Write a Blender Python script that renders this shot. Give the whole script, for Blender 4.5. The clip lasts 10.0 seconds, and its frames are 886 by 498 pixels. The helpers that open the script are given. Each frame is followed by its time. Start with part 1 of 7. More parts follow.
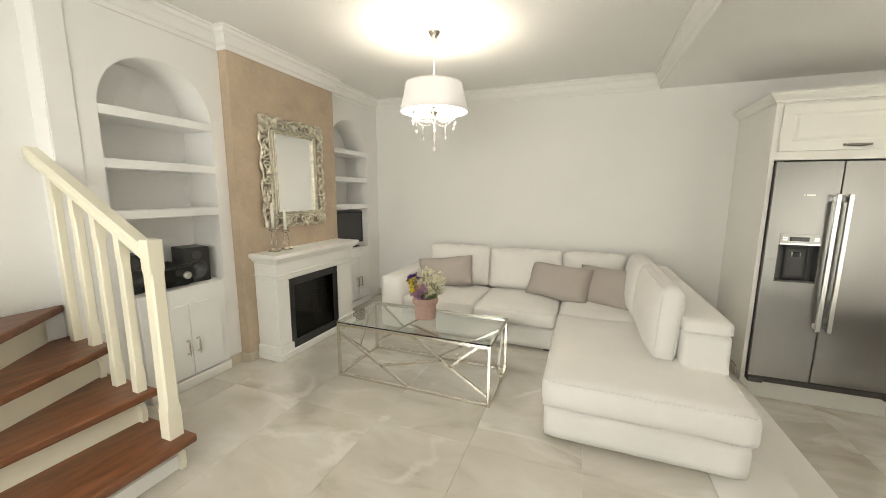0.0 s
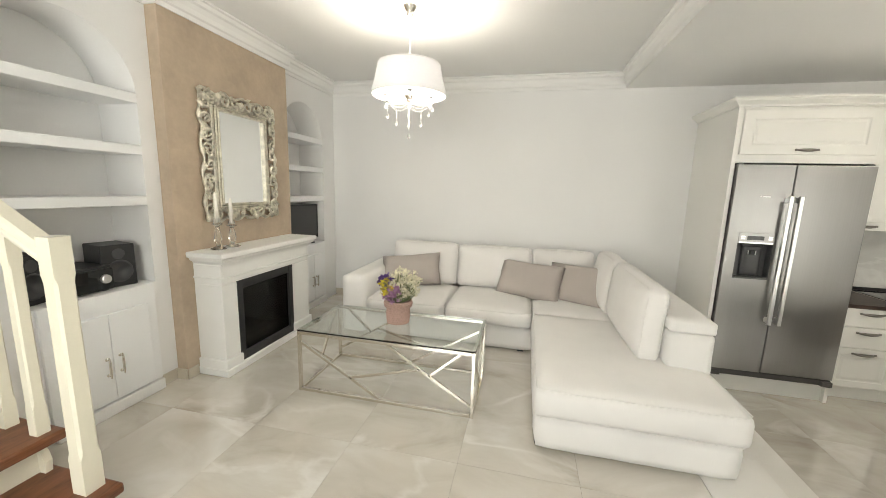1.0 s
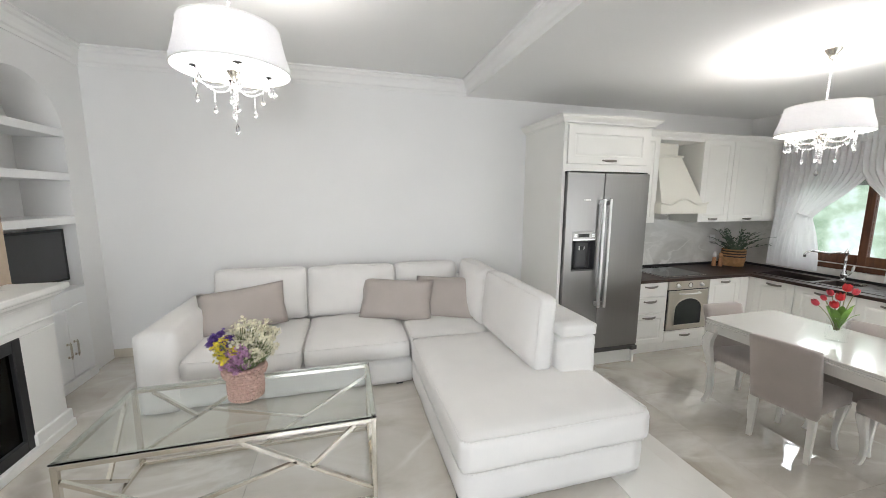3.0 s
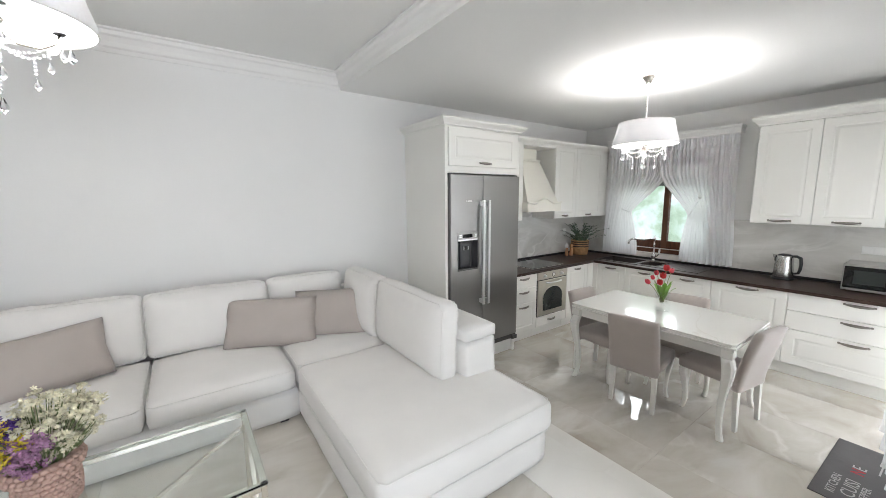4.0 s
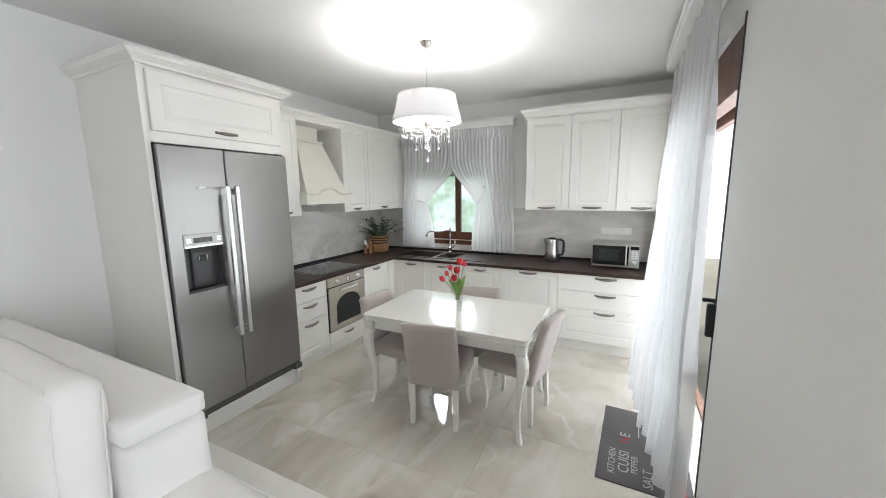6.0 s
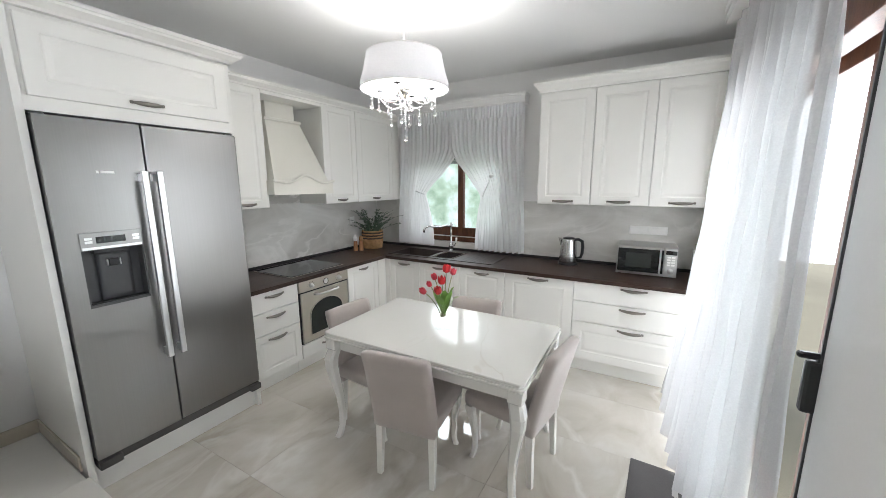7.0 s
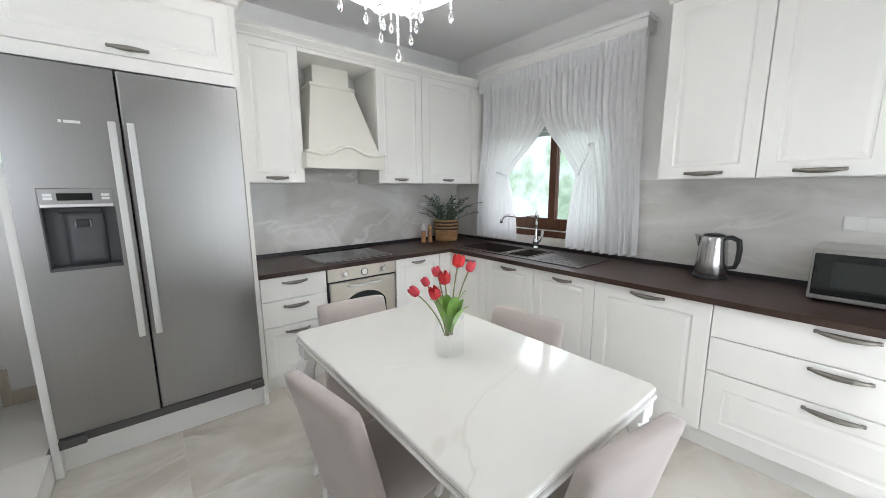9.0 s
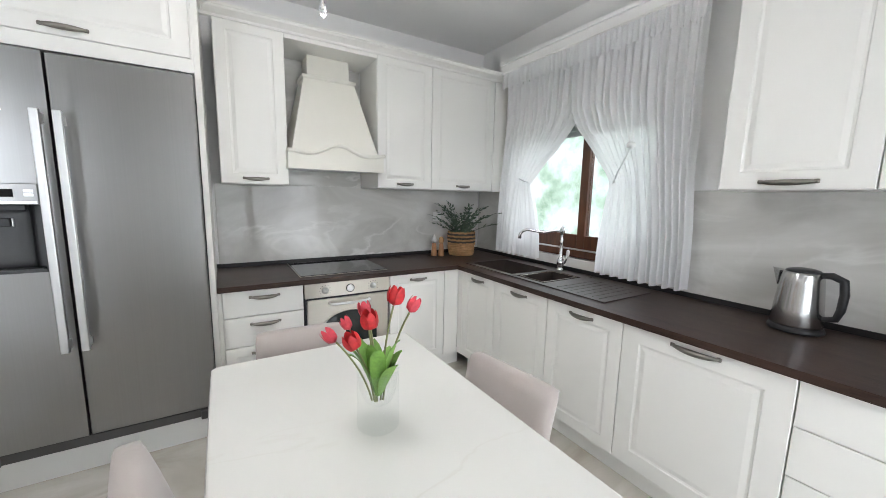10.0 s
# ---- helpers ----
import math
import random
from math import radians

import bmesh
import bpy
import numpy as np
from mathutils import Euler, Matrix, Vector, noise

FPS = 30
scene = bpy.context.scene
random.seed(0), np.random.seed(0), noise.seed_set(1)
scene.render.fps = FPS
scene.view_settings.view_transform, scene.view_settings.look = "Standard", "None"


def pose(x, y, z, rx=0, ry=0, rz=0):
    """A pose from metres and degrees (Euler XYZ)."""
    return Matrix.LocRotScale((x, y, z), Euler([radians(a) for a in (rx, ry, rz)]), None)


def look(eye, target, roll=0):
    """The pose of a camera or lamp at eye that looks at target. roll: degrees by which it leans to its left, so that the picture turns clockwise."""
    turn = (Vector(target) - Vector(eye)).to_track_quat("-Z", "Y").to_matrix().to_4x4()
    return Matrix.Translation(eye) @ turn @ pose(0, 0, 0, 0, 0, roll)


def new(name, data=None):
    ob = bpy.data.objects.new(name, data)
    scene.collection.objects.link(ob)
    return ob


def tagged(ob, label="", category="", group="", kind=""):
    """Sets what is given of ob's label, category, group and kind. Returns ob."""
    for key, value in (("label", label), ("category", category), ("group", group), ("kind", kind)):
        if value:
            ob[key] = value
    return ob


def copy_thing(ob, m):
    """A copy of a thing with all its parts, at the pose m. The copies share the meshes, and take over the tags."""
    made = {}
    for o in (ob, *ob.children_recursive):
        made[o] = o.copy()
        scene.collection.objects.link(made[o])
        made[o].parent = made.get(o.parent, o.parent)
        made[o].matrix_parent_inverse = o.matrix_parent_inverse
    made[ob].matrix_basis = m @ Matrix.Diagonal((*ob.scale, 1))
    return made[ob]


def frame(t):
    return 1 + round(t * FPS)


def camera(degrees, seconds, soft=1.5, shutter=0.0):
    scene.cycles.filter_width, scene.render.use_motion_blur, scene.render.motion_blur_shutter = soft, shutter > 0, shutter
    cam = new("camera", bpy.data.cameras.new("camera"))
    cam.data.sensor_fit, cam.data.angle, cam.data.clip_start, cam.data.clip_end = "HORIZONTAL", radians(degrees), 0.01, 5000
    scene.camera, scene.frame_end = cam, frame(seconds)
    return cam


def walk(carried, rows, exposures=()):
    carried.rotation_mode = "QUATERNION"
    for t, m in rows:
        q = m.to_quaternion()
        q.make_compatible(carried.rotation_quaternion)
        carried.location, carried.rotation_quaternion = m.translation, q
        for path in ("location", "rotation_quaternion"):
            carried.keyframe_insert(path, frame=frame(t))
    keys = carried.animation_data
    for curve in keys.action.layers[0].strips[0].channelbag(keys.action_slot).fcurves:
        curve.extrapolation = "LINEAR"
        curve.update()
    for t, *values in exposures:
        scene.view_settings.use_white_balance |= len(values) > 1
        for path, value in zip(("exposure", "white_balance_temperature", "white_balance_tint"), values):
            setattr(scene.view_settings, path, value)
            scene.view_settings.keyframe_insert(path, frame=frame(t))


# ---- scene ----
cam = camera(101.3, 10.0, soft=0.5)
PATH = [
    (0, (0.136, 0.269, 1.369), (-0.573, 2.114, 1.067), 0.3),
    (0.5, (0.04, 0.341, 1.357), (-0.533, 2.231, 1.043), 0.8),
    (1, (-0.123, 0.416, 1.354), (-0.556, 2.341, 1.029), 1.7),
    (1.5, (-0.269, 0.494, 1.357), (-0.412, 2.466, 1.057), 1.6),
    (2, (-0.385, 0.595, 1.375), (-0.255, 2.568, 1.075), 0.9),
    (2.2, (-0.416, 0.656, 1.388), (-0.189, 2.621, 1.089), 0.7),
    (3.5, (-0.481, 0.994, 1.394), (0.293, 2.818, 1.123), -0.1),
    (4, (-0.511, 1.1, 1.411), (0.636, 2.714, 1.127), -0.5),
    (4.5, (-0.412, 1.205, 1.391), (1.033, 2.558, 1.107), -0.8),
    (5, (-0.243, 1.293, 1.386), (1.388, 2.414, 1.1), -0.9),
    (5.5, (-0.017, 1.34, 1.372), (1.708, 2.311, 1.088), -1.1),
    (6, (0.278, 1.368, 1.321), (2.05, 2.243, 1.014), -0.7),
    (7.3, (1.066, 1.434, 1.304), (2.713, 2.498, 0.909), -0.1),
    (7.5, (1.153, 1.42, 1.296), (2.728, 2.586, 0.893), -0.2),
    (8, (1.371, 1.418, 1.248), (2.832, 2.722, 0.841), -0.0),
    (8.5, (1.642, 1.413, 1.167), (3.011, 2.817, 0.772), 0.1),
    (9, (1.891, 1.433, 1.072), (3.141, 2.959, 0.744), -0.3),
    (9.5, (2.15, 1.521, 1.055), (3.298, 3.133, 0.768), 0.7),
    (10, (2.429, 1.58, 1.065), (3.462, 3.268, 0.78), 1.2),
]
walk(cam, [(t, look(eye, target, roll)) for t, eye, target, roll in PATH],
     exposures=[(0.0, 0.33, 7800, 7), (1.0, 0.48, 7350, 8), (2.0, 0.50, 6900, 9), (3.5, 0.42, 6400, 11), (5.5, 0.46, 6350, 10), (7.5, 0.40, 6250, 11), (9.0, 0.58, 6200, 11), (10.0, 0.63, 6200, 11)])

# ---------------------------------------------------------------- world and light
world = bpy.data.worlds.new("world")
scene.world = world
world.use_nodes = True
wn = world.node_tree.nodes
sky = wn.new("ShaderNodeTexSky")
sky.sky_type = "NISHITA"
sky.sun_disc = False
sky.sun_elevation, sky.sun_rotation = radians(50), radians(200)
wn["Background"].inputs[1].default_value = 0.05
world.node_tree.links.new(sky.outputs[0], wn["Background"].inputs[0])

sun = new("sun", bpy.data.lights.new("sun", "SUN"))
sun.data.energy, sun.data.angle, sun.data.color = 2.5, radians(0.6), (1.0, 0.95, 0.88)
sun.matrix_world = look((-3, 6, 8), (0, 0, 0))

# storey levels and main planes of the plan
K = -0.293          # kitchen floor, two steps below the living room
MID = -0.147        # tread between them
XL, YB, XR, YS = -2.42, 4.5, 4.62, 0.95
CEIL, KCEIL, BEAM = 2.53, 2.385, 0.765


def lamp_point(name, place, watts, radius, colour):
    ob = new(name, bpy.data.lights.new(name, "POINT"))
    ob.data.energy, ob.data.shadow_soft_size, ob.data.color = watts, radius, colour
    ob.location = place
    return ob


def lamp_area(name, eye, target, w, h, watts, colour):
    ob = new(name, bpy.data.lights.new(name, "AREA"))
    ob.data.shape, ob.data.size, ob.data.size_y = "RECTANGLE", w, h
    ob.data.energy, ob.data.color = watts, colour
    ob.matrix_world = look(eye, target)
    return ob


LAMP1, LAMP2 = (-0.94, 2.87), (2.70, 2.68)
lamp_point("bulb_light", (*LAMP1, 2.085), 12, 0.10, (1.0, 0.975, 0.94))
lamp_point("bulb_light", (*LAMP2, 1.945), 24, 0.10, (1.0, 0.98, 0.95))
lamp_area("door_daylight", (3.1, 0.60, 0.9), (3.1, 2.0, 0.9), 1.6, 2.3, 74, (0.95, 0.98, 1.0))
lamp_area("window_daylight", (6.0, 3.3, 2.6), (4.6, 3.25, 1.2), 3.0, 2.4, 110, (0.95, 0.98, 1.0))
lamp_area("south_daylight", (-0.8, -1.45, 1.35), (0.0, 2.5, 1.2), 1.7, 1.5, 60, (0.88, 0.94, 1.0))

# ---------------------------------------------------------------- materials


def base_mat(name, rough=0.5, metal=0.0):
    m = bpy.data.materials.new(name)
    m.use_nodes = True
    n = m.node_tree.nodes
    b = n["Principled BSDF"]
    b.inputs["Roughness"].default_value = rough
    b.inputs["Metallic"].default_value = metal
    return m, n, m.node_tree.links, b


def node(n, kind, **values):
    x = n.new(kind)
    for key, v in values.items():
        x.inputs[key].default_value = v
    return x


def ramp(n, stops):
    r = n.new("ShaderNodeValToRGB")
    e = r.color_ramp.elements
    e[0].position, e[0].color = stops[0][0], (*stops[0][1], 1)
    e[1].position, e[1].color = stops[-1][0], (*stops[-1][1], 1)
    for p, c in stops[1:-1]:
        x = e.new(p)
        x.color = (*c, 1)
    return r


def plain(name, colour, rough=0.5, metal=0.0, vary=0.06, scale=3.0, fine=120.0, bump=0.02, stretch=(1, 1, 1), sheen=0.0, coat=0.0):
    """A surface of one colour, with a slow and a fine variation, and a fine relief."""
    m, n, l, b = base_mat(name, rough, metal)
    tc = n.new("ShaderNodeTexCoord")
    mp = node(n, "ShaderNodeMapping", Scale=stretch)
    l.new(tc.outputs["Object"], mp.inputs[0])
    slow = node(n, "ShaderNodeTexNoise", Scale=scale, Detail=4.0)
    quick = node(n, "ShaderNodeTexNoise", Scale=fine, Detail=3.0)
    l.new(mp.outputs[0], slow.inputs["Vector"])
    l.new(mp.outputs[0], quick.inputs["Vector"])
    mix = n.new("ShaderNodeMath")
    mix.operation = "MULTIPLY_ADD"
    mix.inputs[1].default_value = 0.4
    l.new(quick.outputs["Fac"], mix.inputs[0])
    l.new(slow.outputs["Fac"], mix.inputs[2])
    lo = tuple(c * (1 - vary) for c in colour)
    hi = tuple(min(1, c * (1 + vary)) for c in colour)
    r = ramp(n, [(0.45, lo), (0.95, hi)])
    l.new(mix.outputs[0], r.inputs[0])
    l.new(r.outputs[0], b.inputs["Base Color"])
    bp = node(n, "ShaderNodeBump", Strength=bump * 5, Distance=0.002)
    l.new(quick.outputs["Fac"], bp.inputs["Height"])
    l.new(bp.outputs[0], b.inputs["Normal"])
    rr = node(n, "ShaderNodeMapRange")
    rr.inputs["To Min"].default_value, rr.inputs["To Max"].default_value = max(0.02, rough * 0.88), min(1, rough * 1.12)
    l.new(slow.outputs["Fac"], rr.inputs["Value"])
    l.new(rr.outputs[0], b.inputs["Roughness"])
    if sheen:
        b.inputs["Sheen Weight"].default_value = sheen
    if coat:
        b.inputs["Coat Weight"].default_value = coat
        b.inputs["Coat Roughness"].default_value = 0.06
    return m


def veined(name, stops, rough, scale, vein, vein_scale, vein_amount, per_piece=True, stretch=(1, 1, 1), width=0.012):
    """Onyx or marble: soft clouds and thin warped veins; each piece is cut from another place of the block."""
    m, n, l, b = base_mat(name, rough)
    tc = n.new("ShaderNodeTexCoord")
    info = n.new("ShaderNodeObjectInfo")
    geo = n.new("ShaderNodeNewGeometry")
    shift = n.new("ShaderNodeVectorMath")
    shift.operation = "MULTIPLY_ADD"
    shift.inputs[1].default_value = (37.0, 19.0, 11.0) if per_piece else (0, 0, 0)
    l.new(info.outputs["Random"], shift.inputs[0])
    mp = node(n, "ShaderNodeMapping", Scale=stretch, Rotation=(0, 0, 0.5))
    l.new(geo.outputs["Position"], mp.inputs[0])
    l.new(mp.outputs[0], shift.inputs[2])
    cloud = node(n, "ShaderNodeTexNoise", Scale=scale, Detail=6.0, Roughness=0.55, Distortion=0.9)
    l.new(shift.outputs[0], cloud.inputs["Vector"])
    r = ramp(n, stops)
    l.new(cloud.outputs["Fac"], r.inputs[0])
    warp = node(n, "ShaderNodeTexNoise", Scale=vein_scale, Detail=5.0, Roughness=0.5, Distortion=0.6)
    l.new(shift.outputs[0], warp.inputs["Vector"])
    dist = n.new("ShaderNodeMath")
    dist.operation = "SUBTRACT"
    dist.inputs[1].default_value = 0.5
    l.new(warp.outputs["Fac"], dist.inputs[0])
    ab = n.new("ShaderNodeMath")
    ab.operation = "ABSOLUTE"
    l.new(dist.outputs[0], ab.inputs[0])
    line = node(n, "ShaderNodeMapRange")
    line.inputs["From Min"].default_value, line.inputs["From Max"].default_value = 0.0, width
    line.inputs["To Min"].default_value, line.inputs["To Max"].default_value = vein_amount, 0.0
    l.new(ab.outputs[0], line.inputs["Value"])
    gate = node(n, "ShaderNodeTexNoise", Scale=scale * 0.7, Detail=2.0)
    l.new(shift.outputs[0], gate.inputs["Vector"])
    g = node(n, "ShaderNodeMapRange")
    g.inputs["From Min"].default_value, g.inputs["From Max"].default_value = 0.42, 0.62
    l.new(gate.outputs["Fac"], g.inputs["Value"])
    mul = n.new("ShaderNodeMath")
    mul.operation = "MULTIPLY"
    l.new(line.outputs[0], mul.inputs[0])
    l.new(g.outputs[0], mul.inputs[1])
    mix = n.new("ShaderNodeMix")
    mix.data_type = "RGBA"
    l.new(mul.outputs[0], mix.inputs["Factor"])
    l.new(r.outputs[0], mix.inputs["A"])
    mix.inputs["B"].default_value = (*vein, 1)
    l.new(mix.outputs["Result"], b.inputs["Base Color"])
    rr = node(n, "ShaderNodeMapRange")
    rr.inputs["To Min"].default_value, rr.inputs["To Max"].default_value = rough * 0.7, rough * 1.4
    l.new(cloud.outputs["Fac"], rr.inputs["Value"])
    l.new(rr.outputs[0], b.inputs["Roughness"])
    if rough < 0.025:
        b.inputs["Coat Weight"].default_value = 1.0
        b.inputs["Coat Roughness"].default_value = 0.01
    return m


def timber(name, dark, light, rough, along=(1, 14, 14), scale=3.0, coat=0.0):
    m, n, l, b = base_mat(name, rough)
    tc = n.new("ShaderNodeTexCoord")
    mp = node(n, "ShaderNodeMapping", Scale=along)
    l.new(tc.outputs["Object"], mp.inputs[0])
    big = node(n, "ShaderNodeTexNoise", Scale=scale, Detail=6.0, Roughness=0.6, Distortion=0.5)
    fine = node(n, "ShaderNodeTexNoise", Scale=scale * 9, Detail=4.0)
    l.new(mp.outputs[0], big.inputs["Vector"])
    l.new(mp.outputs[0], fine.inputs["Vector"])
    mx = n.new("ShaderNodeMath")
    mx.operation = "MULTIPLY_ADD"
    mx.inputs[1].default_value = 0.35
    l.new(fine.outputs["Fac"], mx.inputs[0])
    l.new(big.outputs["Fac"], mx.inputs[2])
    mid = tuple((a + c) / 2 for a, c in zip(dark, light))
    r = ramp(n, [(0.42, dark), (0.65, mid), (0.95, light)])
    l.new(mx.outputs[0], r.inputs[0])
    l.new(r.outputs[0], b.inputs["Base Color"])
    bp = node(n, "ShaderNodeBump", Strength=0.15, Distance=0.002)
    l.new(fine.outputs["Fac"], bp.inputs["Height"])
    l.new(bp.outputs[0], b.inputs["Normal"])
    b.inputs["Coat Weight"].default_value = coat
    b.inputs["Coat Roughness"].default_value = 0.12
    b.inputs["Specular IOR Level"].default_value = 0.32
    return m


def woven(name, colour, rough=0.9, scale=900.0, vary=0.06, sheen=0.15, bump=0.25):
    """Upholstery: a fine weave of two crossing waves, over a slow variation."""
    m, n, l, b = base_mat(name, rough)
    tc = n.new("ShaderNodeTexCoord")
    slow = node(n, "ShaderNodeTexNoise", Scale=5.0, Detail=5.0)
    l.new(tc.outputs["Object"], slow.inputs["Vector"])
    weave = node(n, "ShaderNodeTexNoise", Scale=scale, Detail=2.0)
    l.new(tc.outputs["Object"], weave.inputs["Vector"])
    mx = n.new("ShaderNodeMath")
    mx.operation = "MULTIPLY_ADD"
    mx.inputs[1].default_value = 0.6
    l.new(weave.outputs["Fac"], mx.inputs[0])
    l.new(slow.outputs["Fac"], mx.inputs[2])
    r = ramp(n, [(0.5, tuple(c * (1 - vary) for c in colour)), (1.1, tuple(min(1, c * (1 + vary)) for c in colour))])
    l.new(mx.outputs[0], r.inputs[0])
    l.new(r.outputs[0], b.inputs["Base Color"])
    crease = node(n, "ShaderNodeTexNoise", Scale=9.0, Detail=3.0, Distortion=0.8)
    l.new(tc.outputs["Object"], crease.inputs["Vector"])
    b1 = node(n, "ShaderNodeBump", Strength=bump, Distance=0.012)
    l.new(crease.outputs["Fac"], b1.inputs["Height"])
    b2 = node(n, "ShaderNodeBump", Strength=0.25, Distance=0.001)
    l.new(weave.outputs["Fac"], b2.inputs["Height"])
    l.new(b1.outputs[0], b2.inputs["Normal"])
    l.new(b2.outputs[0], b.inputs["Normal"])
    b.inputs["Sheen Weight"].default_value = sheen
    return m


def glass_mat(name, colour=(0.95, 0.98, 0.97), rough=0.0, ior=1.45):
    m, n, l, b = base_mat(name, rough)
    b.inputs["Base Color"].default_value = (*colour, 1)
    b.inputs["Transmission Weight"].default_value = 1.0
    b.inputs["IOR"].default_value = ior
    return m


def pane_mat(name, tint=(0.96, 0.98, 0.98), gloss=0.6):
    """A thin pane: mostly clear, with a clean reflection that grows to grazing angles."""
    m, n, l, b = base_mat(name)
    n.remove(b)
    clear = node(n, "ShaderNodeBsdfTransparent", Color=(*tint, 1))
    shine = node(n, "ShaderNodeBsdfGlossy", Roughness=0.02)
    f = node(n, "ShaderNodeLayerWeight", Blend=0.5)
    p = n.new("ShaderNodeMath")
    p.operation = "POWER"
    p.inputs[1].default_value = 6.0
    l.new(f.outputs["Facing"], p.inputs[0])
    q = node(n, "ShaderNodeMapRange")
    q.inputs["To Min"].default_value, q.inputs["To Max"].default_value = 0.035, gloss
    l.new(p.outputs[0], q.inputs["Value"])
    mix = n.new("ShaderNodeMixShader")
    l.new(q.outputs[0], mix.inputs[0])
    l.new(clear.outputs[0], mix.inputs[1])
    l.new(shine.outputs[0], mix.inputs[2])
    l.new(mix.outputs[0], n["Material Output"].inputs[0])
    return m


def sheer_mat(name, colour, see, glow=0.5):
    """Thin cloth: part open weave, part cloth that lets light through."""
    m, n, l, b = base_mat(name, 0.9)
    n.remove(b)
    tc = n.new("ShaderNodeTexCoord")
    ns = node(n, "ShaderNodeTexNoise", Scale=160.0, Detail=2.0)
    l.new(tc.outputs["Object"], ns.inputs["Vector"])
    r = ramp(n, [(0.3, tuple(c * 0.93 for c in colour)), (0.7, colour)])
    l.new(ns.outputs["Fac"], r.inputs[0])
    dif = n.new("ShaderNodeBsdfDiffuse")
    trl = n.new("ShaderNodeBsdfTranslucent")
    l.new(r.outputs[0], dif.inputs[0])
    l.new(r.outputs[0], trl.inputs[0])
    cloth = node(n, "ShaderNodeMixShader", Fac=glow)
    l.new(dif.outputs[0], cloth.inputs[1])
    l.new(trl.outputs[0], cloth.inputs[2])
    hole = node(n, "ShaderNodeBsdfTransparent", Color=(1, 1, 1, 1))
    mix = node(n, "ShaderNodeMixShader", Fac=see)
    l.new(cloth.outputs[0], mix.inputs[1])
    l.new(hole.outputs[0], mix.inputs[2])
    l.new(mix.outputs[0], n["Material Output"].inputs[0])
    return m


def lit(name, colour, strength):
    m, n, l, b = base_mat(name)
    b.inputs["Base Color"].default_value = (*colour, 1)
    b.inputs["Emission Color"].default_value = (*colour, 1)
    b.inputs["Emission Strength"].default_value = strength
    return m


def brushed(name, colour, rough, along, spread=0.0):
    """Brushed metal; spread draws its reflections out level, across an upright grain."""
    m, n, l, b = base_mat(name, rough, 1.0)
    if spread:
        b.inputs["Anisotropic"].default_value = spread
        tg = n.new("ShaderNodeTangent")
        tg.direction_type, tg.axis = "RADIAL", "Z"
        l.new(tg.outputs[0], b.inputs["Tangent"])
    tc = n.new("ShaderNodeTexCoord")
    mp = node(n, "ShaderNodeMapping", Scale=along)
    l.new(tc.outputs["Object"], mp.inputs[0])
    ns = node(n, "ShaderNodeTexNoise", Scale=3.0, Detail=2.0, Roughness=0.6)
    l.new(mp.outputs[0], ns.inputs["Vector"])
    smear = node(n, "ShaderNodeTexNoise", Scale=2.5, Detail=3.0)
    l.new(tc.outputs["Object"], smear.inputs["Vector"])
    r = ramp(n, [(0.25, tuple(c * 0.96 for c in colour)), (0.75, colour)])
    l.new(ns.outputs["Fac"], r.inputs[0])
    l.new(r.outputs[0], b.inputs["Base Color"])
    rr = node(n, "ShaderNodeMapRange")
    rr.inputs["To Min"].default_value, rr.inputs["To Max"].default_value = rough * 0.94, rough * 1.06
    l.new(smear.outputs["Fac"], rr.inputs["Value"])
    l.new(rr.outputs[0], b.inputs["Roughness"])
    return m


WALL = plain("wall_paint", (0.82, 0.81, 0.795), 0.75, vary=0.02, scale=1.5, fine=90, bump=0.03)
CEILING = plain("ceiling_paint", (0.82, 0.815, 0.80), 0.85, vary=0.015, scale=1.0, fine=60)
TRIM = plain("trim_paint", (0.82, 0.81, 0.79), 0.55, vary=0.02)
PLASTER = plain("beige_plaster", (0.49, 0.385, 0.285), 0.62, vary=0.13, scale=5.0, fine=26, bump=0.06)
TILE = veined("cream_onyx_tile", [(0.30, (0.45, 0.40, 0.33)), (0.43, (0.555, 0.51, 0.44)), (0.56, (0.615, 0.575, 0.51)), (0.70, (0.68, 0.65, 0.60))], 0.02, 1.7, (0.80, 0.775, 0.73), 1.3, 0.6, stretch=(0.8, 1.5, 1), width=0.04)
GROUT = plain("tile_grout", (0.56, 0.52, 0.45), 0.8)
MARBLE = veined("white_marble", [(0.3, (0.74, 0.71, 0.66)), (0.7, (0.82, 0.80, 0.76))], 0.12, 1.2, (0.62, 0.59, 0.54), 1.6, 0.35)
SKIRT = veined("skirting_tile", [(0.3, (0.55, 0.49, 0.40)), (0.7, (0.66, 0.60, 0.50))], 0.15, 1.5, (0.74, 0.69, 0.6), 2.0, 0.3)
SPLASH = veined("grey_onyx_splash", [(0.32, (0.48, 0.465, 0.435)), (0.5, (0.61, 0.595, 0.56)), (0.68, (0.73, 0.715, 0.685))], 0.03, 1.5, (0.80, 0.785, 0.755), 1.6, 0.75, stretch=(0.8, 0.8, 1.6), width=0.022)
TREAD = timber("stained_oak", (0.085, 0.028, 0.012), (0.26, 0.10, 0.045), 0.35, along=(9, 1.2, 9), coat=0.25)
COUNTER = timber("dark_walnut_worktop", (0.016, 0.0085, 0.0065), (0.062, 0.035, 0.026), 0.42, along=(1.2, 9, 9))
COUNTER_Y = timber("dark_walnut_worktop_turned", (0.016, 0.0085, 0.0065), (0.062, 0.035, 0.026), 0.42, along=(9, 1.2, 9))
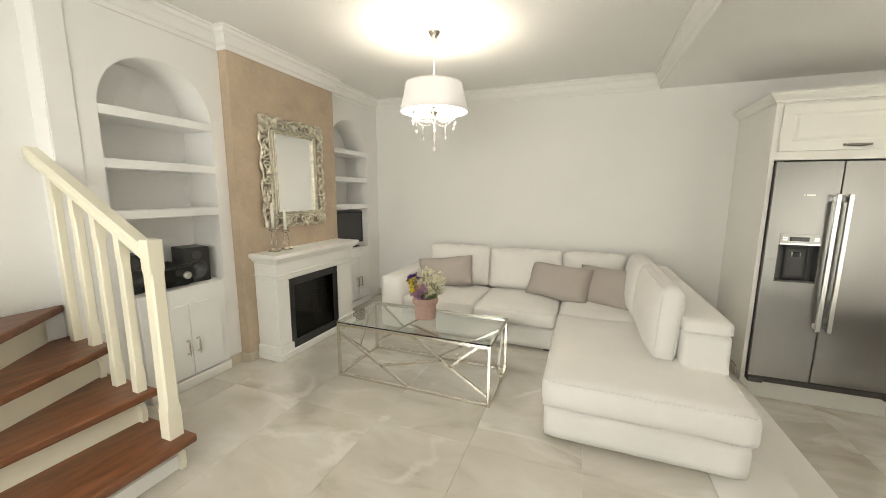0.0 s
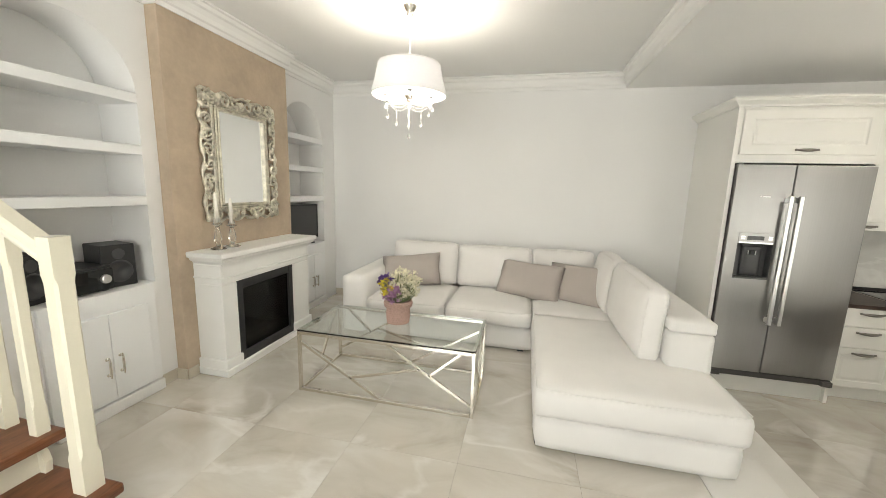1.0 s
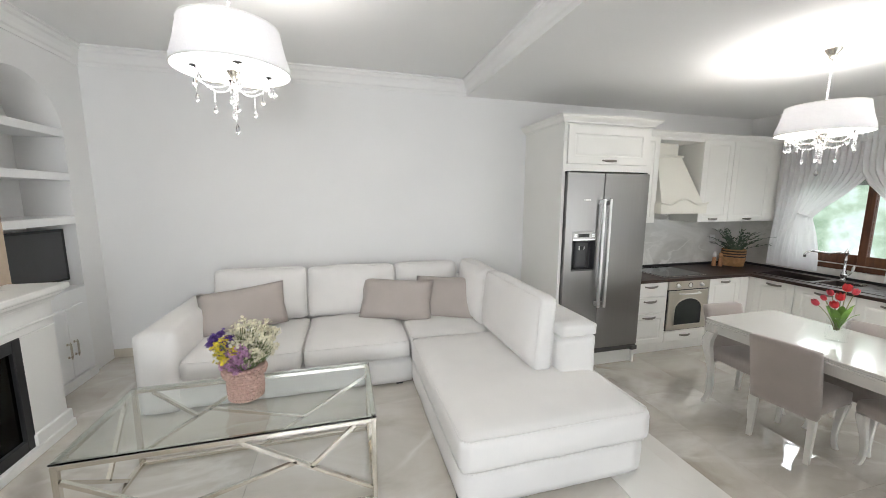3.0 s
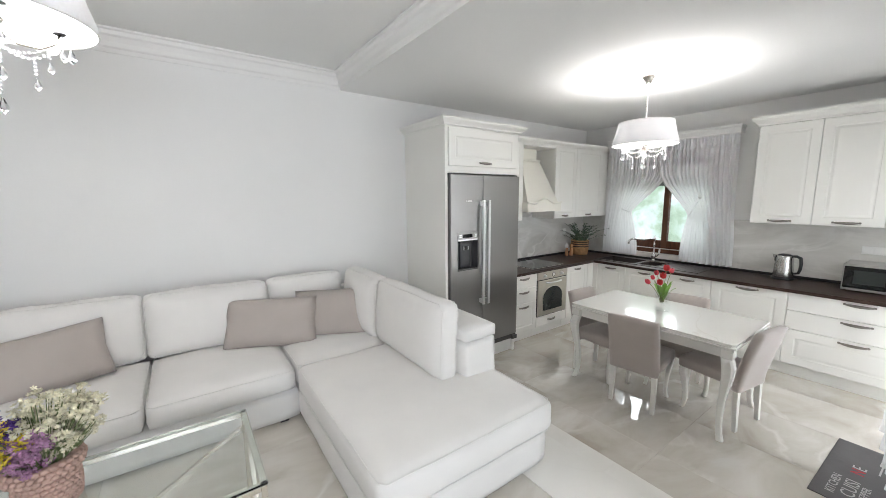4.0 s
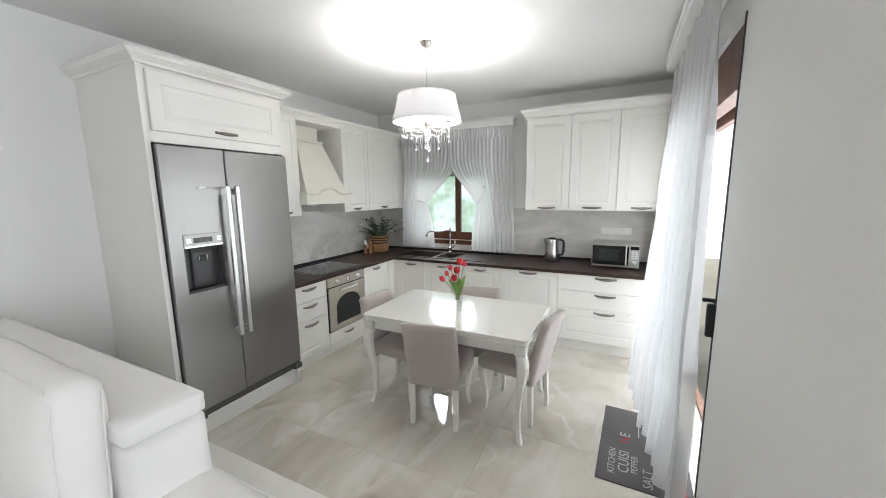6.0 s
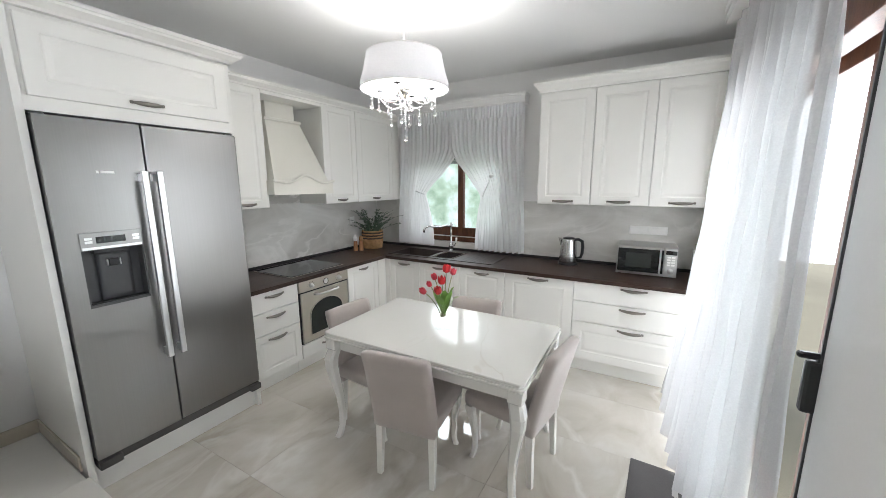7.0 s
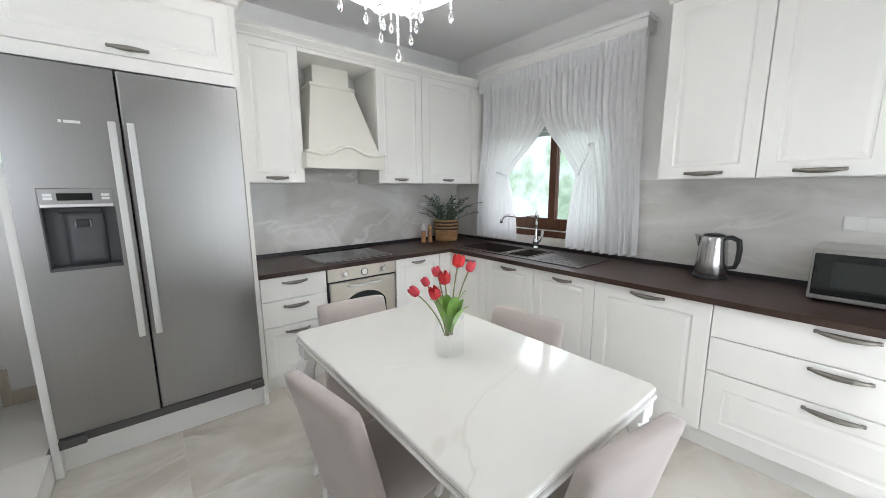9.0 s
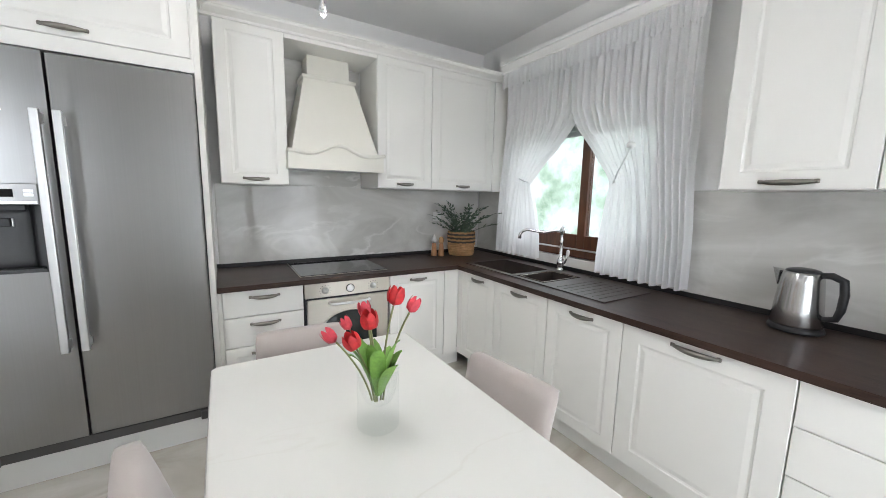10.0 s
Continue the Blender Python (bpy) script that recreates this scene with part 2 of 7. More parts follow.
FRAMEWOOD = timber("brown_window_timber", (0.05, 0.02, 0.011), (0.15, 0.06, 0.03), 0.4, along=(8, 8, 1))
CREAM = plain("cream_paint", (0.80, 0.755, 0.62), 0.35, vary=0.03, coat=0.2)
CABINET = plain("cabinet_white", (0.84, 0.825, 0.78), 0.35, vary=0.015, fine=200, bump=0.006)
HOODPAINT = plain("hood_cream", (0.81, 0.785, 0.705), 0.4, vary=0.02)
NICHE = plain("niche_paint", (0.84, 0.84, 0.835), 0.6, vary=0.02)
SURROUND = plain("surround_white", (0.82, 0.81, 0.78), 0.4, vary=0.02)
SOFA = woven("sofa_linen", (0.77, 0.745, 0.715), vary=0.03, bump=0.06)
PIPING = plain("sofa_piping", (0.77, 0.745, 0.715), 0.9, vary=0.03)
TAUPE = woven("taupe_cushion", (0.43, 0.38, 0.345), vary=0.05, bump=0.10)
VELVET = woven("taupe_velvet", (0.45, 0.395, 0.365), 0.85, scale=500, vary=0.07, sheen=0.4, bump=0.06)
GLOSSWHITE = plain("gloss_white", (0.82, 0.80, 0.76), 0.22, vary=0.015, coat=0.5, bump=0.004)
for polished, ior in ((TILE, 1.8), (SPLASH, 1.5)):
    polished.node_tree.nodes["Principled BSDF"].inputs["IOR"].default_value = ior
TABLETOP = veined("white_marble_top", [(0.3, (0.755, 0.74, 0.695)), (0.7, (0.80, 0.785, 0.745))], 0.10, 0.7, (0.52, 0.46, 0.37), 1.5, 0.6, per_piece=False, stretch=(0.55, 1.5, 1), width=0.009)
CHROME = brushed("polished_nickel", (0.70, 0.66, 0.59), 0.2, (1, 1, 1))
STEEL = brushed("brushed_steel", (0.33, 0.322, 0.313), 0.31, (60, 60, 0.25), 0.25)
STEEL_H = brushed("brushed_steel_level", (0.60, 0.565, 0.50), 0.31, (1, 1, 90))
KETTLESTEEL = brushed("kettle_steel", (0.62, 0.61, 0.60), 0.22, (40, 40, 1))
OVENSILVER = brushed("microwave_silver", (0.52, 0.515, 0.50), 0.3, (1, 40, 40))
SATIN = brushed("satin_handle", (0.78, 0.78, 0.77), 0.3, (60, 60, 1))
PEWTER = brushed("antique_pewter", (0.27, 0.25, 0.22), 0.32, (8, 8, 8))
GILT = plain("champagne_gilt", (0.66, 0.62, 0.52), 0.32, metal=0.9, vary=0.30, scale=22, fine=150, bump=0.06)
TAPCHROME = brushed("bright_chrome", (0.80, 0.81, 0.82), 0.08, (1, 1, 1))
MIRROR = plain("mirror_glass", (0.90, 0.91, 0.90), 0.01, metal=1.0, vary=0.0, bump=0.0)
BLACK = plain("black_plastic", (0.018, 0.018, 0.019), 0.4, vary=0.15)
DARK = plain("dark_grey_plastic", (0.06, 0.06, 0.062), 0.45, vary=0.1)
BLACKGLASS = plain("black_glass", (0.010, 0.011, 0.011), 0.03, vary=0.1, bump=0.0)
OVENGLASS = plain("oven_glass", (0.022, 0.026, 0.024), 0.04, vary=0.1, bump=0.0)
SINK = plain("brown_composite", (0.045, 0.034, 0.03), 0.45, vary=0.12, fine=400, bump=0.03)
GLASS = glass_mat("clear_glass", (0.97, 0.99, 0.985))
GREENGLASS = glass_mat("table_glass_edge", (0.93, 0.98, 0.965))
PANE = pane_mat("window_pane")
THINGLASS = pane_mat("thin_glass", (0.985, 0.992, 0.99), 0.25)
CRYSTAL = glass_mat("crystal", (0.98, 0.98, 1.0), ior=1.55)
WAX = plain("candle_wax", (0.80, 0.76, 0.68), 0.5, vary=0.03)
SHADE = sheer_mat("organza_shade", (0.84, 0.83, 0.845), 0.004, 0.013)
DIFFUSER = lit("lamp_diffuser", (1.0, 0.985, 0.96), 6.0)
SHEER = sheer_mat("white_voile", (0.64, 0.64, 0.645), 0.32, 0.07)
VOILE = sheer_mat("kitchen_voile", (0.95, 0.95, 0.95), 0.14, 0.26)
WHITEPLASTIC = plain("white_plastic", (0.80, 0.79, 0.77), 0.35, vary=0.02)
GREYSTRIP = plain("dark_upstand", (0.02, 0.018, 0.018), 0.35)
GRILL = plain("fridge_base_grey", (0.07, 0.065, 0.062), 0.5)

# ---------------------------------------------------------------- building blocks


def part(name, bm, material, parent=None, label="", smooth=False):
    """Links a bmesh as one mesh object, under a thing or a part."""
    me = bpy.data.meshes.new(name)
    bm.normal_update()
    bm.to_mesh(me)
    bm.free()
    me.materials.append(material)
    if smooth:
        for p in me.polygons:
            p.use_smooth = True
    ob = new(name, me)
    ob.parent = parent
    if label:
        ob["label"] = label
    return ob


def thing(name, label, category, m=None, group="", kind=""):
    ob = new(name)
    ob.empty_display_size = 0.1
    if m is not None:
        ob.matrix_basis = m
    return tagged(ob, label, category, group, kind)


def structure(ob, label, category):
    return tagged(ob, label, category, kind="structure")


def box(bm, a, b, bevel=0.0, segs=1):
    """A box between two corners, its edges eased."""
    lo = Vector([min(p, q) for p, q in zip(a, b)])
    hi = Vector([max(p, q) for p, q in zip(a, b)])
    t = bmesh.new() if bevel else bm
    v = [t.verts.new((x, y, z)) for x in (lo.x, hi.x) for y in (lo.y, hi.y) for z in (lo.z, hi.z)]
    for f in ((0, 1, 3, 2), (4, 6, 7, 5), (0, 4, 5, 1), (2, 3, 7, 6), (0, 2, 6, 4), (1, 5, 7, 3)):
        t.faces.new([v[i] for i in f])
    if bevel:
        bmesh.ops.bevel(t, geom=list(t.edges), offset=bevel, segments=segs, affect="EDGES", profile=0.5)
        merge(bm, t)
    return bm


def merge(bm, t, m=None):
    """Adds the bmesh t to bm, moved by m, and frees it."""
    t.verts.index_update()
    vs = [bm.verts.new(m @ v.co if m else v.co) for v in t.verts]
    for f in t.faces:
        try:
            nf = bm.faces.new([vs[v.index] for v in f.verts])
            nf.smooth = f.smooth
        except ValueError:
            pass
    t.free()


def boxes(*pairs, bevel=0.0):
    bm = bmesh.new()
    for a, b in pairs:
        box(bm, a, b, bevel)
    return bm


def lathe(bm, profile, centre=(0, 0, 0), segs=24, wobble=None, caps=True):
    """A turned form from (radius, height) pairs."""
    rings = []
    for r, z in profile:
        ring = []
        for i in range(segs):
            a = 2 * math.pi * i / segs
            k = r * (wobble(a, z) if wobble else 1)
            ring.append(bm.verts.new((centre[0] + k * math.cos(a), centre[1] + k * math.sin(a), centre[2] + z)))
        rings.append(ring)
    for p, q in zip(rings, rings[1:]):
        for i in range(segs):
            j = (i + 1) % segs
            bm.faces.new((p[i], p[j], q[j], q[i]))
    for ring, flip in ((rings[0], True), (rings[-1], False)):
        if profile[0 if flip else -1][0] > 1e-4 and caps:
            bm.faces.new(ring[::-1] if flip else ring)
    return bm


def tube(bm, pts, radius, segs=8, closed=False, flat=1.0, square=False):
    """A bar along points; radius may be a list; flat squeezes it across."""
    pts = [Vector(p) for p in pts]
    n = len(pts)
    rad = radius if isinstance(radius, (list, tuple)) else [radius] * n
    rings = []
    up = Vector((0, 0, 1))
    for i, p in enumerate(pts):
        if closed:
            d = pts[(i + 1) % n] - pts[i - 1]
        else:
            d = pts[min(i + 1, n - 1)] - pts[max(i - 1, 0)]
        d.normalize()
        if i == 0:
            ref = up if abs(d.dot(up)) < 0.95 else Vector((1, 0, 0))
            s = d.cross(ref).normalized()
        else:
            s = (s - d * s.dot(d)).normalized()
        u = s.cross(d).normalized()
        ring = []
        for k in range(segs):
            a = 2 * math.pi * (k + (0.5 if square else 0)) / segs
            ring.append(bm.verts.new(p + rad[i] * (s * math.cos(a) + u * math.sin(a) * flat)))
        rings.append(ring)
    pairs = list(zip(rings, rings[1:])) + ([(rings[-1], rings[0])] if closed else [])
    for p, q in pairs:
        for k in range(segs):
            j = (k + 1) % segs
            bm.faces.new((p[k], p[j], q[j], q[k]))
    if not closed:
        bm.faces.new(rings[0][::-1])
        bm.faces.new(rings[-1])
    return bm


def bar(bm, a, b, w):
    """A square bar of width w between two points."""
    return tube(bm, [a, b], w * 0.7071, 4, square=True)


def prism(bm, outline, z0, z1, bevel=0.0):
    """A flat outline of (x, y), counter-clockwise, raised from z0 to z1."""
    t = bmesh.new()
    lo = [t.verts.new((x, y, z0)) for x, y in outline]
    hi = [t.verts.new((x, y, z1)) for x, y in outline]
    t.faces.new(lo[::-1])
    t.faces.new(hi)
    for i in range(len(lo)):
        j = (i + 1) % len(lo)
        t.faces.new((lo[i], lo[j], hi[j], hi[i]))
    if bevel:
        bmesh.ops.bevel(t, geom=list(t.edges), offset=bevel, segments=2, affect="EDGES", profile=0.5)
    merge(bm, t)
    return bm


def moulding(bm, path, profile, closed=False):
    """A moulding along a level path of (x, y, z); profile is (out, up), out to the left of the way."""
    pts = [Vector(p) for p in path]
    n = len(pts)
    rings = []
    for i, p in enumerate(pts):
        a = pts[i - 1] if (i or closed) else None
        b = pts[(i + 1) % n] if (i < n - 1 or closed) else None
        d1 = (p - a).normalized() if a is not None else None
        d2 = (b - p).normalized() if b is not None else None
        n1 = Vector((-d1.y, d1.x, 0)) if d1 else None
        n2 = Vector((-d2.y, d2.x, 0)) if d2 else None
        if n1 is None:
            o = n2
        elif n2 is None:
            o = n1
        else:
            o = (n1 + n2)
            o = o / max(1e-6, o.length_squared / 2)
        rings.append([bm.verts.new(p + o * x + Vector((0, 0, z))) for x, z in profile])
    pairs = list(zip(rings, rings[1:])) + ([(rings[-1], rings[0])] if closed else [])
    k = len(profile)
    for p, q in pairs:
        for i in range(k):
            j = (i + 1) % k
            bm.faces.new((p[i], q[i], q[j], p[j]))
    if not closed:
        bm.faces.new(rings[0])
        bm.faces.new(rings[-1][::-1])
    bmesh.ops.recalc_face_normals(bm, faces=list(bm.faces))
    return bm


def soft(bm, a, b, r, puff=(0, 0, 0), n=(10, 10, 4), crumple=0.0, m=None, seed=0):
    """A cushion-like block: rounded edges, faces that swell by puff, light crumpling."""
    lo, hi = Vector(a), Vector(b)
    c, h = (lo + hi) / 2, (hi - lo) / 2
    t = bmesh.new()
    grid = {}

    def vert(i, j, k):
        key = (i, j, k)
        if key not in grid:
            u = Vector((2 * i / n[0] - 1, 2 * j / n[1] - 1, 2 * k / n[2] - 1))
            p = Vector((u.x * h.x, u.y * h.y, u.z * h.z))
            q = Vector([max(-(h[e] - r), min(h[e] - r, p[e])) for e in range(3)])
            d = p - q
            if d.length > 1e-9:
                p = q + d.normalized() * r
            for e in range(3):
                o = [x for x in range(3) if x != e]
                if abs(u[e]) > 0.999:
                    p[e] += math.copysign(puff[e], u[e]) * (1 - u[o[0]] ** 4) * (1 - u[o[1]] ** 4)
            p = c + p
            if crumple:
                p += noise.noise_vector(p * 7 + Vector((seed, seed * 3, 0))) * crumple
            grid[key] = t.verts.new(p)
        return grid[key]

    def face(f):
        vs = [vert(*x) for x in f]
        if len(set(vs)) == 4:
            t.faces.new(vs).smooth = True

    for i in range(n[0]):
        for j in range(n[1]):
            face([(i, j, 0), (i, j + 1, 0), (i + 1, j + 1, 0), (i + 1, j, 0)])
            face([(i, j, n[2]), (i + 1, j, n[2]), (i + 1, j + 1, n[2]), (i, j + 1, n[2])])
    for i in range(n[0]):
        for k in range(n[2]):
            face([(i, 0, k), (i + 1, 0, k), (i + 1, 0, k + 1), (i, 0, k + 1)])
            face([(i, n[1], k), (i, n[1], k + 1), (i + 1, n[1], k + 1), (i + 1, n[1], k)])
    for j in range(n[1]):
        for k in range(n[2]):
            face([(0, j, k), (0, j, k + 1), (0, j + 1, k + 1), (0, j + 1, k)])
            face([(n[0], j, k), (n[0], j + 1, k), (n[0], j + 1, k + 1), (n[0], j, k + 1)])
    merge(bm, t, m)
    return bm


def pillow(bm, w, h, thick, m, seed=0, n=14):
    """A scatter cushion: full in the middle, pinched at the seam, corners drawn in; lies in its own xz plane."""
    t = bmesh.new()
    sides = []
    for s in (-1, 1):
        rows = []
        for i in range(n + 1):
            row = []
            for j in range(n + 1):
                u, v = 2 * i / n - 1, 2 * j / n - 1
                e = (1 - u ** 4) * (1 - v ** 4)
                pinch = 1 - 0.05 * (1 - abs(u)) * (abs(v) ** 3) - 0.05 * (1 - abs(v)) * (abs(u) ** 3)
                y = s * thick / 2 * (max(0.0, e) ** 0.45)
                p = Vector((u * w / 2 * pinch, y, v * h / 2 * pinch))
                p += noise.noise_vector(p * 6 + Vector((seed * 5.1, s, seed))) * 0.012 * min(1, e * 3)
                row.append(t.verts.new(p))
            rows.append(row)
        sides.append(rows)
        for i in range(n):
            for j in range(n):
                q = [rows[i][j], rows[i + 1][j], rows[i + 1][j + 1], rows[i][j + 1]]
                t.faces.new(q if s < 0 else q[::-1]).smooth = True
    bmesh.ops.remove_doubles(t, verts=list(t.verts), dist=0.0005)
    merge(bm, t, m)
    return bm


def raised_panel(bm, w, h, thick=0.02, rail=0.062):
    """A framed door front with a raised field. It stands on y = 0 and faces -y; x and z from its lower left corner."""
    rings = []
    steps = [(0.0, 0.0), (0.0, -thick + 0.003), (0.003, -thick)]
    if rail > 0:
        steps += [(rail, -thick), (rail + 0.004, -thick + 0.003), (rail + 0.012, -thick + 0.0045), (rail + 0.032, -thick + 0.001), (rail + 0.036, -thick + 0.001)]
    for o, y in steps:
        rings.append([bm.verts.new((x, y, z)) for x, z in ((o, o), (w - o, o), (w - o, h - o), (o, h - o))])
    for p, q in zip(rings, rings[1:]):
        for i in range(4):
            j = (i + 1) % 4
            bm.faces.new((p[i], p[j], q[j], q[i]))
    bm.faces.new(rings[-1])
    bm.faces.new(rings[0][::-1])
    return bm


def bow_handle(bm, x, z, length=0.16, y=-0.02):
    """A bowed pull with leaf-shaped feet, lying level on a front at depth y."""
    pts, rad = [], []
    for i in range(13):
        u = i / 6 - 1
        pts.append((x + u * length / 2, y - 0.005 - 0.013 * (1 - u * u), z - 0.004 * (1 - u * u)))
        rad.append(0.0055 + 0.0075 * (1 - u * u) ** 0.8)
    tube(bm, pts, rad, 10, flat=0.95)
    for s in (-1, 1):
        soft(bm, (x + s * length / 2 - 0.009, y - 0.007, z - 0.0085), (x + s * length / 2 + 0.009, y + 0.002, z + 0.0085), 0.004, n=(3, 2, 3))
    return bm


# ---------------------------------------------------------------- the shell of the house
TH = 0.22


def arch_wall():
    """The wall with the two arched niches, its openings cut right into it, and their backs."""
    bm = bmesh.new()
    niches = ((1.55, 2.22, 0.715, 2.185), (3.53, 4.245, 0.71, 2.185))
    front, back = XL, XL - 0.30
    cuts = [1.337] + [v for nch in niches for v in nch[:2]] + [YB + TH]
    for i in range(0, len(cuts), 2):
        box(bm, (back - 0.1, cuts[i], 0), (front, cuts[i + 1], CEIL))
    for y0, y1, z0, z1 in niches:
        box(bm, (back - 0.1, y0, 0), (back, y1, CEIL))
        box(bm, (back, y0, 0), (front, y1, z0))
        r, c = (y1 - y0) / 2, (y0 + y1) / 2
        n = 20
        pts = [(c - r * math.cos(math.pi * i / n), z1 - r + r * math.sin(math.pi * i / n)) for i in range(n + 1)]
        lo_f = [bm.verts.new((front, y, z)) for y, z in pts]
        lo_b = [bm.verts.new((back, y, z)) for y, z in pts]
        top = [bm.verts.new((front, y, CEIL)) for y, z in pts]
        for i in range(n):
            bm.faces.new((lo_f[i], lo_f[i + 1], top[i + 1], top[i]))
            bm.faces.new((lo_f[i], lo_b[i], lo_b[i + 1], lo_f[i + 1])).smooth = True
    return bm


structure(part("wall_west", arch_wall(), WALL), "white plastered wall with two arched niches", "wall")
structure(part("wall_stair", boxes(((XL - 0.30, -1.5, 0), (-2.56, 1.337, CEIL))), WALL), "plain white wall beside the stairs", "wall")
structure(part("wall_north", boxes(((XL - 0.4, YB, K - 0.1), (XR + TH, YB + TH, CEIL + 0.05))), WALL), "long white painted wall behind sofa and kitchen", "wall")
structure(part("wall_south", boxes(((XL - 0.4, -1.5, 0), (-1.9, -1.28, CEIL + 0.05)), ((0.1, -1.5, 0), (0.62, -1.28, CEIL + 0.05)), ((-1.9, -1.5, 0), (0.1, -1.28, 0.55)), ((-1.9, -1.5, 2.15), (0.1, -1.28, CEIL + 0.05))), WALL), "plain white wall with a wide window opening", "wall")
structure(part("wall_return", boxes(((0.62, -1.5, -0.1), (0.84, YS - TH, CEIL + 0.05))), WALL), "plain white wall", "wall")

WY0, WY1, WZ0, WZ1 = 2.72, 4.04, 0.64, 1.90
structure(part("wall_east", boxes(((XR, YS - TH, K - 0.1), (XR + TH, WY0, KCEIL + 0.1)), ((XR, WY1, K - 0.1), (XR + TH, YB, KCEIL + 0.1)),
                                  ((XR, WY0, K - 0.1), (XR + TH, WY1, WZ0)), ((XR, WY0, WZ1), (XR + TH, WY1, KCEIL + 0.1))), WALL), "white wall with the kitchen window", "wall")
DX0, DX1, DZ1 = 2.30, 3.90, 2.05
structure(part("wall_kitchen_south", boxes(((0.62, YS - TH, K - 0.1), (DX0, YS, KCEIL + 0.2)), ((DX1, YS - TH, K - 0.1), (XR, YS, KCEIL + 0.2)),
                                           ((DX0, YS - TH, DZ1), (DX1, YS, KCEIL + 0.2))), WALL), "white wall with the balcony door", "wall")
structure(part("ceiling", boxes(((XL - 0.4, -1.5, CEIL), (BEAM, YB + TH, CEIL + 0.1))), CEILING), "white living room ceiling", "ceiling")
structure(part("ceiling", boxes(((BEAM, -1.5, KCEIL), (XR + TH, YB + TH, CEIL + 0.1))), CEILING), "lower white kitchen ceiling with its edge beam", "ceiling")

CROWN = [(0.0, -0.10), (0.012, -0.10), (0.016, -0.082), (0.03, -0.075), (0.036, -0.055), (0.052, -0.035), (0.07, -0.028), (0.075, -0.012), (0.095, -0.008), (0.095, 0.0), (0.0, 0.0)]
BRX, BRY0, BRY1 = -2.33, 2.314, 3.51
CROWN = [(a * 0.8, b * 1.45) for a, b in CROWN]
CZ = CEIL - 0.001
path = [(BEAM, -1.28, CZ), (BEAM, YB, CZ), (XL, YB, CZ), (XL, BRY1, CZ), (BRX, BRY1, CZ), (BRX, BRY0, CZ), (XL, BRY0, CZ), (XL, 1.337, CZ)]
structure(part("trim", moulding(bmesh.new(), path, CROWN), TRIM), "white stepped plaster cornice under the ceiling", "cornice")
structure(part("wall_chimney", boxes(((XL, BRY0, 0), (BRX, BRY1, 2.46)), bevel=0.004), PLASTER), "beige polished plaster chimney breast", "chimney breast")
structure(part("trim", boxes(((XL, 1.338, 0.56), (XL + 0.008, 1.455, CEIL - 0.15)), bevel=0.003), WALL), "flat white pilaster strip beside the stairs", "pilaster")

# floors: bed of grout below, tiles above
structure(part("floor", boxes(((XL - 0.4, -1.5, -0.4), (0.79, YB, -0.012))), GROUT), "cream glossy onyx tiled floor of the living room", "floor")
FLOOR = bpy.data.objects["floor"]
structure(part("floor", boxes(((1.43, YS - TH, K - 0.2), (XR, YB, K - 0.012))), GROUT), "cream glossy onyx tiled floor of the kitchen", "floor")
KFLOOR = bpy.data.objects["floor.001"]
step = structure(thing("steps", "two shallow white marble steps down to the kitchen", "steps"), "two shallow white marble steps down to the kitchen", "steps")
part("upper_step", boxes(((0.793, YS, -0.4), (1.124, YB, -0.031))), MARBLE, step)
part("lower_step", boxes(((1.124, YS, -0.4), (1.425, YB, MID - 0.031))), MARBLE, step)

# ---------------------------------------------------------------- stairs
stair = thing("staircase", "winding stair with dark stained oak treads and cream painted risers", "staircase")
TR = [
    (0.19, [(-1.585, 0.45), (-1.585, 1.365), (-1.98, 1.365), (-1.98, 0.45)]),
    (0.375, [(-1.85, 0.45), (-1.85, 1.365), (-2.31, 1.365), (-1.93, 0.45)]),
    (0.56, [(-1.815, 0.47), (-2.184, 1.365), (-2.55, 1.365), (-2.55, 1.26), (-1.83, 0.42)]),
    (0.745, [(-1.80, 0.55), (-2.555, 1.345), (-2.555, 0.86), (-1.82, 0.36)]),
    (0.93, [(-1.80, 0.42), (-2.555, 0.94), (-2.555, 0.45), (-1.82, 0.24)]),
]
for z, outline in TR:
    part("tread", prism(bmesh.new(), outline, z - 0.042, z, 0.008), TREAD, stair)
RIS = [
    (0.0, 0.148, (-1.69, 0.45), (-1.69, 1.345)),
    (0.19, 0.333, (-1.95, 0.45), (-1.95, 1.345)),
    (0.375, 0.518, (-1.90, 0.47), (-2.27, 1.345)),
    (0.56, 0.703, (-1.85, 0.50), (-2.55, 1.255)),
    (0.745, 0.888, (-1.83, 0.38), (-2.55, 0.87)),
]
for z0, z1, a, b in RIS:
    d = Vector((b[0] - a[0], b[1] - a[1]))
    d.normalize()
    q = (-d.y * 0.02, d.x * 0.02)
    part("riser", prism(bmesh.new(), [a, b, (b[0] + q[0], b[1] + q[1]), (a[0] + q[0], a[1] + q[1])], z0, z1), CREAM, stair)
side = bmesh.new()
for x0, x1, z in ((-1.72, -1.97, 0.148), (-1.97, -2.29, 0.333), (-2.29, -2.555, 0.518)):
    box(side, (x0, 1.325, 0.0), (x1, 1.347, z))
part("stringer", side, CREAM, stair)
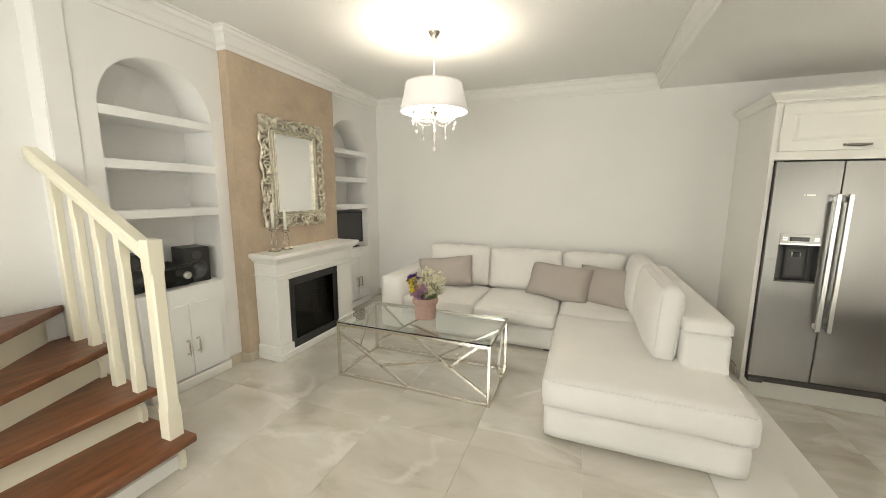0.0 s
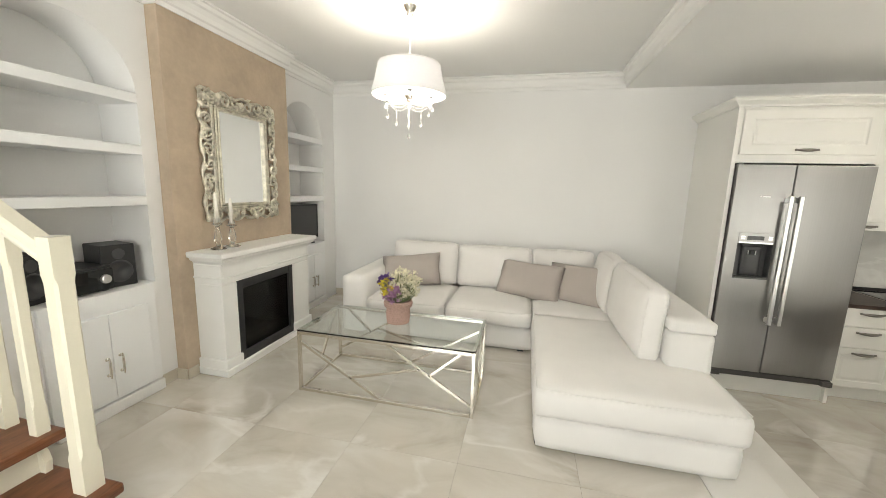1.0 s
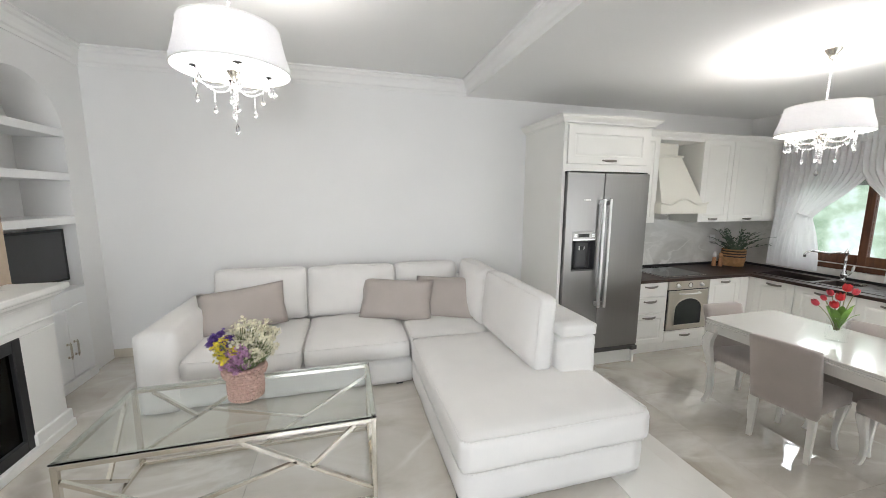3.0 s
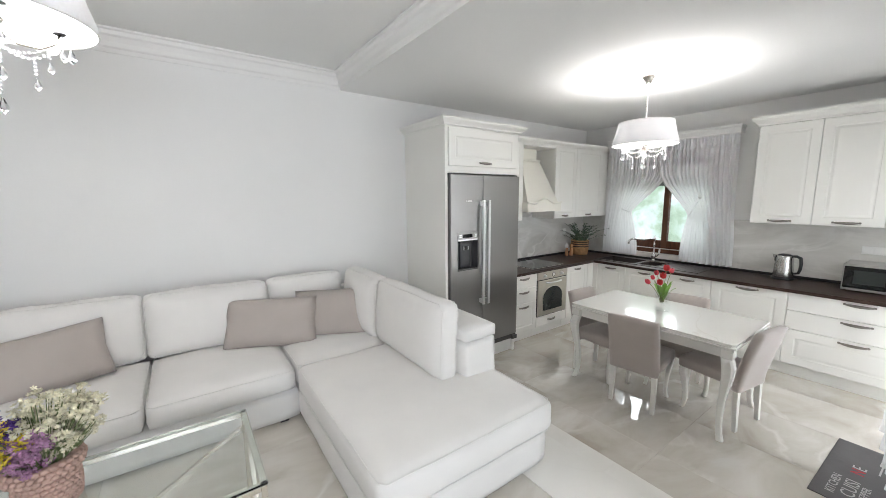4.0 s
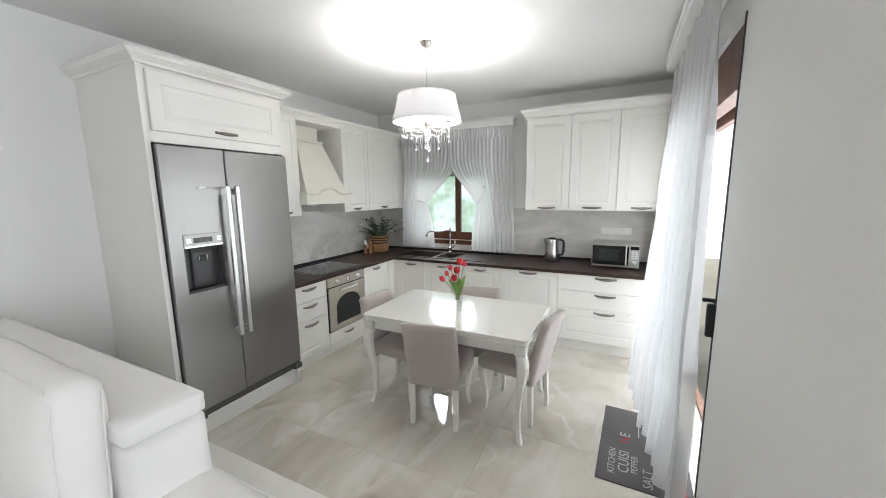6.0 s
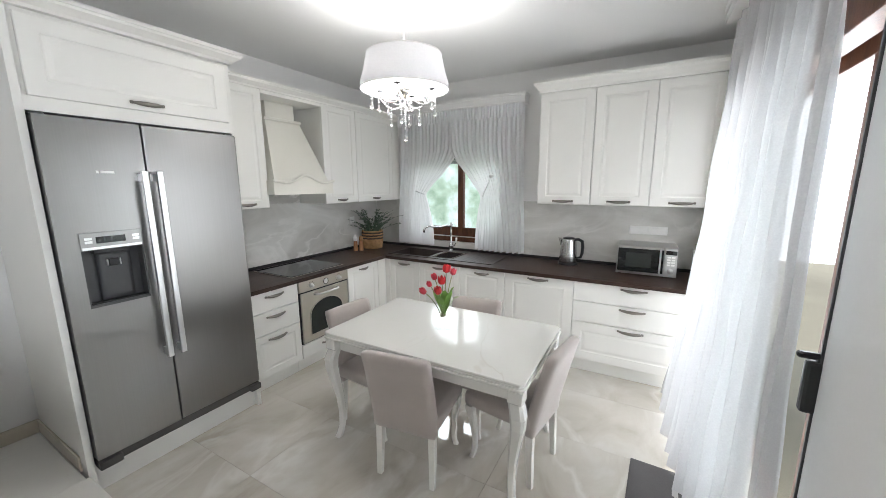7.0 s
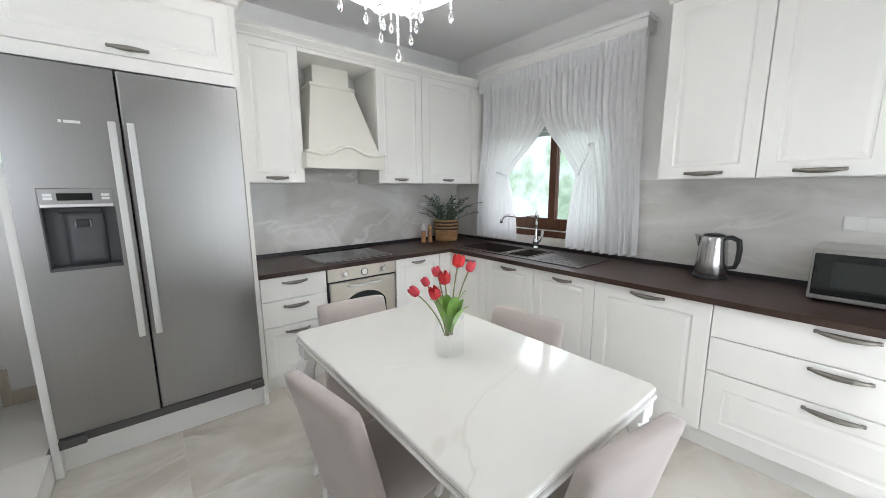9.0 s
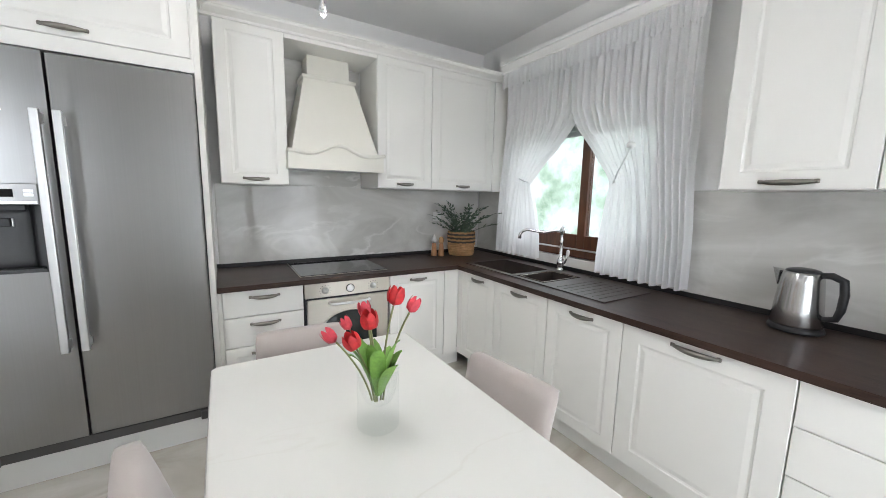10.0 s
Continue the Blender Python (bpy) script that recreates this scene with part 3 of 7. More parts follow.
for x, z0, z1 in ((-1.69, 0.0, 0.148), (-1.955, 0.19, 0.333), (-2.27, 0.375, 0.518)):
    t = bmesh.new()
    pts = [(0, 0), (0.035, 0), (0.042, 0.05), (0.03, 0.085), (0.012, 0.10), (0.02, 0.143), (0, 0.143)]
    lo = [t.verts.new((x + u, 1.318, z0 + v * (z1 - z0) / 0.143)) for u, v in pts]
    hi = [t.verts.new((x + u, 1.342, z0 + v * (z1 - z0) / 0.143)) for u, v in pts]
    t.faces.new(lo)
    t.faces.new(hi[::-1])
    for i in range(len(pts)):
        j = (i + 1) % len(pts)
        t.faces.new((lo[i], hi[i], hi[j], lo[j]))
    part("bracket", t, CREAM, stair)
part("base_board", boxes(((-1.69, 0.45, 0.0), (-1.675, 1.36, 0.075)), bevel=0.003), TRIM, stair)

bal = thing("balustrade", "cream painted timber balustrade on the stair", "balustrade")


def post(bm, x, y, z0, z1, w, low=0.14):
    """A square post, chamfered between its square foot and its head."""
    h = w / 2
    c = h * 0.72
    levels = [(z0, h, h), (z0 + low, h, h), (z0 + low + 0.03, h, c), (z1 - 0.16, h * 0.96, c * 0.96), (z1 - 0.13, h * 0.96, h * 0.96), (z1, h * 0.96, h * 0.96)]
    rings = []
    for z, a, e in levels:
        rings.append([bm.verts.new((x + p, y + q, z)) for p, q in ((a, e), (e, a), (-e, a), (-a, e), (-a, -e), (-e, -a), (e, -a), (a, -e))])
    for p, q in zip(rings, rings[1:]):
        for i in range(8):
            j = (i + 1) % 8
            bm.faces.new((p[i], p[j], q[j], q[i]))
    bm.faces.new(rings[0][::-1])
    bm.faces.new(rings[-1])
    bmesh.ops.remove_doubles(bm, verts=list(bm.verts), dist=0.0002)
    return bm


NX, NY = -1.675, 1.308
part("newel_post", post(bmesh.new(), NX, NY, 0.19, 1.158, 0.064), CREAM, bal)


def rail_z(x):
    return 1.075 + (NX - x) * 0.545


for x, y, z in ((-1.905, 1.315, 0.375), (-2.075, 1.315, 0.375), (-2.26, 1.325, 0.56), (-2.43, 1.325, 0.56)):
    part("baluster", post(bmesh.new(), x, y, z, rail_z(x) - 0.01, 0.042, 0.10), CREAM, bal)
rail = bmesh.new()
prof = [(-0.034, 0.0), (0.034, 0.0), (0.036, 0.012), (0.03, 0.02), (0.036, 0.028), (0.036, 0.05), (0.026, 0.062), (-0.026, 0.062), (-0.036, 0.05), (-0.036, 0.028), (-0.03, 0.02), (-0.036, 0.012)]
ends = []
for x in (NX - 0.02, -2.558):
    ends.append([rail.verts.new((x, NY + 0.005 + a, rail_z(x) - 0.02 + b)) for a, b in prof])
for i in range(len(prof)):
    j = (i + 1) % len(prof)
    rail.faces.new((ends[0][i], ends[0][j], ends[1][j], ends[1][i]))
rail.faces.new(ends[0][::-1])
rail.faces.new(ends[1])
part("handrail", rail, CREAM, bal)

# ---------------------------------------------------------------- niches, their shelves and cupboards
for y0, y1, tops, nm in ((1.55, 2.22, (1.858, 1.560, 1.258), "wide"), (3.53, 4.245, (1.862, 1.552, 1.236), "narrow")):
    for z in tops:
        structure(part("niche_shelf", boxes(((XL - 0.299, y0 + 0.001, z - 0.055), (XL + 0.004, y1 - 0.001, z)), bevel=0.003), NICHE), "thick white built-in shelf in an arched niche", "shelf")


def niche_cupboard(y0, y1, ztop):
    w = y1 - y0
    cab = thing("niche_cupboard", "white two-door cupboard built in below an arched niche", "cupboard", pose(XL, y0, 0, 0, 0, 90), group="niche cupboards")
    part("body", boxes(((0, -0.022, 0.075), (w, 0.0, ztop)), bevel=0.002), NICHE, cab)
    part("plinth", boxes(((0.0, -0.040, 0.0), (w, -0.001, 0.07)), bevel=0.004), TRIM, cab)
    dw = (w - 0.12) / 2
    for i in range(2):
        t = raised_panel(bmesh.new(), dw - 0.003, ztop - 0.20, 0.018, 0)
        bmesh.ops.translate(t, verts=list(t.verts), vec=(0.06 + i * dw + 0.0015, -0.022, 0.085))
        d = part("door", t, NICHE, cab)
        x = 0.06 + dw + (0.035 if i else -0.035)
        hb = bmesh.new()
        for zz in (0.25, 0.345):
            lathe(hb, [(0.009, 0), (0.009, 0.005), (0.005, 0.008), (0.005, 0.02)], (0, 0, 0), 10)
            for v in hb.verts:
                if not v.tag:
                    v.co = Vector((x + v.co.x, -0.04 - v.co.z, zz + v.co.y))
                    v.tag = True
        t2 = tube(bmesh.new(), [(x, -0.062, 0.235), (x, -0.064, 0.262), (x, -0.064, 0.333), (x, -0.062, 0.36)], [0.003, 0.0065, 0.0065, 0.003], 8)
        merge(hb, t2)
        part("handle", hb, CHROME, d, "small polished nickel bar handle")
    return cab


niche_cupboard(1.62, 2.193, 0.715)
niche_cupboard(3.70, 4.215, 0.71)

# skirting of cut floor tile
structure(part("baseboard", boxes(((XL, 2.194, 0), (XL + 0.01, BRY0 - 0.011, 0.075)), ((XL, BRY0 - 0.011, 0), (BRX, BRY0 - 0.001, 0.075)), bevel=0.002), SKIRT), "cream tile skirting", "skirting")
structure(part("baseboard", boxes(((BRX, BRY0 - 0.001, 0), (BRX + 0.01, 2.394, 0.075)), ((BRX, 3.44, 0), (BRX + 0.01, BRY1, 0.075)), ((XL, BRY1, 0), (BRX + 0.01, BRY1 + 0.01, 0.075)), bevel=0.002), SKIRT), "cream tile skirting", "skirting")
structure(part("baseboard", boxes(((XL, YB - 0.01, 0), (1.15, YB, 0.075)), ((1.15, YB - 0.011, MID), (1.19, YB, 0.075)), ((1.19, YB - 0.01, MID), (1.425, YB, MID + 0.085)), ((1.417, 3.86, MID), (1.427, YB - 0.01, MID + 0.085)), bevel=0.002), SKIRT), "cream tile skirting stepping down beside the marble steps", "skirting")
structure(part("baseboard", boxes(((1.13, YS, K), (DX0 - 0.01, YS + 0.01, K + 0.075)), bevel=0.002), SKIRT), "cream tile skirting", "skirting")

# ---------------------------------------------------------------- fireplace
fp = thing("fireplace", "white painted fireplace surround with an electric fire, against the chimney breast", "fireplace")
FX = -2.105
part("surround_leg", boxes(((BRX, 2.415, 0.075), (FX, 2.55, 0.66)), bevel=0.004), SURROUND, fp)
part("surround_leg", boxes(((BRX, 3.175, 0.075), (FX, 3.42, 0.66)), bevel=0.004), SURROUND, fp)
part("apron", boxes(((BRX, 2.415, 0.66), (FX, 3.42, 0.80)), ((BRX, 2.407, 0.700), (FX + 0.008, 3.428, 0.715)), bevel=0.004), SURROUND, fp)
part("base", boxes(((BRX, 2.395, 0.0), (FX + 0.025, 3.44, 0.055)), ((BRX, 2.40, 0.05), (FX + 0.016, 2.56, 0.12)), ((BRX, 3.165, 0.05), (FX + 0.016, 3.435, 0.12)), bevel=0.006), SURROUND, fp)
part("mantel_shelf", moulding(bmesh.new(), [(BRX, 2.43, 0.795), (FX, 2.43, 0.795), (FX, 3.42, 0.795), (BRX, 3.42, 0.795)], [(0.1, 0.0), (-0.008, 0.0), (-0.012, 0.012), (-0.02, 0.022), (-0.036, 0.034), (-0.042, 0.048), (-0.048, 0.052), (-0.056, 0.056), (-0.06, 0.064), (-0.06, 0.086), (-0.055, 0.092), (0.1, 0.092)]), SURROUND, fp)
part("mantel_top", boxes(((BRX, 2.46, 0.80), (FX - 0.09, 3.33, 0.886))), SURROUND, fp)
fire = part("firebox", boxes(((BRX, 2.548, 0.05), (FX + 0.004, 2.60, 0.662)), ((BRX, 3.125, 0.05), (FX + 0.004, 3.177, 0.662)), ((BRX, 2.60, 0.60), (FX + 0.004, 3.125, 0.662)), ((BRX, 2.60, 0.05), (FX + 0.004, 3.125, 0.115)), ((BRX, 2.6, 0.1), (BRX + 0.02, 3.125, 0.6)), bevel=0.003), BLACK, fp, "black frame of the electric fire")
part("fire_glass", boxes(((FX - 0.02, 2.602, 0.117), (FX - 0.014, 3.123, 0.598))), pane_mat("smoked_glass", (0.25, 0.27, 0.25), 0.6), fire, "smoked glass front")
part("inner_bezel", boxes(((FX - 0.034, 2.60, 0.115), (FX - 0.022, 2.632, 0.60)), ((FX - 0.034, 3.093, 0.115), (FX - 0.022, 3.125, 0.60)), ((FX - 0.034, 2.632, 0.568), (FX - 0.022, 3.093, 0.60)), ((FX - 0.034, 2.632, 0.115), (FX - 0.022, 3.093, 0.150)), bevel=0.003), BLACK, fire)
EMBER = plain("charred_log", (0.085, 0.07, 0.055), 0.9, vary=0.5, scale=18, fine=80, bump=0.1)
for x, y, z, rz, ln, r in ((FX - 0.10, 2.76, 0.165, 82, 0.26, 0.030), (FX - 0.09, 2.99, 0.165, 100, 0.24, 0.028), (FX - 0.14, 2.87, 0.20, 78, 0.36, 0.032), (FX - 0.10, 2.88, 0.225, 112, 0.22, 0.024), (FX - 0.12, 2.72, 0.215, 60, 0.20, 0.022), (FX - 0.12, 3.03, 0.22, 125, 0.18, 0.022)):
    lg = lathe(bmesh.new(), [(r * 0.8, -ln / 2), (r, -ln / 2 + 0.01), (r * 0.92, 0.0), (r * 1.04, ln / 2 - 0.02), (r * 0.7, ln / 2)], (0, 0, 0), 12, lambda a, q: 1 + 0.09 * math.sin(3 * a + q * 30) + 0.05 * math.sin(7 * a))
    ob = part("log", lg, EMBER, fire, smooth=True)
    ob.matrix_basis = pose(x, y, z, 0, 90, rz)
part("ember_bed", soft(bmesh.new(), (BRX + 0.022, 2.61, 0.112), (FX - 0.04, 3.115, 0.145), 0.012, (0, 0, 0.01), (8, 16, 3), 0.012), EMBER, fire, smooth=True)

# ---------------------------------------------------------------- coffee table
ct = thing("coffee_table", "low polished nickel coffee table with a clear glass top", "coffee table")
CX0, CX1, CY0, CY1, CT = -1.515, -0.365, 2.405, 2.935, 0.418
W = 0.021
for x in (CX0, CX1):
    for y in (CY0, CY1):
        part("leg", boxes(((x - W / 2, y - W / 2, 0.0), (x + W / 2, y + W / 2, CT)), bevel=0.002), CHROME, ct)
for z in (0.014, CT - 0.011):
    for y in (CY0, CY1):
        part("rail", boxes(((CX0 + W / 2, y - W / 2, z - W / 2), (CX1 - W / 2, y + W / 2, z + W / 2)), bevel=0.002), CHROME, ct)
    for x in (CX0, CX1):
        part("rail", boxes(((x - W / 2, CY0 + W / 2, z - W / 2), (x + W / 2, CY1 - W / 2, z + W / 2)), bevel=0.002), CHROME, ct)
web = [((0.01, 0.84), (0.50, 0.04)), ((0.53, 0.97), (0.99, 0.18)), ((0.31, 0.35), (0.715, 0.65)), ((0.93, 0.97), (0.765, 0.565))]
for y, flip in ((CY0, False), (CY1, True)):
    for (u0, v0), (u1, v1) in web:
        if flip:
            u0, u1 = 1 - u0, 1 - u1
        part("brace", bar(bmesh.new(), (CX0 + u0 * (CX1 - CX0), y, v0 * (CT - 0.01)), (CX0 + u1 * (CX1 - CX0), y, v1 * (CT - 0.01)), 0.016), CHROME, ct)
for x in (CX0, CX1):
    for (u0, v0), (u1, v1) in (((0.02, 0.80), (0.75, 0.05)), ((0.87, 0.97), (0.50, 0.31))):
        part("brace", bar(bmesh.new(), (x, CY0 + u0 * (CY1 - CY0), v0 * CT), (x, CY0 + u1 * (CY1 - CY0), v1 * CT), 0.016), CHROME, ct)
part("glass_top", boxes(((CX0 - 0.012, CY0 - 0.012, CT), (CX1 + 0.012, CY1 + 0.012, CT + 0.009)), bevel=0.002), GREENGLASS, ct)

# ---------------------------------------------------------------- corner sofa
sofa = thing("corner_sofa", "large off-white linen corner sofa with a long chaise end", "sofa")
SX0, SX1, SF = -1.74, 0.95, 3.39
part("base", soft(bmesh.new(), (SX0 + 0.02, SF + 0.02, 0.012), (0.0, 4.42, 0.215), 0.03, n=(16, 8, 4), crumple=0.004), SOFA, sofa, smooth=True)
part("chaise_base", soft(bmesh.new(), (-0.012, 2.215, 0.012), (SX1 + 0.002, 4.42, 0.205), 0.035, n=(12, 20, 4), crumple=0.004), SOFA, sofa, smooth=True)
for x in (-1.66, -0.1, 0.03, 0.88):
    for y in (3.46, 4.36):
        part("foot", boxes(((x - 0.025, y - 0.025, 0), (x + 0.025, y + 0.025, 0.05))), BLACK, sofa)
part("foot", boxes(((0.0, 2.28, 0), (0.05, 2.33, 0.05))), BLACK, sofa)
part("foot", boxes(((0.85, 2.28, 0), (0.9, 2.33, 0.05))), BLACK, sofa)


def cord(bm, corners, r, crumple, seed):
    """A closed cord through corner points, drawn along with the crumpled cloth."""
    pts = []
    for a, b in zip(corners, corners[1:] + corners[:1]):
        a, b = Vector(a), Vector(b)
        n = max(1, int((b - a).length / 0.05))
        pts += [a.lerp(b, i / n) for i in range(n)]
    tube(bm, [p + noise.noise_vector(p * 7 + Vector((seed, seed * 3, 0))) * crumple for p in pts], r, 6, closed=True)
    return bm


def edge_line(bm, x0, x1, y0, y1, z, r, seed):
    c = 0.03
    return cord(bm, [(x0 + c, y0, z), (x1 - c, y0, z), (x1, y0 + c, z), (x1, y1 - c, z), (x1 - c, y1, z), (x0 + c, y1, z), (x0, y1 - c, z), (x0, y0 + c, z)], r, 0.003, seed)


def seat_cushion(x0, x1, y0, y1, z0, z1, name="seat_cushion", seed=0, n=(12, 12, 4)):
    ob = part(name, soft(bmesh.new(), (x0, y0, z0), (x1, y1, z1), 0.035, (0.002, 0.010, 0.022), n, 0.003, seed=seed), SOFA, sofa, smooth=True)
    part("piping", edge_line(bmesh.new(), x0 + 0.008, x1 - 0.008, y0 + 0.008, y1 - 0.008, z1 - 0.009, 0.0028, seed), PIPING, ob, smooth=True)
    part("piping", edge_line(bmesh.new(), x0 + 0.008, x1 - 0.008, y0 + 0.008, y1 - 0.008, z0 + 0.009, 0.0024, seed), PIPING, ob, smooth=True)
    return ob


seat_cushion(-1.508, -0.772, SF - 0.01, 4.14, 0.215, 0.352, seed=1)
seat_cushion(-0.766, -0.022, SF - 0.01, 4.14, 0.215, 0.355, seed=2)
seat_cushion(-0.015, 0.70, SF + 0.02, 4.14, 0.21, 0.36, seed=3)
seat_cushion(-0.022, 0.965, 2.195, SF + 0.015, 0.20, 0.368, "chaise_cushion", 4, (16, 20, 4))
part("armrest", soft(bmesh.new(), (SX0, SF, 0.012), (-1.512, 4.42, 0.545), 0.025, (0.006, 0.006, 0.006), (5, 14, 8), 0.004), SOFA, sofa, smooth=True)
arm = part("armrest", soft(bmesh.new(), (0.716, 2.619, 0.30), (0.952, 4.42, 0.587), 0.014, (0.003, 0.003, 0.0), (8, 20, 8), 0.003), SOFA, sofa, smooth=True)
part("lid", soft(bmesh.new(), (0.715, 2.617, 0.590), (0.953, 4.42, 0.664), 0.013, (0.002, 0.002, 0.005), (8, 20, 5), 0.002), SOFA, arm, smooth=True)
part("back_frame", soft(bmesh.new(), (-1.52, 4.27, 0.2), (0.70, 4.44, 0.62), 0.03, n=(16, 4, 6), crumple=0.004), SOFA, sofa, smooth=True)


def back_cushion(x0, x1, y, h, seed, name="back_cushion", m=None, thick=0.17, puff=0.045):
    w = x1 - x0
    m = m or pose((x0 + x1) / 2, y, 0.355 + h / 2, -9)
    t = soft(bmesh.new(), (-w / 2, -thick / 2, -h / 2), (w / 2, thick / 2, h / 2), 0.03, (0.004, puff, 0.010), (16, 4, 12), 0.006, seed=seed)
    ob = part(name, t, SOFA, sofa, smooth=True)
    ob.matrix_basis = m
    for s in (-1, 1):
        p = bmesh.new()
        c = 0.04
        a, b2 = w / 2 - 0.008, h / 2 - 0.006
        cord(p, [(x, s * (thick / 2 - 0.006), z) for x, z in ((-a + c, -b2), (a - c, -b2), (a, -b2 + c), (a, b2 - c), (a - c, b2), (-a + c, b2), (-a, b2 - c), (-a, -b2 + c))], 0.0028, 0.006, seed)
        part("piping", p, PIPING, ob, smooth=True)
    return ob


back_cushion(-1.50, -0.79, 4.165, 0.43, 5)
back_cushion(-0.785, -0.035, 4.165, 0.425, 6)
back_cushion(-0.03, 0.55, 4.175, 0.425, 7)
back_cushion(0, 0.84, 0, 0.45, 8, m=pose(0.645, 3.085, 0.595, -3, 0, -90), thick=0.12, puff=0.05)
back_cushion(0, 0.60, 0, 0.45, 9, m=pose(0.63, 3.80, 0.595, -5, 0, -90), thick=0.13, puff=0.05)


def scatter(x, y, z, w, h, rx, ry, rz, seed, label):
    ob = part("scatter_cushion", pillow(bmesh.new(), w, h, 0.17, None, seed), TAUPE, None, smooth=True)
    ob.matrix_basis = pose(x, y, z, rx, ry, rz)
    return tagged(ob, label, "cushion", "scatter cushions")


scatter(-1.25, 3.945, 0.515, 0.62, 0.34, -24, -7, 5, 1, "taupe rectangular scatter cushion leaning on the sofa back")
scatter(-0.055, 3.905, 0.515, 0.62, 0.36, -26, 1, -20, 2, "taupe rectangular scatter cushion leaning on the sofa back")
scatter(0.385, 3.845, 0.52, 0.60, 0.38, -24, -2, -29, 3, "taupe scatter cushion propped in the corner of the sofa")

# ---------------------------------------------------------------- kitchen units
CT0, CT1 = 0.512, 0.543      # worktop
UZ0, UZ1 = 1.118, 2.045      # wall units


def front(parent, x0, x1, z0, z1, rail=0.062, handle=None, name="door", hlen=0.16, hx=None):
    """A door or drawer front on the unit's face, with its bow handle."""
    t = raised_panel(bmesh.new(), x1 - x0 - 0.004, z1 - z0 - 0.004, 0.02, rail)
    bmesh.ops.translate(t, verts=list(t.verts), vec=(x0 + 0.002, 0.0, z0 + 0.002))
    d = part(name, t, CABINET, parent)
    if handle is not None:
        part("handle", bow_handle(bmesh.new(), (x0 + x1) / 2 if hx is None else hx, handle, hlen), PEWTER, d, "antique pewter bow handle", smooth=True)
    return d


def unit(name, label, m, w, z0, z1, depth, category="cabinet", group=""):
    """A carcass whose face lies on y = 0; local z is the world's."""
    u = thing(name, label, category, m, group)
    part("body", boxes(((0.001, 0.0, z0), (w - 0.001, depth, z1))), CABINET, u)
    return u


def plinth(u, w, z0=K, z1=-0.17):
    part("plinth", boxes(((0.0, 0.05, z0), (w, 0.066, z1))), CABINET, u)


FY = 3.91   # carcass face of the north row, 20 mm behind its fronts
FXE = 4.01  # carcass face of the east row
N = lambda x: pose(x, FY, 0)
E = lambda y: pose(FXE, y, 0, 0, 0, -90)
lowz = -0.168

u = unit("drawer_unit", "white base unit with three drawers and pewter bow handles", N(2.405), 0.433, lowz, CT0, 0.58, group="base units")
for z0, z1, r in ((0.352, CT0, 0), (0.174, 0.352, 0), (lowz, 0.174, 0.055)):
    front(u, 0.0, 0.433, z0, z1, r, z1 - 0.045, "drawer", 0.15)
plinth(u, 0.433)
part("filler", boxes(((-0.0205, -0.004, lowz), (0.0, 0.5, CT0))), CABINET, u)
u = unit("oven_housing", "white base unit housing the oven, drawer below", N(2.84), 0.57, lowz, -0.045, 0.58, group="base units")
front(u, 0.0, 0.57, lowz, -0.045, 0, -0.1, "drawer", 0.13)
plinth(u, 0.57)
u = unit("corner_base_unit", "white corner base unit with a framed door", N(3.412), 0.55, lowz, CT0, 0.58, group="base units")
front(u, 0.0, 0.45, lowz, CT0, 0.062, CT0 - 0.045, hlen=0.12)
part("filler", boxes(((0.452, -0.02, lowz), (0.575, 0.0, CT0))), CABINET, u)
plinth(u, 0.63)
EAST = [("door", 3.83, 3.449), ("door", 3.449, 2.978), ("door", 2.978, 2.52)]
for kind, ya, yb in EAST:
    w = ya - yb
    u = unit("base_unit", "white base unit with a framed door below the sink", E(ya), w, lowz, 0.35, 0.57, group="base units")
    front(u, 0.0, w, lowz, CT0, 0.062, CT0 - 0.042, hlen=0.13)
    plinth(u, w)
u = unit("dishwasher_unit", "white base unit with one wide framed door", E(2.52), 0.605, lowz, CT0, 0.57, group="base units")
front(u, 0.0, 0.605, lowz, CT0, 0.078, CT0 - 0.03, hlen=0.165)
plinth(u, 0.605)
u = unit("drawer_unit", "wide white base unit with three deep drawers", E(1.915), 0.885, lowz, CT0, 0.57, group="base units")
for z0, z1, r in ((0.345, CT0, 0), (0.168, 0.345, 0), (lowz, 0.168, 0.075)):
    front(u, 0.0, 0.885, z0, z1, r, z1 - 0.03, "drawer", 0.17)
plinth(u, 0.885)
part("filler", boxes(((3.99, 3.83, lowz), (4.01, 3.89, CT0))), CABINET, None)
tagged(bpy.data.objects["filler.002"], "narrow white filler strip in the corner of the base units", "filler strip")

# wall units
UF = 4.14
cn = [(0.0, 0.0), (0.012, 0.0), (0.016, 0.02), (0.035, 0.04), (0.05, 0.055), (0.055, 0.07), (0.06, 0.075), (0.06, 0.095), (-0.02, 0.095), (-0.02, 0.0)]
u = unit("wall_unit", "white wall unit with a framed door and pewter handle", pose(2.44, UF, 0), 0.375, UZ0, UZ1, 0.355, group="wall units")
front(u, 0.0, 0.375, UZ0, UZ1, 0.062, UZ0 + 0.035, hlen=0.13)
u = unit("wall_unit", "white wall unit with a framed door and pewter handle", pose(3.415, UF, 0), 0.445, UZ0, UZ1, 0.355, group="wall units")
front(u, 0.0, 0.445, UZ0, UZ1, 0.062, UZ0 + 0.035, hlen=0.12)
u = unit("wall_unit", "white corner wall unit with a framed door and pewter handle", pose(3.86, UF, 0), 0.62, UZ0, UZ1, 0.355, group="wall units")
front(u, 0.0, 0.61, UZ0, UZ1, 0.062, UZ0 + 0.035, hlen=0.12)
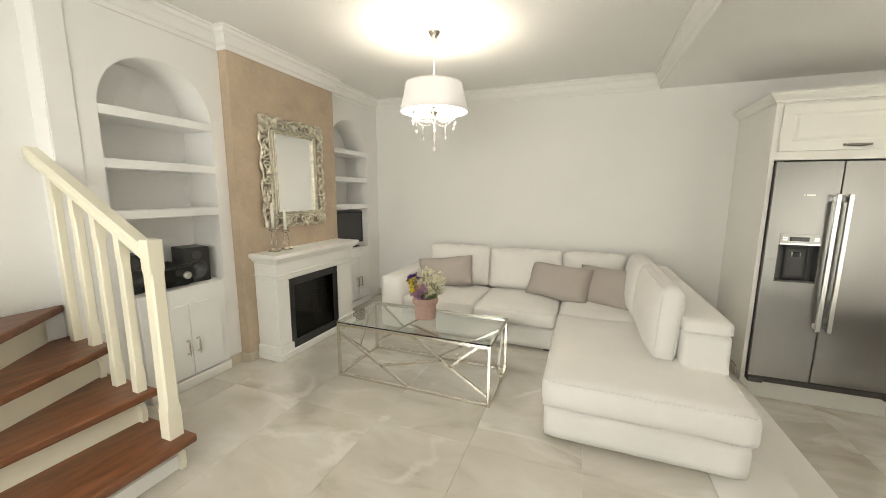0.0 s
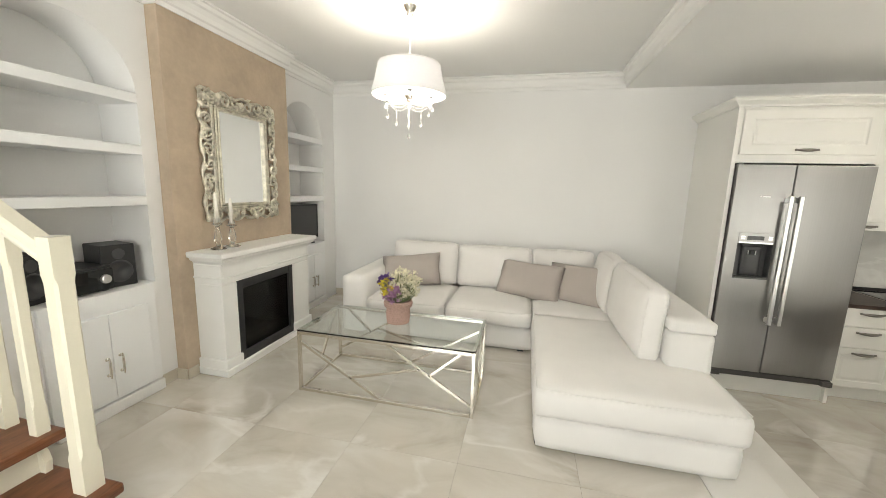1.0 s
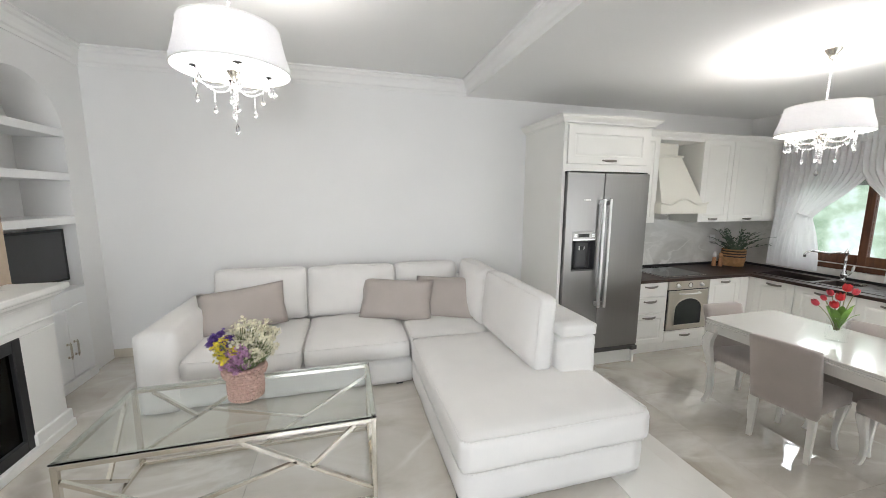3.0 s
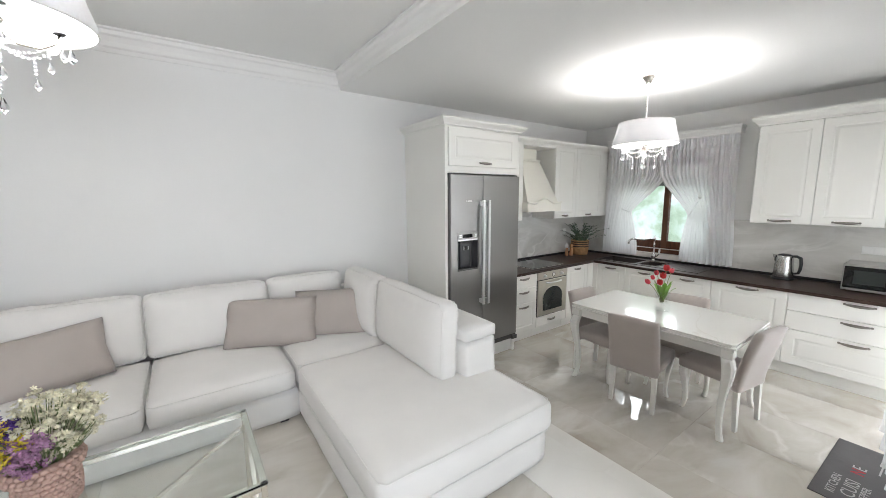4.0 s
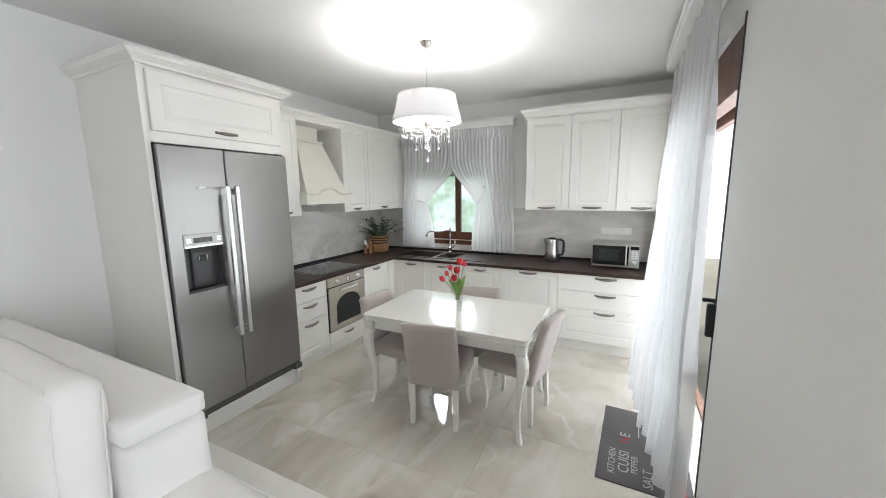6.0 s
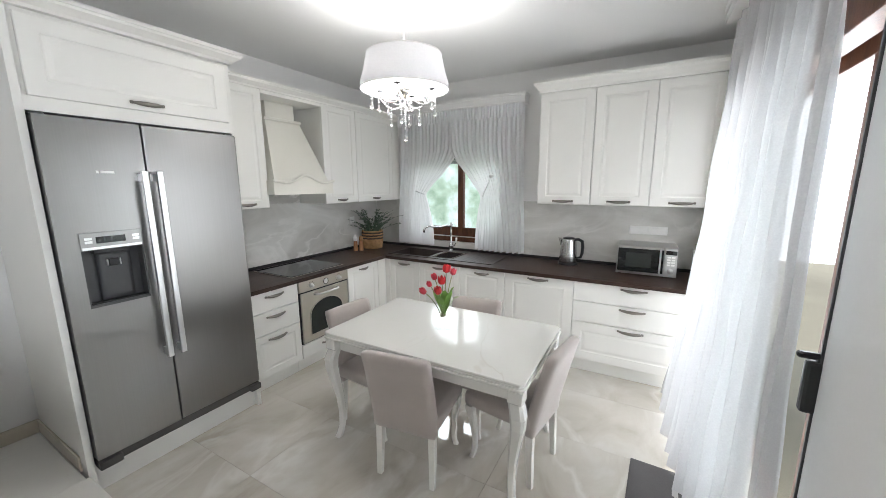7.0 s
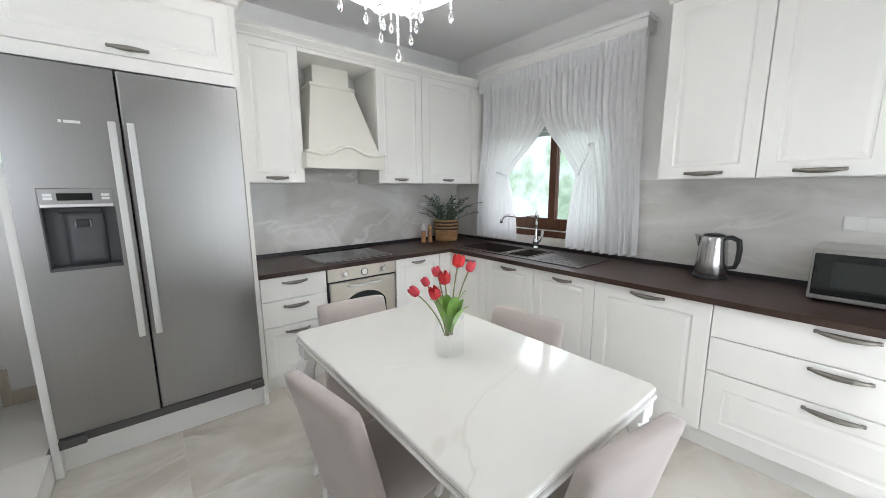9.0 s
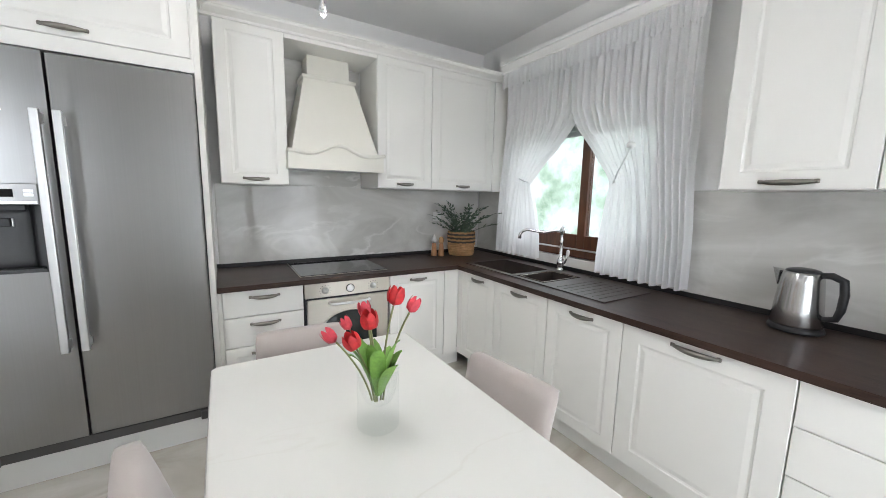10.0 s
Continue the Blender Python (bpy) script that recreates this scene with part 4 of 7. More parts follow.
part("filler", boxes(((0.62, -0.012, UZ0), (0.755, 0.0, UZ1)), ((0.62, 0, UZ0), (0.75, 0.355, UZ1))), CABINET, u)
part("hood_bridge", boxes(((2.815, UF - 0.02, 2.005), (3.415, 4.49, UZ1))), CABINET, None)
tagged(bpy.data.objects["hood_bridge"], "white board bridging the wall units above the hood", "panel")
t = moulding(bmesh.new(), [(4.62, 4.12, 2.030), (2.385, 4.12, 2.030)], [(a, b * 0.66) for a, b in cn])
structure(part("trim", t, CABINET), "cream crown moulding along the top of the wall units", "moulding")
for ya, yb in ((2.336, 1.878), (1.878, 1.43), (1.43, 0.98)):
    w = ya - yb
    u = unit("wall_unit", "white wall unit with a tall framed door and pewter handle", pose(4.32, ya, 0, 0, 0, -90), w, UZ0, 2.085, 0.29, group="wall units")
    front(u, 0.0, w, UZ0, 2.085, 0.070, UZ0 + 0.032, hlen=0.165)
t = moulding(bmesh.new(), [(4.30, 0.97, 2.085), (4.30, 2.336, 2.085), (4.62, 2.336, 2.085)][::1], [(a, b) for a, b in cn])
structure(part("trim", t, CABINET), "cream crown moulding along the top of the wall units", "moulding")

# worktop, with the opening for the sink
BW0, BW1, BX0, BX1 = 3.09, 3.90, 4.10, 4.47
wt = thing("worktop", "dark walnut laminate worktop running round the corner", "worktop")
part("north_run", boxes(((2.385, 3.865, CT0), (4.0, 4.498, CT1)), bevel=0.003), COUNTER, wt)
for a, b in (((3.965, 0.955), (4.618, BW0)), ((3.965, BW0), (BX0, BW1)), ((BX1, BW0), (4.618, BW1)), ((4.0, BW1), (4.618, 4.498))):
    part("east_run", boxes(((*a, CT0), (*b, CT1))), COUNTER_Y, wt)
part("upstand", boxes(((2.385, 4.484, CT1), (4.604, 4.498, CT1 + 0.028)), ((4.604, 0.96, CT1), (4.618, 4.498, CT1 + 0.028))), GREYSTRIP, wt)
sp = thing("splashback", "polished grey onyx splashback slabs", "splashback")
part("slab", boxes(((2.40, 4.488, CT1 + 0.028), (4.6, 4.4995, 1.125)), bevel=0.001), SPLASH, sp)
part("slab", boxes(((4.609, 4.05, CT1 + 0.028), (4.6195, 4.488, 1.125)), bevel=0.001), SPLASH, sp)
part("slab", boxes(((4.609, 0.955, CT1 + 0.028), (4.6195, 2.70, 1.125)), bevel=0.001), SPLASH, sp)
part("slab", boxes(((3.97, 0.951, CT1 + 0.028), (4.608, 0.9615, 1.115)), bevel=0.001), SPLASH, sp)
part("slab", boxes(((2.82, 4.488, 1.126), (3.41, 4.4995, 2.0)), bevel=0.001), SPLASH, sp)
part("sill_slab", boxes(((4.605, 2.70, CT1 + 0.028), (4.66, 4.05, 0.64)), bevel=0.002), MARBLE, sp)

# ---------------------------------------------------------------- tall housing and fridge
HF = 3.79
h = thing("fridge_housing", "tall white cabinet housing round the fridge with a top cupboard", "cabinet")
part("side_panel", boxes(((1.428, HF, K), (1.458, 4.498, 2.045)), bevel=0.001), CABINET, h)
part("side_panel", boxes(((2.357, HF + 0.02, K), (2.384, 4.498, 2.045)), bevel=0.001), CABINET, h)
part("body", boxes(((1.458, HF + 0.02, 1.635), (2.357, 4.49, 2.045))), CABINET, h)
part("pelmet", boxes(((1.458, HF + 0.004, 1.628), (2.357, HF + 0.022, 1.690))), CABINET, h)
t = raised_panel(bmesh.new(), 0.872, 0.335, 0.02, 0.07)
bmesh.ops.translate(t, verts=list(t.verts), vec=(1.476, HF + 0.02, 1.692))
d = part("flap_door", t, CABINET, h)
part("handle", bow_handle(bmesh.new(), 1.915, 1.728, 0.14, HF), PEWTER, d, "antique pewter bow handle", smooth=True)
part("plinth", boxes(((1.458, HF + 0.055, K), (2.357, HF + 0.07, -0.125))), CABINET, h)
t = moulding(bmesh.new(), [(2.384, 4.12, 2.045), (2.384, HF, 2.045), (1.428, HF, 2.045), (1.428, 4.498, 2.045)], [(a, b * 0.68) for a, b in cn])
part("crown", t, CABINET, h)

fr = thing("fridge", "wide two-door brushed steel fridge freezer with a water dispenser", "fridge")
FZ0, FZ1, FYF = -0.072, 1.612, 3.752
part("body", boxes(((1.466, 3.825, -0.11), (2.34, 4.45, FZ1 - 0.01)), bevel=0.003), DARK, fr)


def fridge_door(x0, x1, cut=None):
    t = bmesh.new()
    if cut is None:
        box(t, (x0, FYF, FZ0), (x1, 3.82, FZ1), 0.008, 2)
    else:
        a, b, c, e = cut
        for p, q in (((x0, FZ0), (a, FZ1)), ((b, FZ0), (x1, FZ1)), ((a, FZ0), (b, c)), ((a, e), (b, FZ1))):
            box(t, (p[0], FYF, p[1]), (q[0], 3.82, q[1]))
    return t


DXA, DXB, DZA, DZB = 1.541, 1.788, 0.712, 1.083
dl = part("door", fridge_door(1.465, 1.846, (DXA, DXB, DZA, DZB)), STEEL, fr, "brushed steel freezer door with the dispenser")
dr = part("door", fridge_door(1.854, 2.352), STEEL, fr, "brushed steel fridge door")
for x, p in ((1.820, dl), (1.886, dr)):
    t = bmesh.new()
    box(t, (x - 0.014, FYF - 0.062, 0.358), (x + 0.014, FYF - 0.04, 1.378), 0.004, 2)
    box(t, (x - 0.012, FYF - 0.045, 0.37), (x + 0.012, FYF, 0.41), 0.002)
    box(t, (x - 0.012, FYF - 0.045, 1.325), (x + 0.012, FYF, 1.365), 0.002)
    part("handle", t, SATIN, p, "long flat satin steel handle")
part("control_panel", boxes(((DXA, FYF - 0.004, 0.997), (DXB, FYF + 0.03, DZB)), bevel=0.003), STEEL, dl)
part("display", boxes(((DXA + 0.06, FYF - 0.006, 1.028), (DXA + 0.175, FYF - 0.003, 1.06))), BLACKGLASS, dl)
for x in (DXA + 0.018, DXA + 0.205):
    for z in (1.031, 1.047):
        part("button", boxes(((x, FYF - 0.006, z), (x + 0.028, FYF - 0.003, z + 0.012))), SATIN, dl)
part("dispenser_well", boxes(((DXA, 3.815, DZA), (DXB, 3.822, 0.997)), ((DXA, FYF + 0.001, DZA), (DXA + 0.006, 3.82, 0.997)), ((DXB - 0.006, FYF + 0.001, DZA), (DXB, 3.82, 0.997)), ((DXA, FYF + 0.001, DZA), (DXB, 3.82, DZA + 0.014))), DARK, dl, "dark grey recess of the water dispenser")
part("back_panel", soft(bmesh.new(), (DXA + 0.062, 3.792, DZA + 0.016), (DXB - 0.045, 3.816, 0.985), 0.010, (0, 0.006, 0), (6, 2, 8)), DARK, dl, smooth=True)
part("spout_housing", boxes(((DXA + 0.05, FYF + 0.025, 0.972), (DXB - 0.05, 3.815, 0.997)), bevel=0.004), BLACK, dl)
sq = part("spout", boxes(((DXA + 0.105, FYF + 0.026, 0.905), (DXA + 0.148, 3.80, 0.942)), bevel=0.004), BLACK, dl)
for x in (DXA + 0.098, DXA + 0.149):
    part("spout_guide", boxes(((x, FYF + 0.028, 0.906), (x + 0.006, 3.80, 0.940)), bevel=0.002), SATIN, sq)
part("drip_tray", boxes(((DXA + 0.01, FYF + 0.004, DZA + 0.014), (DXB - 0.01, 3.79, DZA + 0.02)), bevel=0.002), BLACK, dl)
part("button_strip", boxes(((DXA + 0.006, FYF - 0.0055, 1.000), (DXB - 0.006, FYF - 0.003, 1.012))), SATIN, dl)
part("base_grille", boxes(((1.465, FYF + 0.012, -0.125), (2.352, 3.84, FZ0 - 0.006)), ((1.465, FYF - 0.012, -0.128), (1.56, 3.80, -0.085)), ((2.28, FYF - 0.012, -0.128), (2.352, 3.80, -0.085)), bevel=0.004), GRILL, fr)
for x in (1.465, 2.304):
    part("hinge_cover", boxes(((x, FYF + 0.03, FZ1), (x + 0.048, 3.85, FZ1 + 0.012)), bevel=0.003), DARK, fr)
part("maker_mark", boxes(((1.645, FYF - 0.0015, 1.364), (1.655, FYF, 1.376)), ((1.662, FYF - 0.0015, 1.364), (1.715, FYF, 1.376))), WHITEPLASTIC, dl, "small pale maker's mark")

# ---------------------------------------------------------------- window, balcony door
win = structure(thing("window_1", "brown timber kitchen window, two sliding sashes", "window"), "brown timber kitchen window, two sliding sashes", "window")
X0, X1 = XR + 0.03, XR + 0.10
part("window_frame", boxes(((X0, WY0, WZ0), (X1, WY0 + 0.05, WZ1)), ((X0, WY1 - 0.05, WZ0), (X1, WY1, WZ1)), ((X0, WY0 + 0.05, WZ1 - 0.05), (X1, WY1 - 0.05, WZ1)), ((X0, WY0 + 0.05, WZ0), (X1, WY1 - 0.05, WZ0 + 0.06)), bevel=0.003), FRAMEWOOD, win)
for y0, y1, xo in ((WY0 + 0.05, 3.345, 0.012), (3.275, WY1 - 0.05, 0.034)):
    s = part("sash", boxes(((X0 + xo, y0, WZ0 + 0.06), (X0 + xo + 0.028, y0 + 0.065, WZ1 - 0.05)), ((X0 + xo, y1 - 0.065, WZ0 + 0.06), (X0 + xo + 0.028, y1, WZ1 - 0.05)), ((X0 + xo, y0 + 0.065, WZ0 + 0.06), (X0 + xo + 0.028, y1 - 0.065, WZ0 + 0.165)), ((X0 + xo, y0 + 0.065, WZ1 - 0.13), (X0 + xo + 0.028, y1 - 0.065, WZ1 - 0.05)), bevel=0.003), FRAMEWOOD, win)
    g = part("pane", boxes(((X0 + xo + 0.011, y0 + 0.06, WZ0 + 0.16), (X0 + xo + 0.016, y1 - 0.06, WZ1 - 0.125))), PANE, s)
    g.visible_shadow = False
part("roller_shutter", boxes(*[((X1 + 0.012, WY0 + 0.03, 1.53 + 0.042 * i), (X1 + 0.022, WY1 - 0.03, 1.569 + 0.042 * i)) for i in range(8)], bevel=0.003), plain("shutter_grey", (0.34, 0.36, 0.35), 0.5), win, "grey slatted roller shutter, half lowered")
part("track", boxes(((X0 - 0.008, WY0 + 0.05, WZ0 + 0.055), (X0 + 0.008, WY1 - 0.05, WZ0 + 0.066)), bevel=0.002), SATIN, win)

door = structure(thing("door_1", "brown timber balcony door, half slid open behind the curtain", "balcony door"), "brown timber balcony door, half slid open behind the curtain", "balcony door")
Y0, Y1 = YS - 0.215, YS - 0.17
part("shutter_box", boxes(((DX0 + 0.002, YS - 0.11, DZ1 - 0.28), (DX1 - 0.002, YS - 0.02, DZ1 - 0.001)), bevel=0.003), FRAMEWOOD, door)
part("door_frame", boxes(((DX0, Y0, K), (DX0 + 0.02, Y1, DZ1)), ((DX0 + 0.02, Y0, DZ1 - 0.30), (DX1, Y1, DZ1)), ((DX0 + 0.02, Y0, K - 0.01), (DX1, Y1, K + 0.02)), bevel=0.003), FRAMEWOOD, door)
for x0, x1, yo in ((DX0 + 0.02, 2.86, 0.024), (DX0 + 0.04, 2.88, 0.002)):
    s = part("leaf", boxes(((x0, Y0 + yo, K + 0.02), (x0 + 0.075, Y0 + yo + 0.02, DZ1 - 0.055)), ((x1 - 0.075, Y0 + yo, K + 0.02), (x1, Y0 + yo + 0.02, DZ1 - 0.055)), ((x0 + 0.075, Y0 + yo, K + 0.02), (x1 - 0.075, Y0 + yo + 0.02, K + 0.12)), ((x0 + 0.075, Y0 + yo, DZ1 - 0.14), (x1 - 0.075, Y0 + yo + 0.02, DZ1 - 0.055)), bevel=0.003), FRAMEWOOD, door)
    g = part("pane", boxes(((x0 + 0.07, Y0 + yo + 0.008, K + 0.115), (x1 - 0.07, Y0 + yo + 0.012, DZ1 - 0.135))), PANE, s)
    g.visible_shadow = False
hb = bmesh.new()
box(hb, (DX0 - 0.002, YS - 0.03, 0.625), (DX0 + 0.03, YS + 0.034, 0.79), 0.010, 2)
box(hb, (DX0 + 0.004, YS - 0.01, 0.795), (DX0 + 0.024, YS + 0.055, 0.815), 0.005)
box(hb, (DX0 + 0.004, YS - 0.02, 0.78), (DX0 + 0.024, YS + 0.01, 0.81), 0.003)
screen = part("screen_frame", boxes(((DX0 + 0.001, YS - 0.02, K), (DX0 + 0.012, YS + 0.006, DZ1)), bevel=0.002), DARK, door, "thin dark insect screen frame")
part("door_handle", hb, BLACK, door, "black pull handle with latch")

# ---------------------------------------------------------------- outdoors, far beyond the panes


def backdrop_mat():
    m, n, l, b = base_mat("garden_glow")
    n.remove(b)
    geo = n.new("ShaderNodeNewGeometry")
    a = node(n, "ShaderNodeTexNoise", Scale=1.1, Detail=4.0, Roughness=0.6)
    l.new(geo.outputs["Position"], a.inputs["Vector"])
    # The pale stops and the emission below paint daylight into the greenery.
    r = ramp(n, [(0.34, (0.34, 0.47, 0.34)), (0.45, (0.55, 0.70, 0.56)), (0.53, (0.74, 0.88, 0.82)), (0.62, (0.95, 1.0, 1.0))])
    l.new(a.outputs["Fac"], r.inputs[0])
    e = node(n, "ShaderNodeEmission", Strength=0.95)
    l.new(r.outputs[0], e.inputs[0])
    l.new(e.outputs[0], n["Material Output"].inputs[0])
    return m


structure(part("backdrop", boxes(((12.0, 0.9, -3.0), (12.1, 16.0, 9.0))), backdrop_mat()), "self-lit backdrop of bright garden greenery beyond the window", "garden")
# Added glowing panel: whitens the view past the balcony door.
structure(part("backdrop", boxes(((12.0, -12.0, -3.0), (12.1, 0.9, 9.0))), lit("white_glare", (0.93, 0.97, 1.0), 1.1)), "self-lit white backdrop for the glare beyond the balcony door", "sky")
structure(part("ground", boxes(((-60, -60, -0.72), (60, 60, -0.5))), plain("garden_ground", (0.30, 0.28, 0.22), 0.9, vary=0.2, scale=0.5)), "pale ground outside", "ground")

# ---------------------------------------------------------------- curtains


def cloth(bm, edge0, edge1, z0, z1, folds, depth, plane, nu=110, nv=26, axis="y", flare=0.0, phase=0.0, lean=None):
    """Hanging cloth between two edges given as functions of the drop (0 top, 1 hem)."""
    rows = []
    for j in range(nv + 1):
        v = j / nv
        z = z1 + (z0 - z1) * v
        a, b = edge0(v), edge1(v)
        row = []
        for i in range(nu + 1):
            u = i / nu
            s = a + (b - a) * u
            amp = depth * (0.55 + 0.45 * min(1, v * 3)) + flare * v * v
            ph = u * folds * 2 * math.pi + phase + 1.6 * noise.noise(Vector((u * folds * 0.45, v * 0.8, phase + 7)))
            o = amp * (math.sin(ph) + 0.35 * math.sin(ph * 0.47 + 2.1 + v * 1.2) + 0.2 * math.sin(ph * 1.9 + v * 2.0))
            o += 0.012 * noise.noise(Vector((s * 4, z * 2.5, phase)))
            o += lean(u, v) if lean else 0.0
            zz = z + (0.012 * math.sin(ph * 0.5 + 1) * v)
            row.append(bm.verts.new((plane + o, s, zz) if axis == "y" else (s, plane + o, zz)))
        rows.append(row)
    for p, q in zip(rows, rows[1:]):
        for i in range(nu):
            bm.faces.new((p[i], p[i + 1], q[i + 1], q[i])).smooth = True
    return bm


def smooth_mix(stops):
    def f(v):
        for (v0, a), (v1, b) in zip(stops, stops[1:]):
            if v <= v1:
                t = (v - v0) / (v1 - v0)
                return a + (b - a) * t
        return stops[-1][1]
    return f


kc = thing("window_curtain", "pair of crossed white voile curtains tied back at the kitchen window", "curtain")


def pulled_cloth(top, tie, hem, sweep, v_tie, z0, z1, plane, folds, phase, nu=260, nv=44):
    """A panel drawn aside: each fold runs from the heading to the tie, then falls; top, tie and hem give its place across."""
    bm = bmesh.new()
    rows = []
    for j in range(nv + 1):
        v = j / nv
        row = []
        for i in range(nu + 1):
            u = i / nu
            if v <= v_tie:
                k = sweep(v)
                y = top(u) + (tie(u) - top(u)) * k
            else:
                k = (v - v_tie) / (1 - v_tie)
                k = 1 - (1 - k) ** 2
                y = tie(u) + (hem(u) - tie(u)) * k
            ph = 2 * math.pi * folds * u + phase + 0.7 * noise.noise(Vector((u * folds * 0.3, v * 0.6, phase)))
            near = math.exp(-((v - v_tie) / 0.16) ** 2)
            amp = 0.009 + 0.010 * min(1.0, v * 2.5) + 0.008 * max(0.0, v - v_tie)
            x = plane + amp * (math.sin(ph) + 0.4 * math.sin(0.43 * ph + 1.3 + v)) - 0.035 * near * max(0.0, u - 0.45)
            x += 0.006 * noise.noise(Vector((y * 5, v * 3, phase)))
            row.append(bm.verts.new((x, y, z1 + (z0 - z1) * v + 0.008 * math.sin(ph * 0.5) * v)))
        rows.append(row)
    for p, q in zip(rows, rows[1:]):
        for i in range(nu):
            bm.faces.new((p[i], p[i + 1], q[i + 1], q[i])).smooth = True
    return bm


part("curtain_panel", pulled_cloth(smooth_mix([(0, 4.045), (1, 3.265)]), smooth_mix([(0, 4.075), (0.34, 3.86), (1, 3.695)]), smooth_mix([(0, 4.10), (0.4, 3.89), (1, 3.60)]),
     smooth_mix([(0, 0), (0.20, 0.01), (0.27, 0.04), (0.34, 0.17), (0.445, 0.49), (0.52, 0.77), (0.60, 1.0)]), 0.60, 0.60, 2.06, 4.535, 16, 0.3), VOILE, kc, smooth=True)
part("curtain_panel", pulled_cloth(smooth_mix([(0, 2.545), (1, 3.365)]), smooth_mix([(0, 2.535), (0.42, 2.80), (1, 2.985)]), smooth_mix([(0, 2.51), (0.42, 2.74), (1, 3.06)]),
     smooth_mix([(0, 0), (0.20, 0.01), (0.28, 0.05), (0.36, 0.22), (0.45, 0.53), (0.51, 0.72), (0.58, 0.94), (0.62, 1.0)]), 0.62, 0.595, 2.06, 4.505, 17, 1.7), VOILE, kc, smooth=True)
part("heading_band", cloth(bmesh.new(), lambda v: 2.55, lambda v: 4.035, 1.950, 2.068, 44, 0.010, 4.482, nu=528, nv=6), VOILE, kc, "pleated heading tape", smooth=True)
part("tie_back", tube(bmesh.new(), [(4.485, 2.965, 1.165), (4.465, 2.93, 1.23), (4.468, 2.885, 1.32), (4.475, 2.865, 1.375)], [0.006, 0.005, 0.004, 0.003], 8), VOILE, kc, smooth=True)
part("tie_knob", lathe(bmesh.new(), [(0.0, -0.02), (0.02, -0.015), (0.026, 0.0), (0.02, 0.015), (0.0, 0.02)], (4.47, 2.863, 1.382), 14), WHITEPLASTIC, kc, smooth=True)
part("tie_back", tube(bmesh.new(), [(4.50, 3.695, 1.185), (4.495, 3.74, 1.20), (4.505, 3.80, 1.215), (4.54, 3.86, 1.225)], [0.004, 0.005, 0.005, 0.004], 8), VOILE, kc, smooth=True)
cb = thing("curtain_box", "white stepped curtain pelmet above the kitchen window", "pelmet")
part("board", boxes(((4.485, 2.54, 2.068), (4.617, 4.06, 2.155)), ((4.47, 2.53, 2.14), (4.617, 4.07, 2.165)), ((4.478, 2.535, 2.075), (4.617, 4.065, 2.088)), bevel=0.003), TRIM, cb)

sc = thing("door_curtain", "long white sheer curtain drawn across the balcony door", "curtain")
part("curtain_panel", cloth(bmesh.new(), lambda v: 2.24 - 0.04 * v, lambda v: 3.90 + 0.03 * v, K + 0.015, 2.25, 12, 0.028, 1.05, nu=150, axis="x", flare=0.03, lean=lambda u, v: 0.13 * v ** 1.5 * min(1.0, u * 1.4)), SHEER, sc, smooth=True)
cb2 = thing("curtain_box", "long white curtain pelmet fixed under the kitchen ceiling", "pelmet")
part("board", boxes(((2.05, 0.955, 2.245), (3.84, 1.115, 2.325)), ((2.04, 0.955, 2.30), (3.85, 1.125, 2.345)), ((2.05, 0.955, 2.345), (3.84, 1.10, 2.40)), bevel=0.003), TRIM, cb2)

# ---------------------------------------------------------------- dining table and chairs
dt = thing("dining_table", "white dining table with a glossy marble-effect top and curved legs", "dining table")
TX0, TX1, TY0, TY1, TZ = 2.365, 3.145, 1.84, 3.09, 0.426
def cut_corners(x0, x1, y0, y1, c):
    return [(x0 + c, y0), (x1 - c, y0), (x1, y0 + c), (x1, y1 - c), (x1 - c, y1), (x0 + c, y1), (x0, y1 - c), (x0, y0 + c)]


part("tabletop", prism(bmesh.new(), cut_corners(TX0, TX1, TY0, TY1, 0.02), TZ - 0.016, TZ, 0.006), TABLETOP, dt)
t = bmesh.new()
for o, z0, z1, ease in ((0.004, 0.026, 0.016, 0.004), (-0.004, 0.040, 0.026, 0.005), (0.012, 0.050, 0.040, 0.003)):
    prism(t, cut_corners(TX0 + o, TX1 - o, TY0 + o, TY1 - o, 0.022), TZ - z0, TZ - z1, ease)
part("edge_moulding", t, GLOSSWHITE, dt)
a0 = 0.055
for p, q in (((TX0 + a0, TY0 + a0), (TX0 + a0 + 0.02, TY1 - a0)), ((TX1 - a0 - 0.02, TY0 + a0), (TX1 - a0, TY1 - a0)), ((TX0 + a0 + 0.02, TY0 + a0), (TX1 - a0 - 0.02, TY0 + a0 + 0.02)), ((TX0 + a0 + 0.02, TY1 - a0 - 0.02), (TX1 - a0 - 0.02, TY1 - a0))):
    part("apron", boxes(((*p, TZ - 0.125), (*q, TZ - 0.049)), bevel=0.003), GLOSSWHITE, dt)


KNEE = ((0.0, 0.0, 1.0), (0.085, 0.0, 1.0), (0.098, -0.002, 0.89), (0.125, 0.003, 0.94), (0.19, 0.012, 0.98), (0.28, 0.012, 0.88), (0.42, 0.002, 0.72), (0.58, -0.009, 0.59), (0.74, -0.014, 0.51), (0.87, -0.012, 0.48), (0.95, -0.005, 0.50), (1.0, 0.003, 0.56))


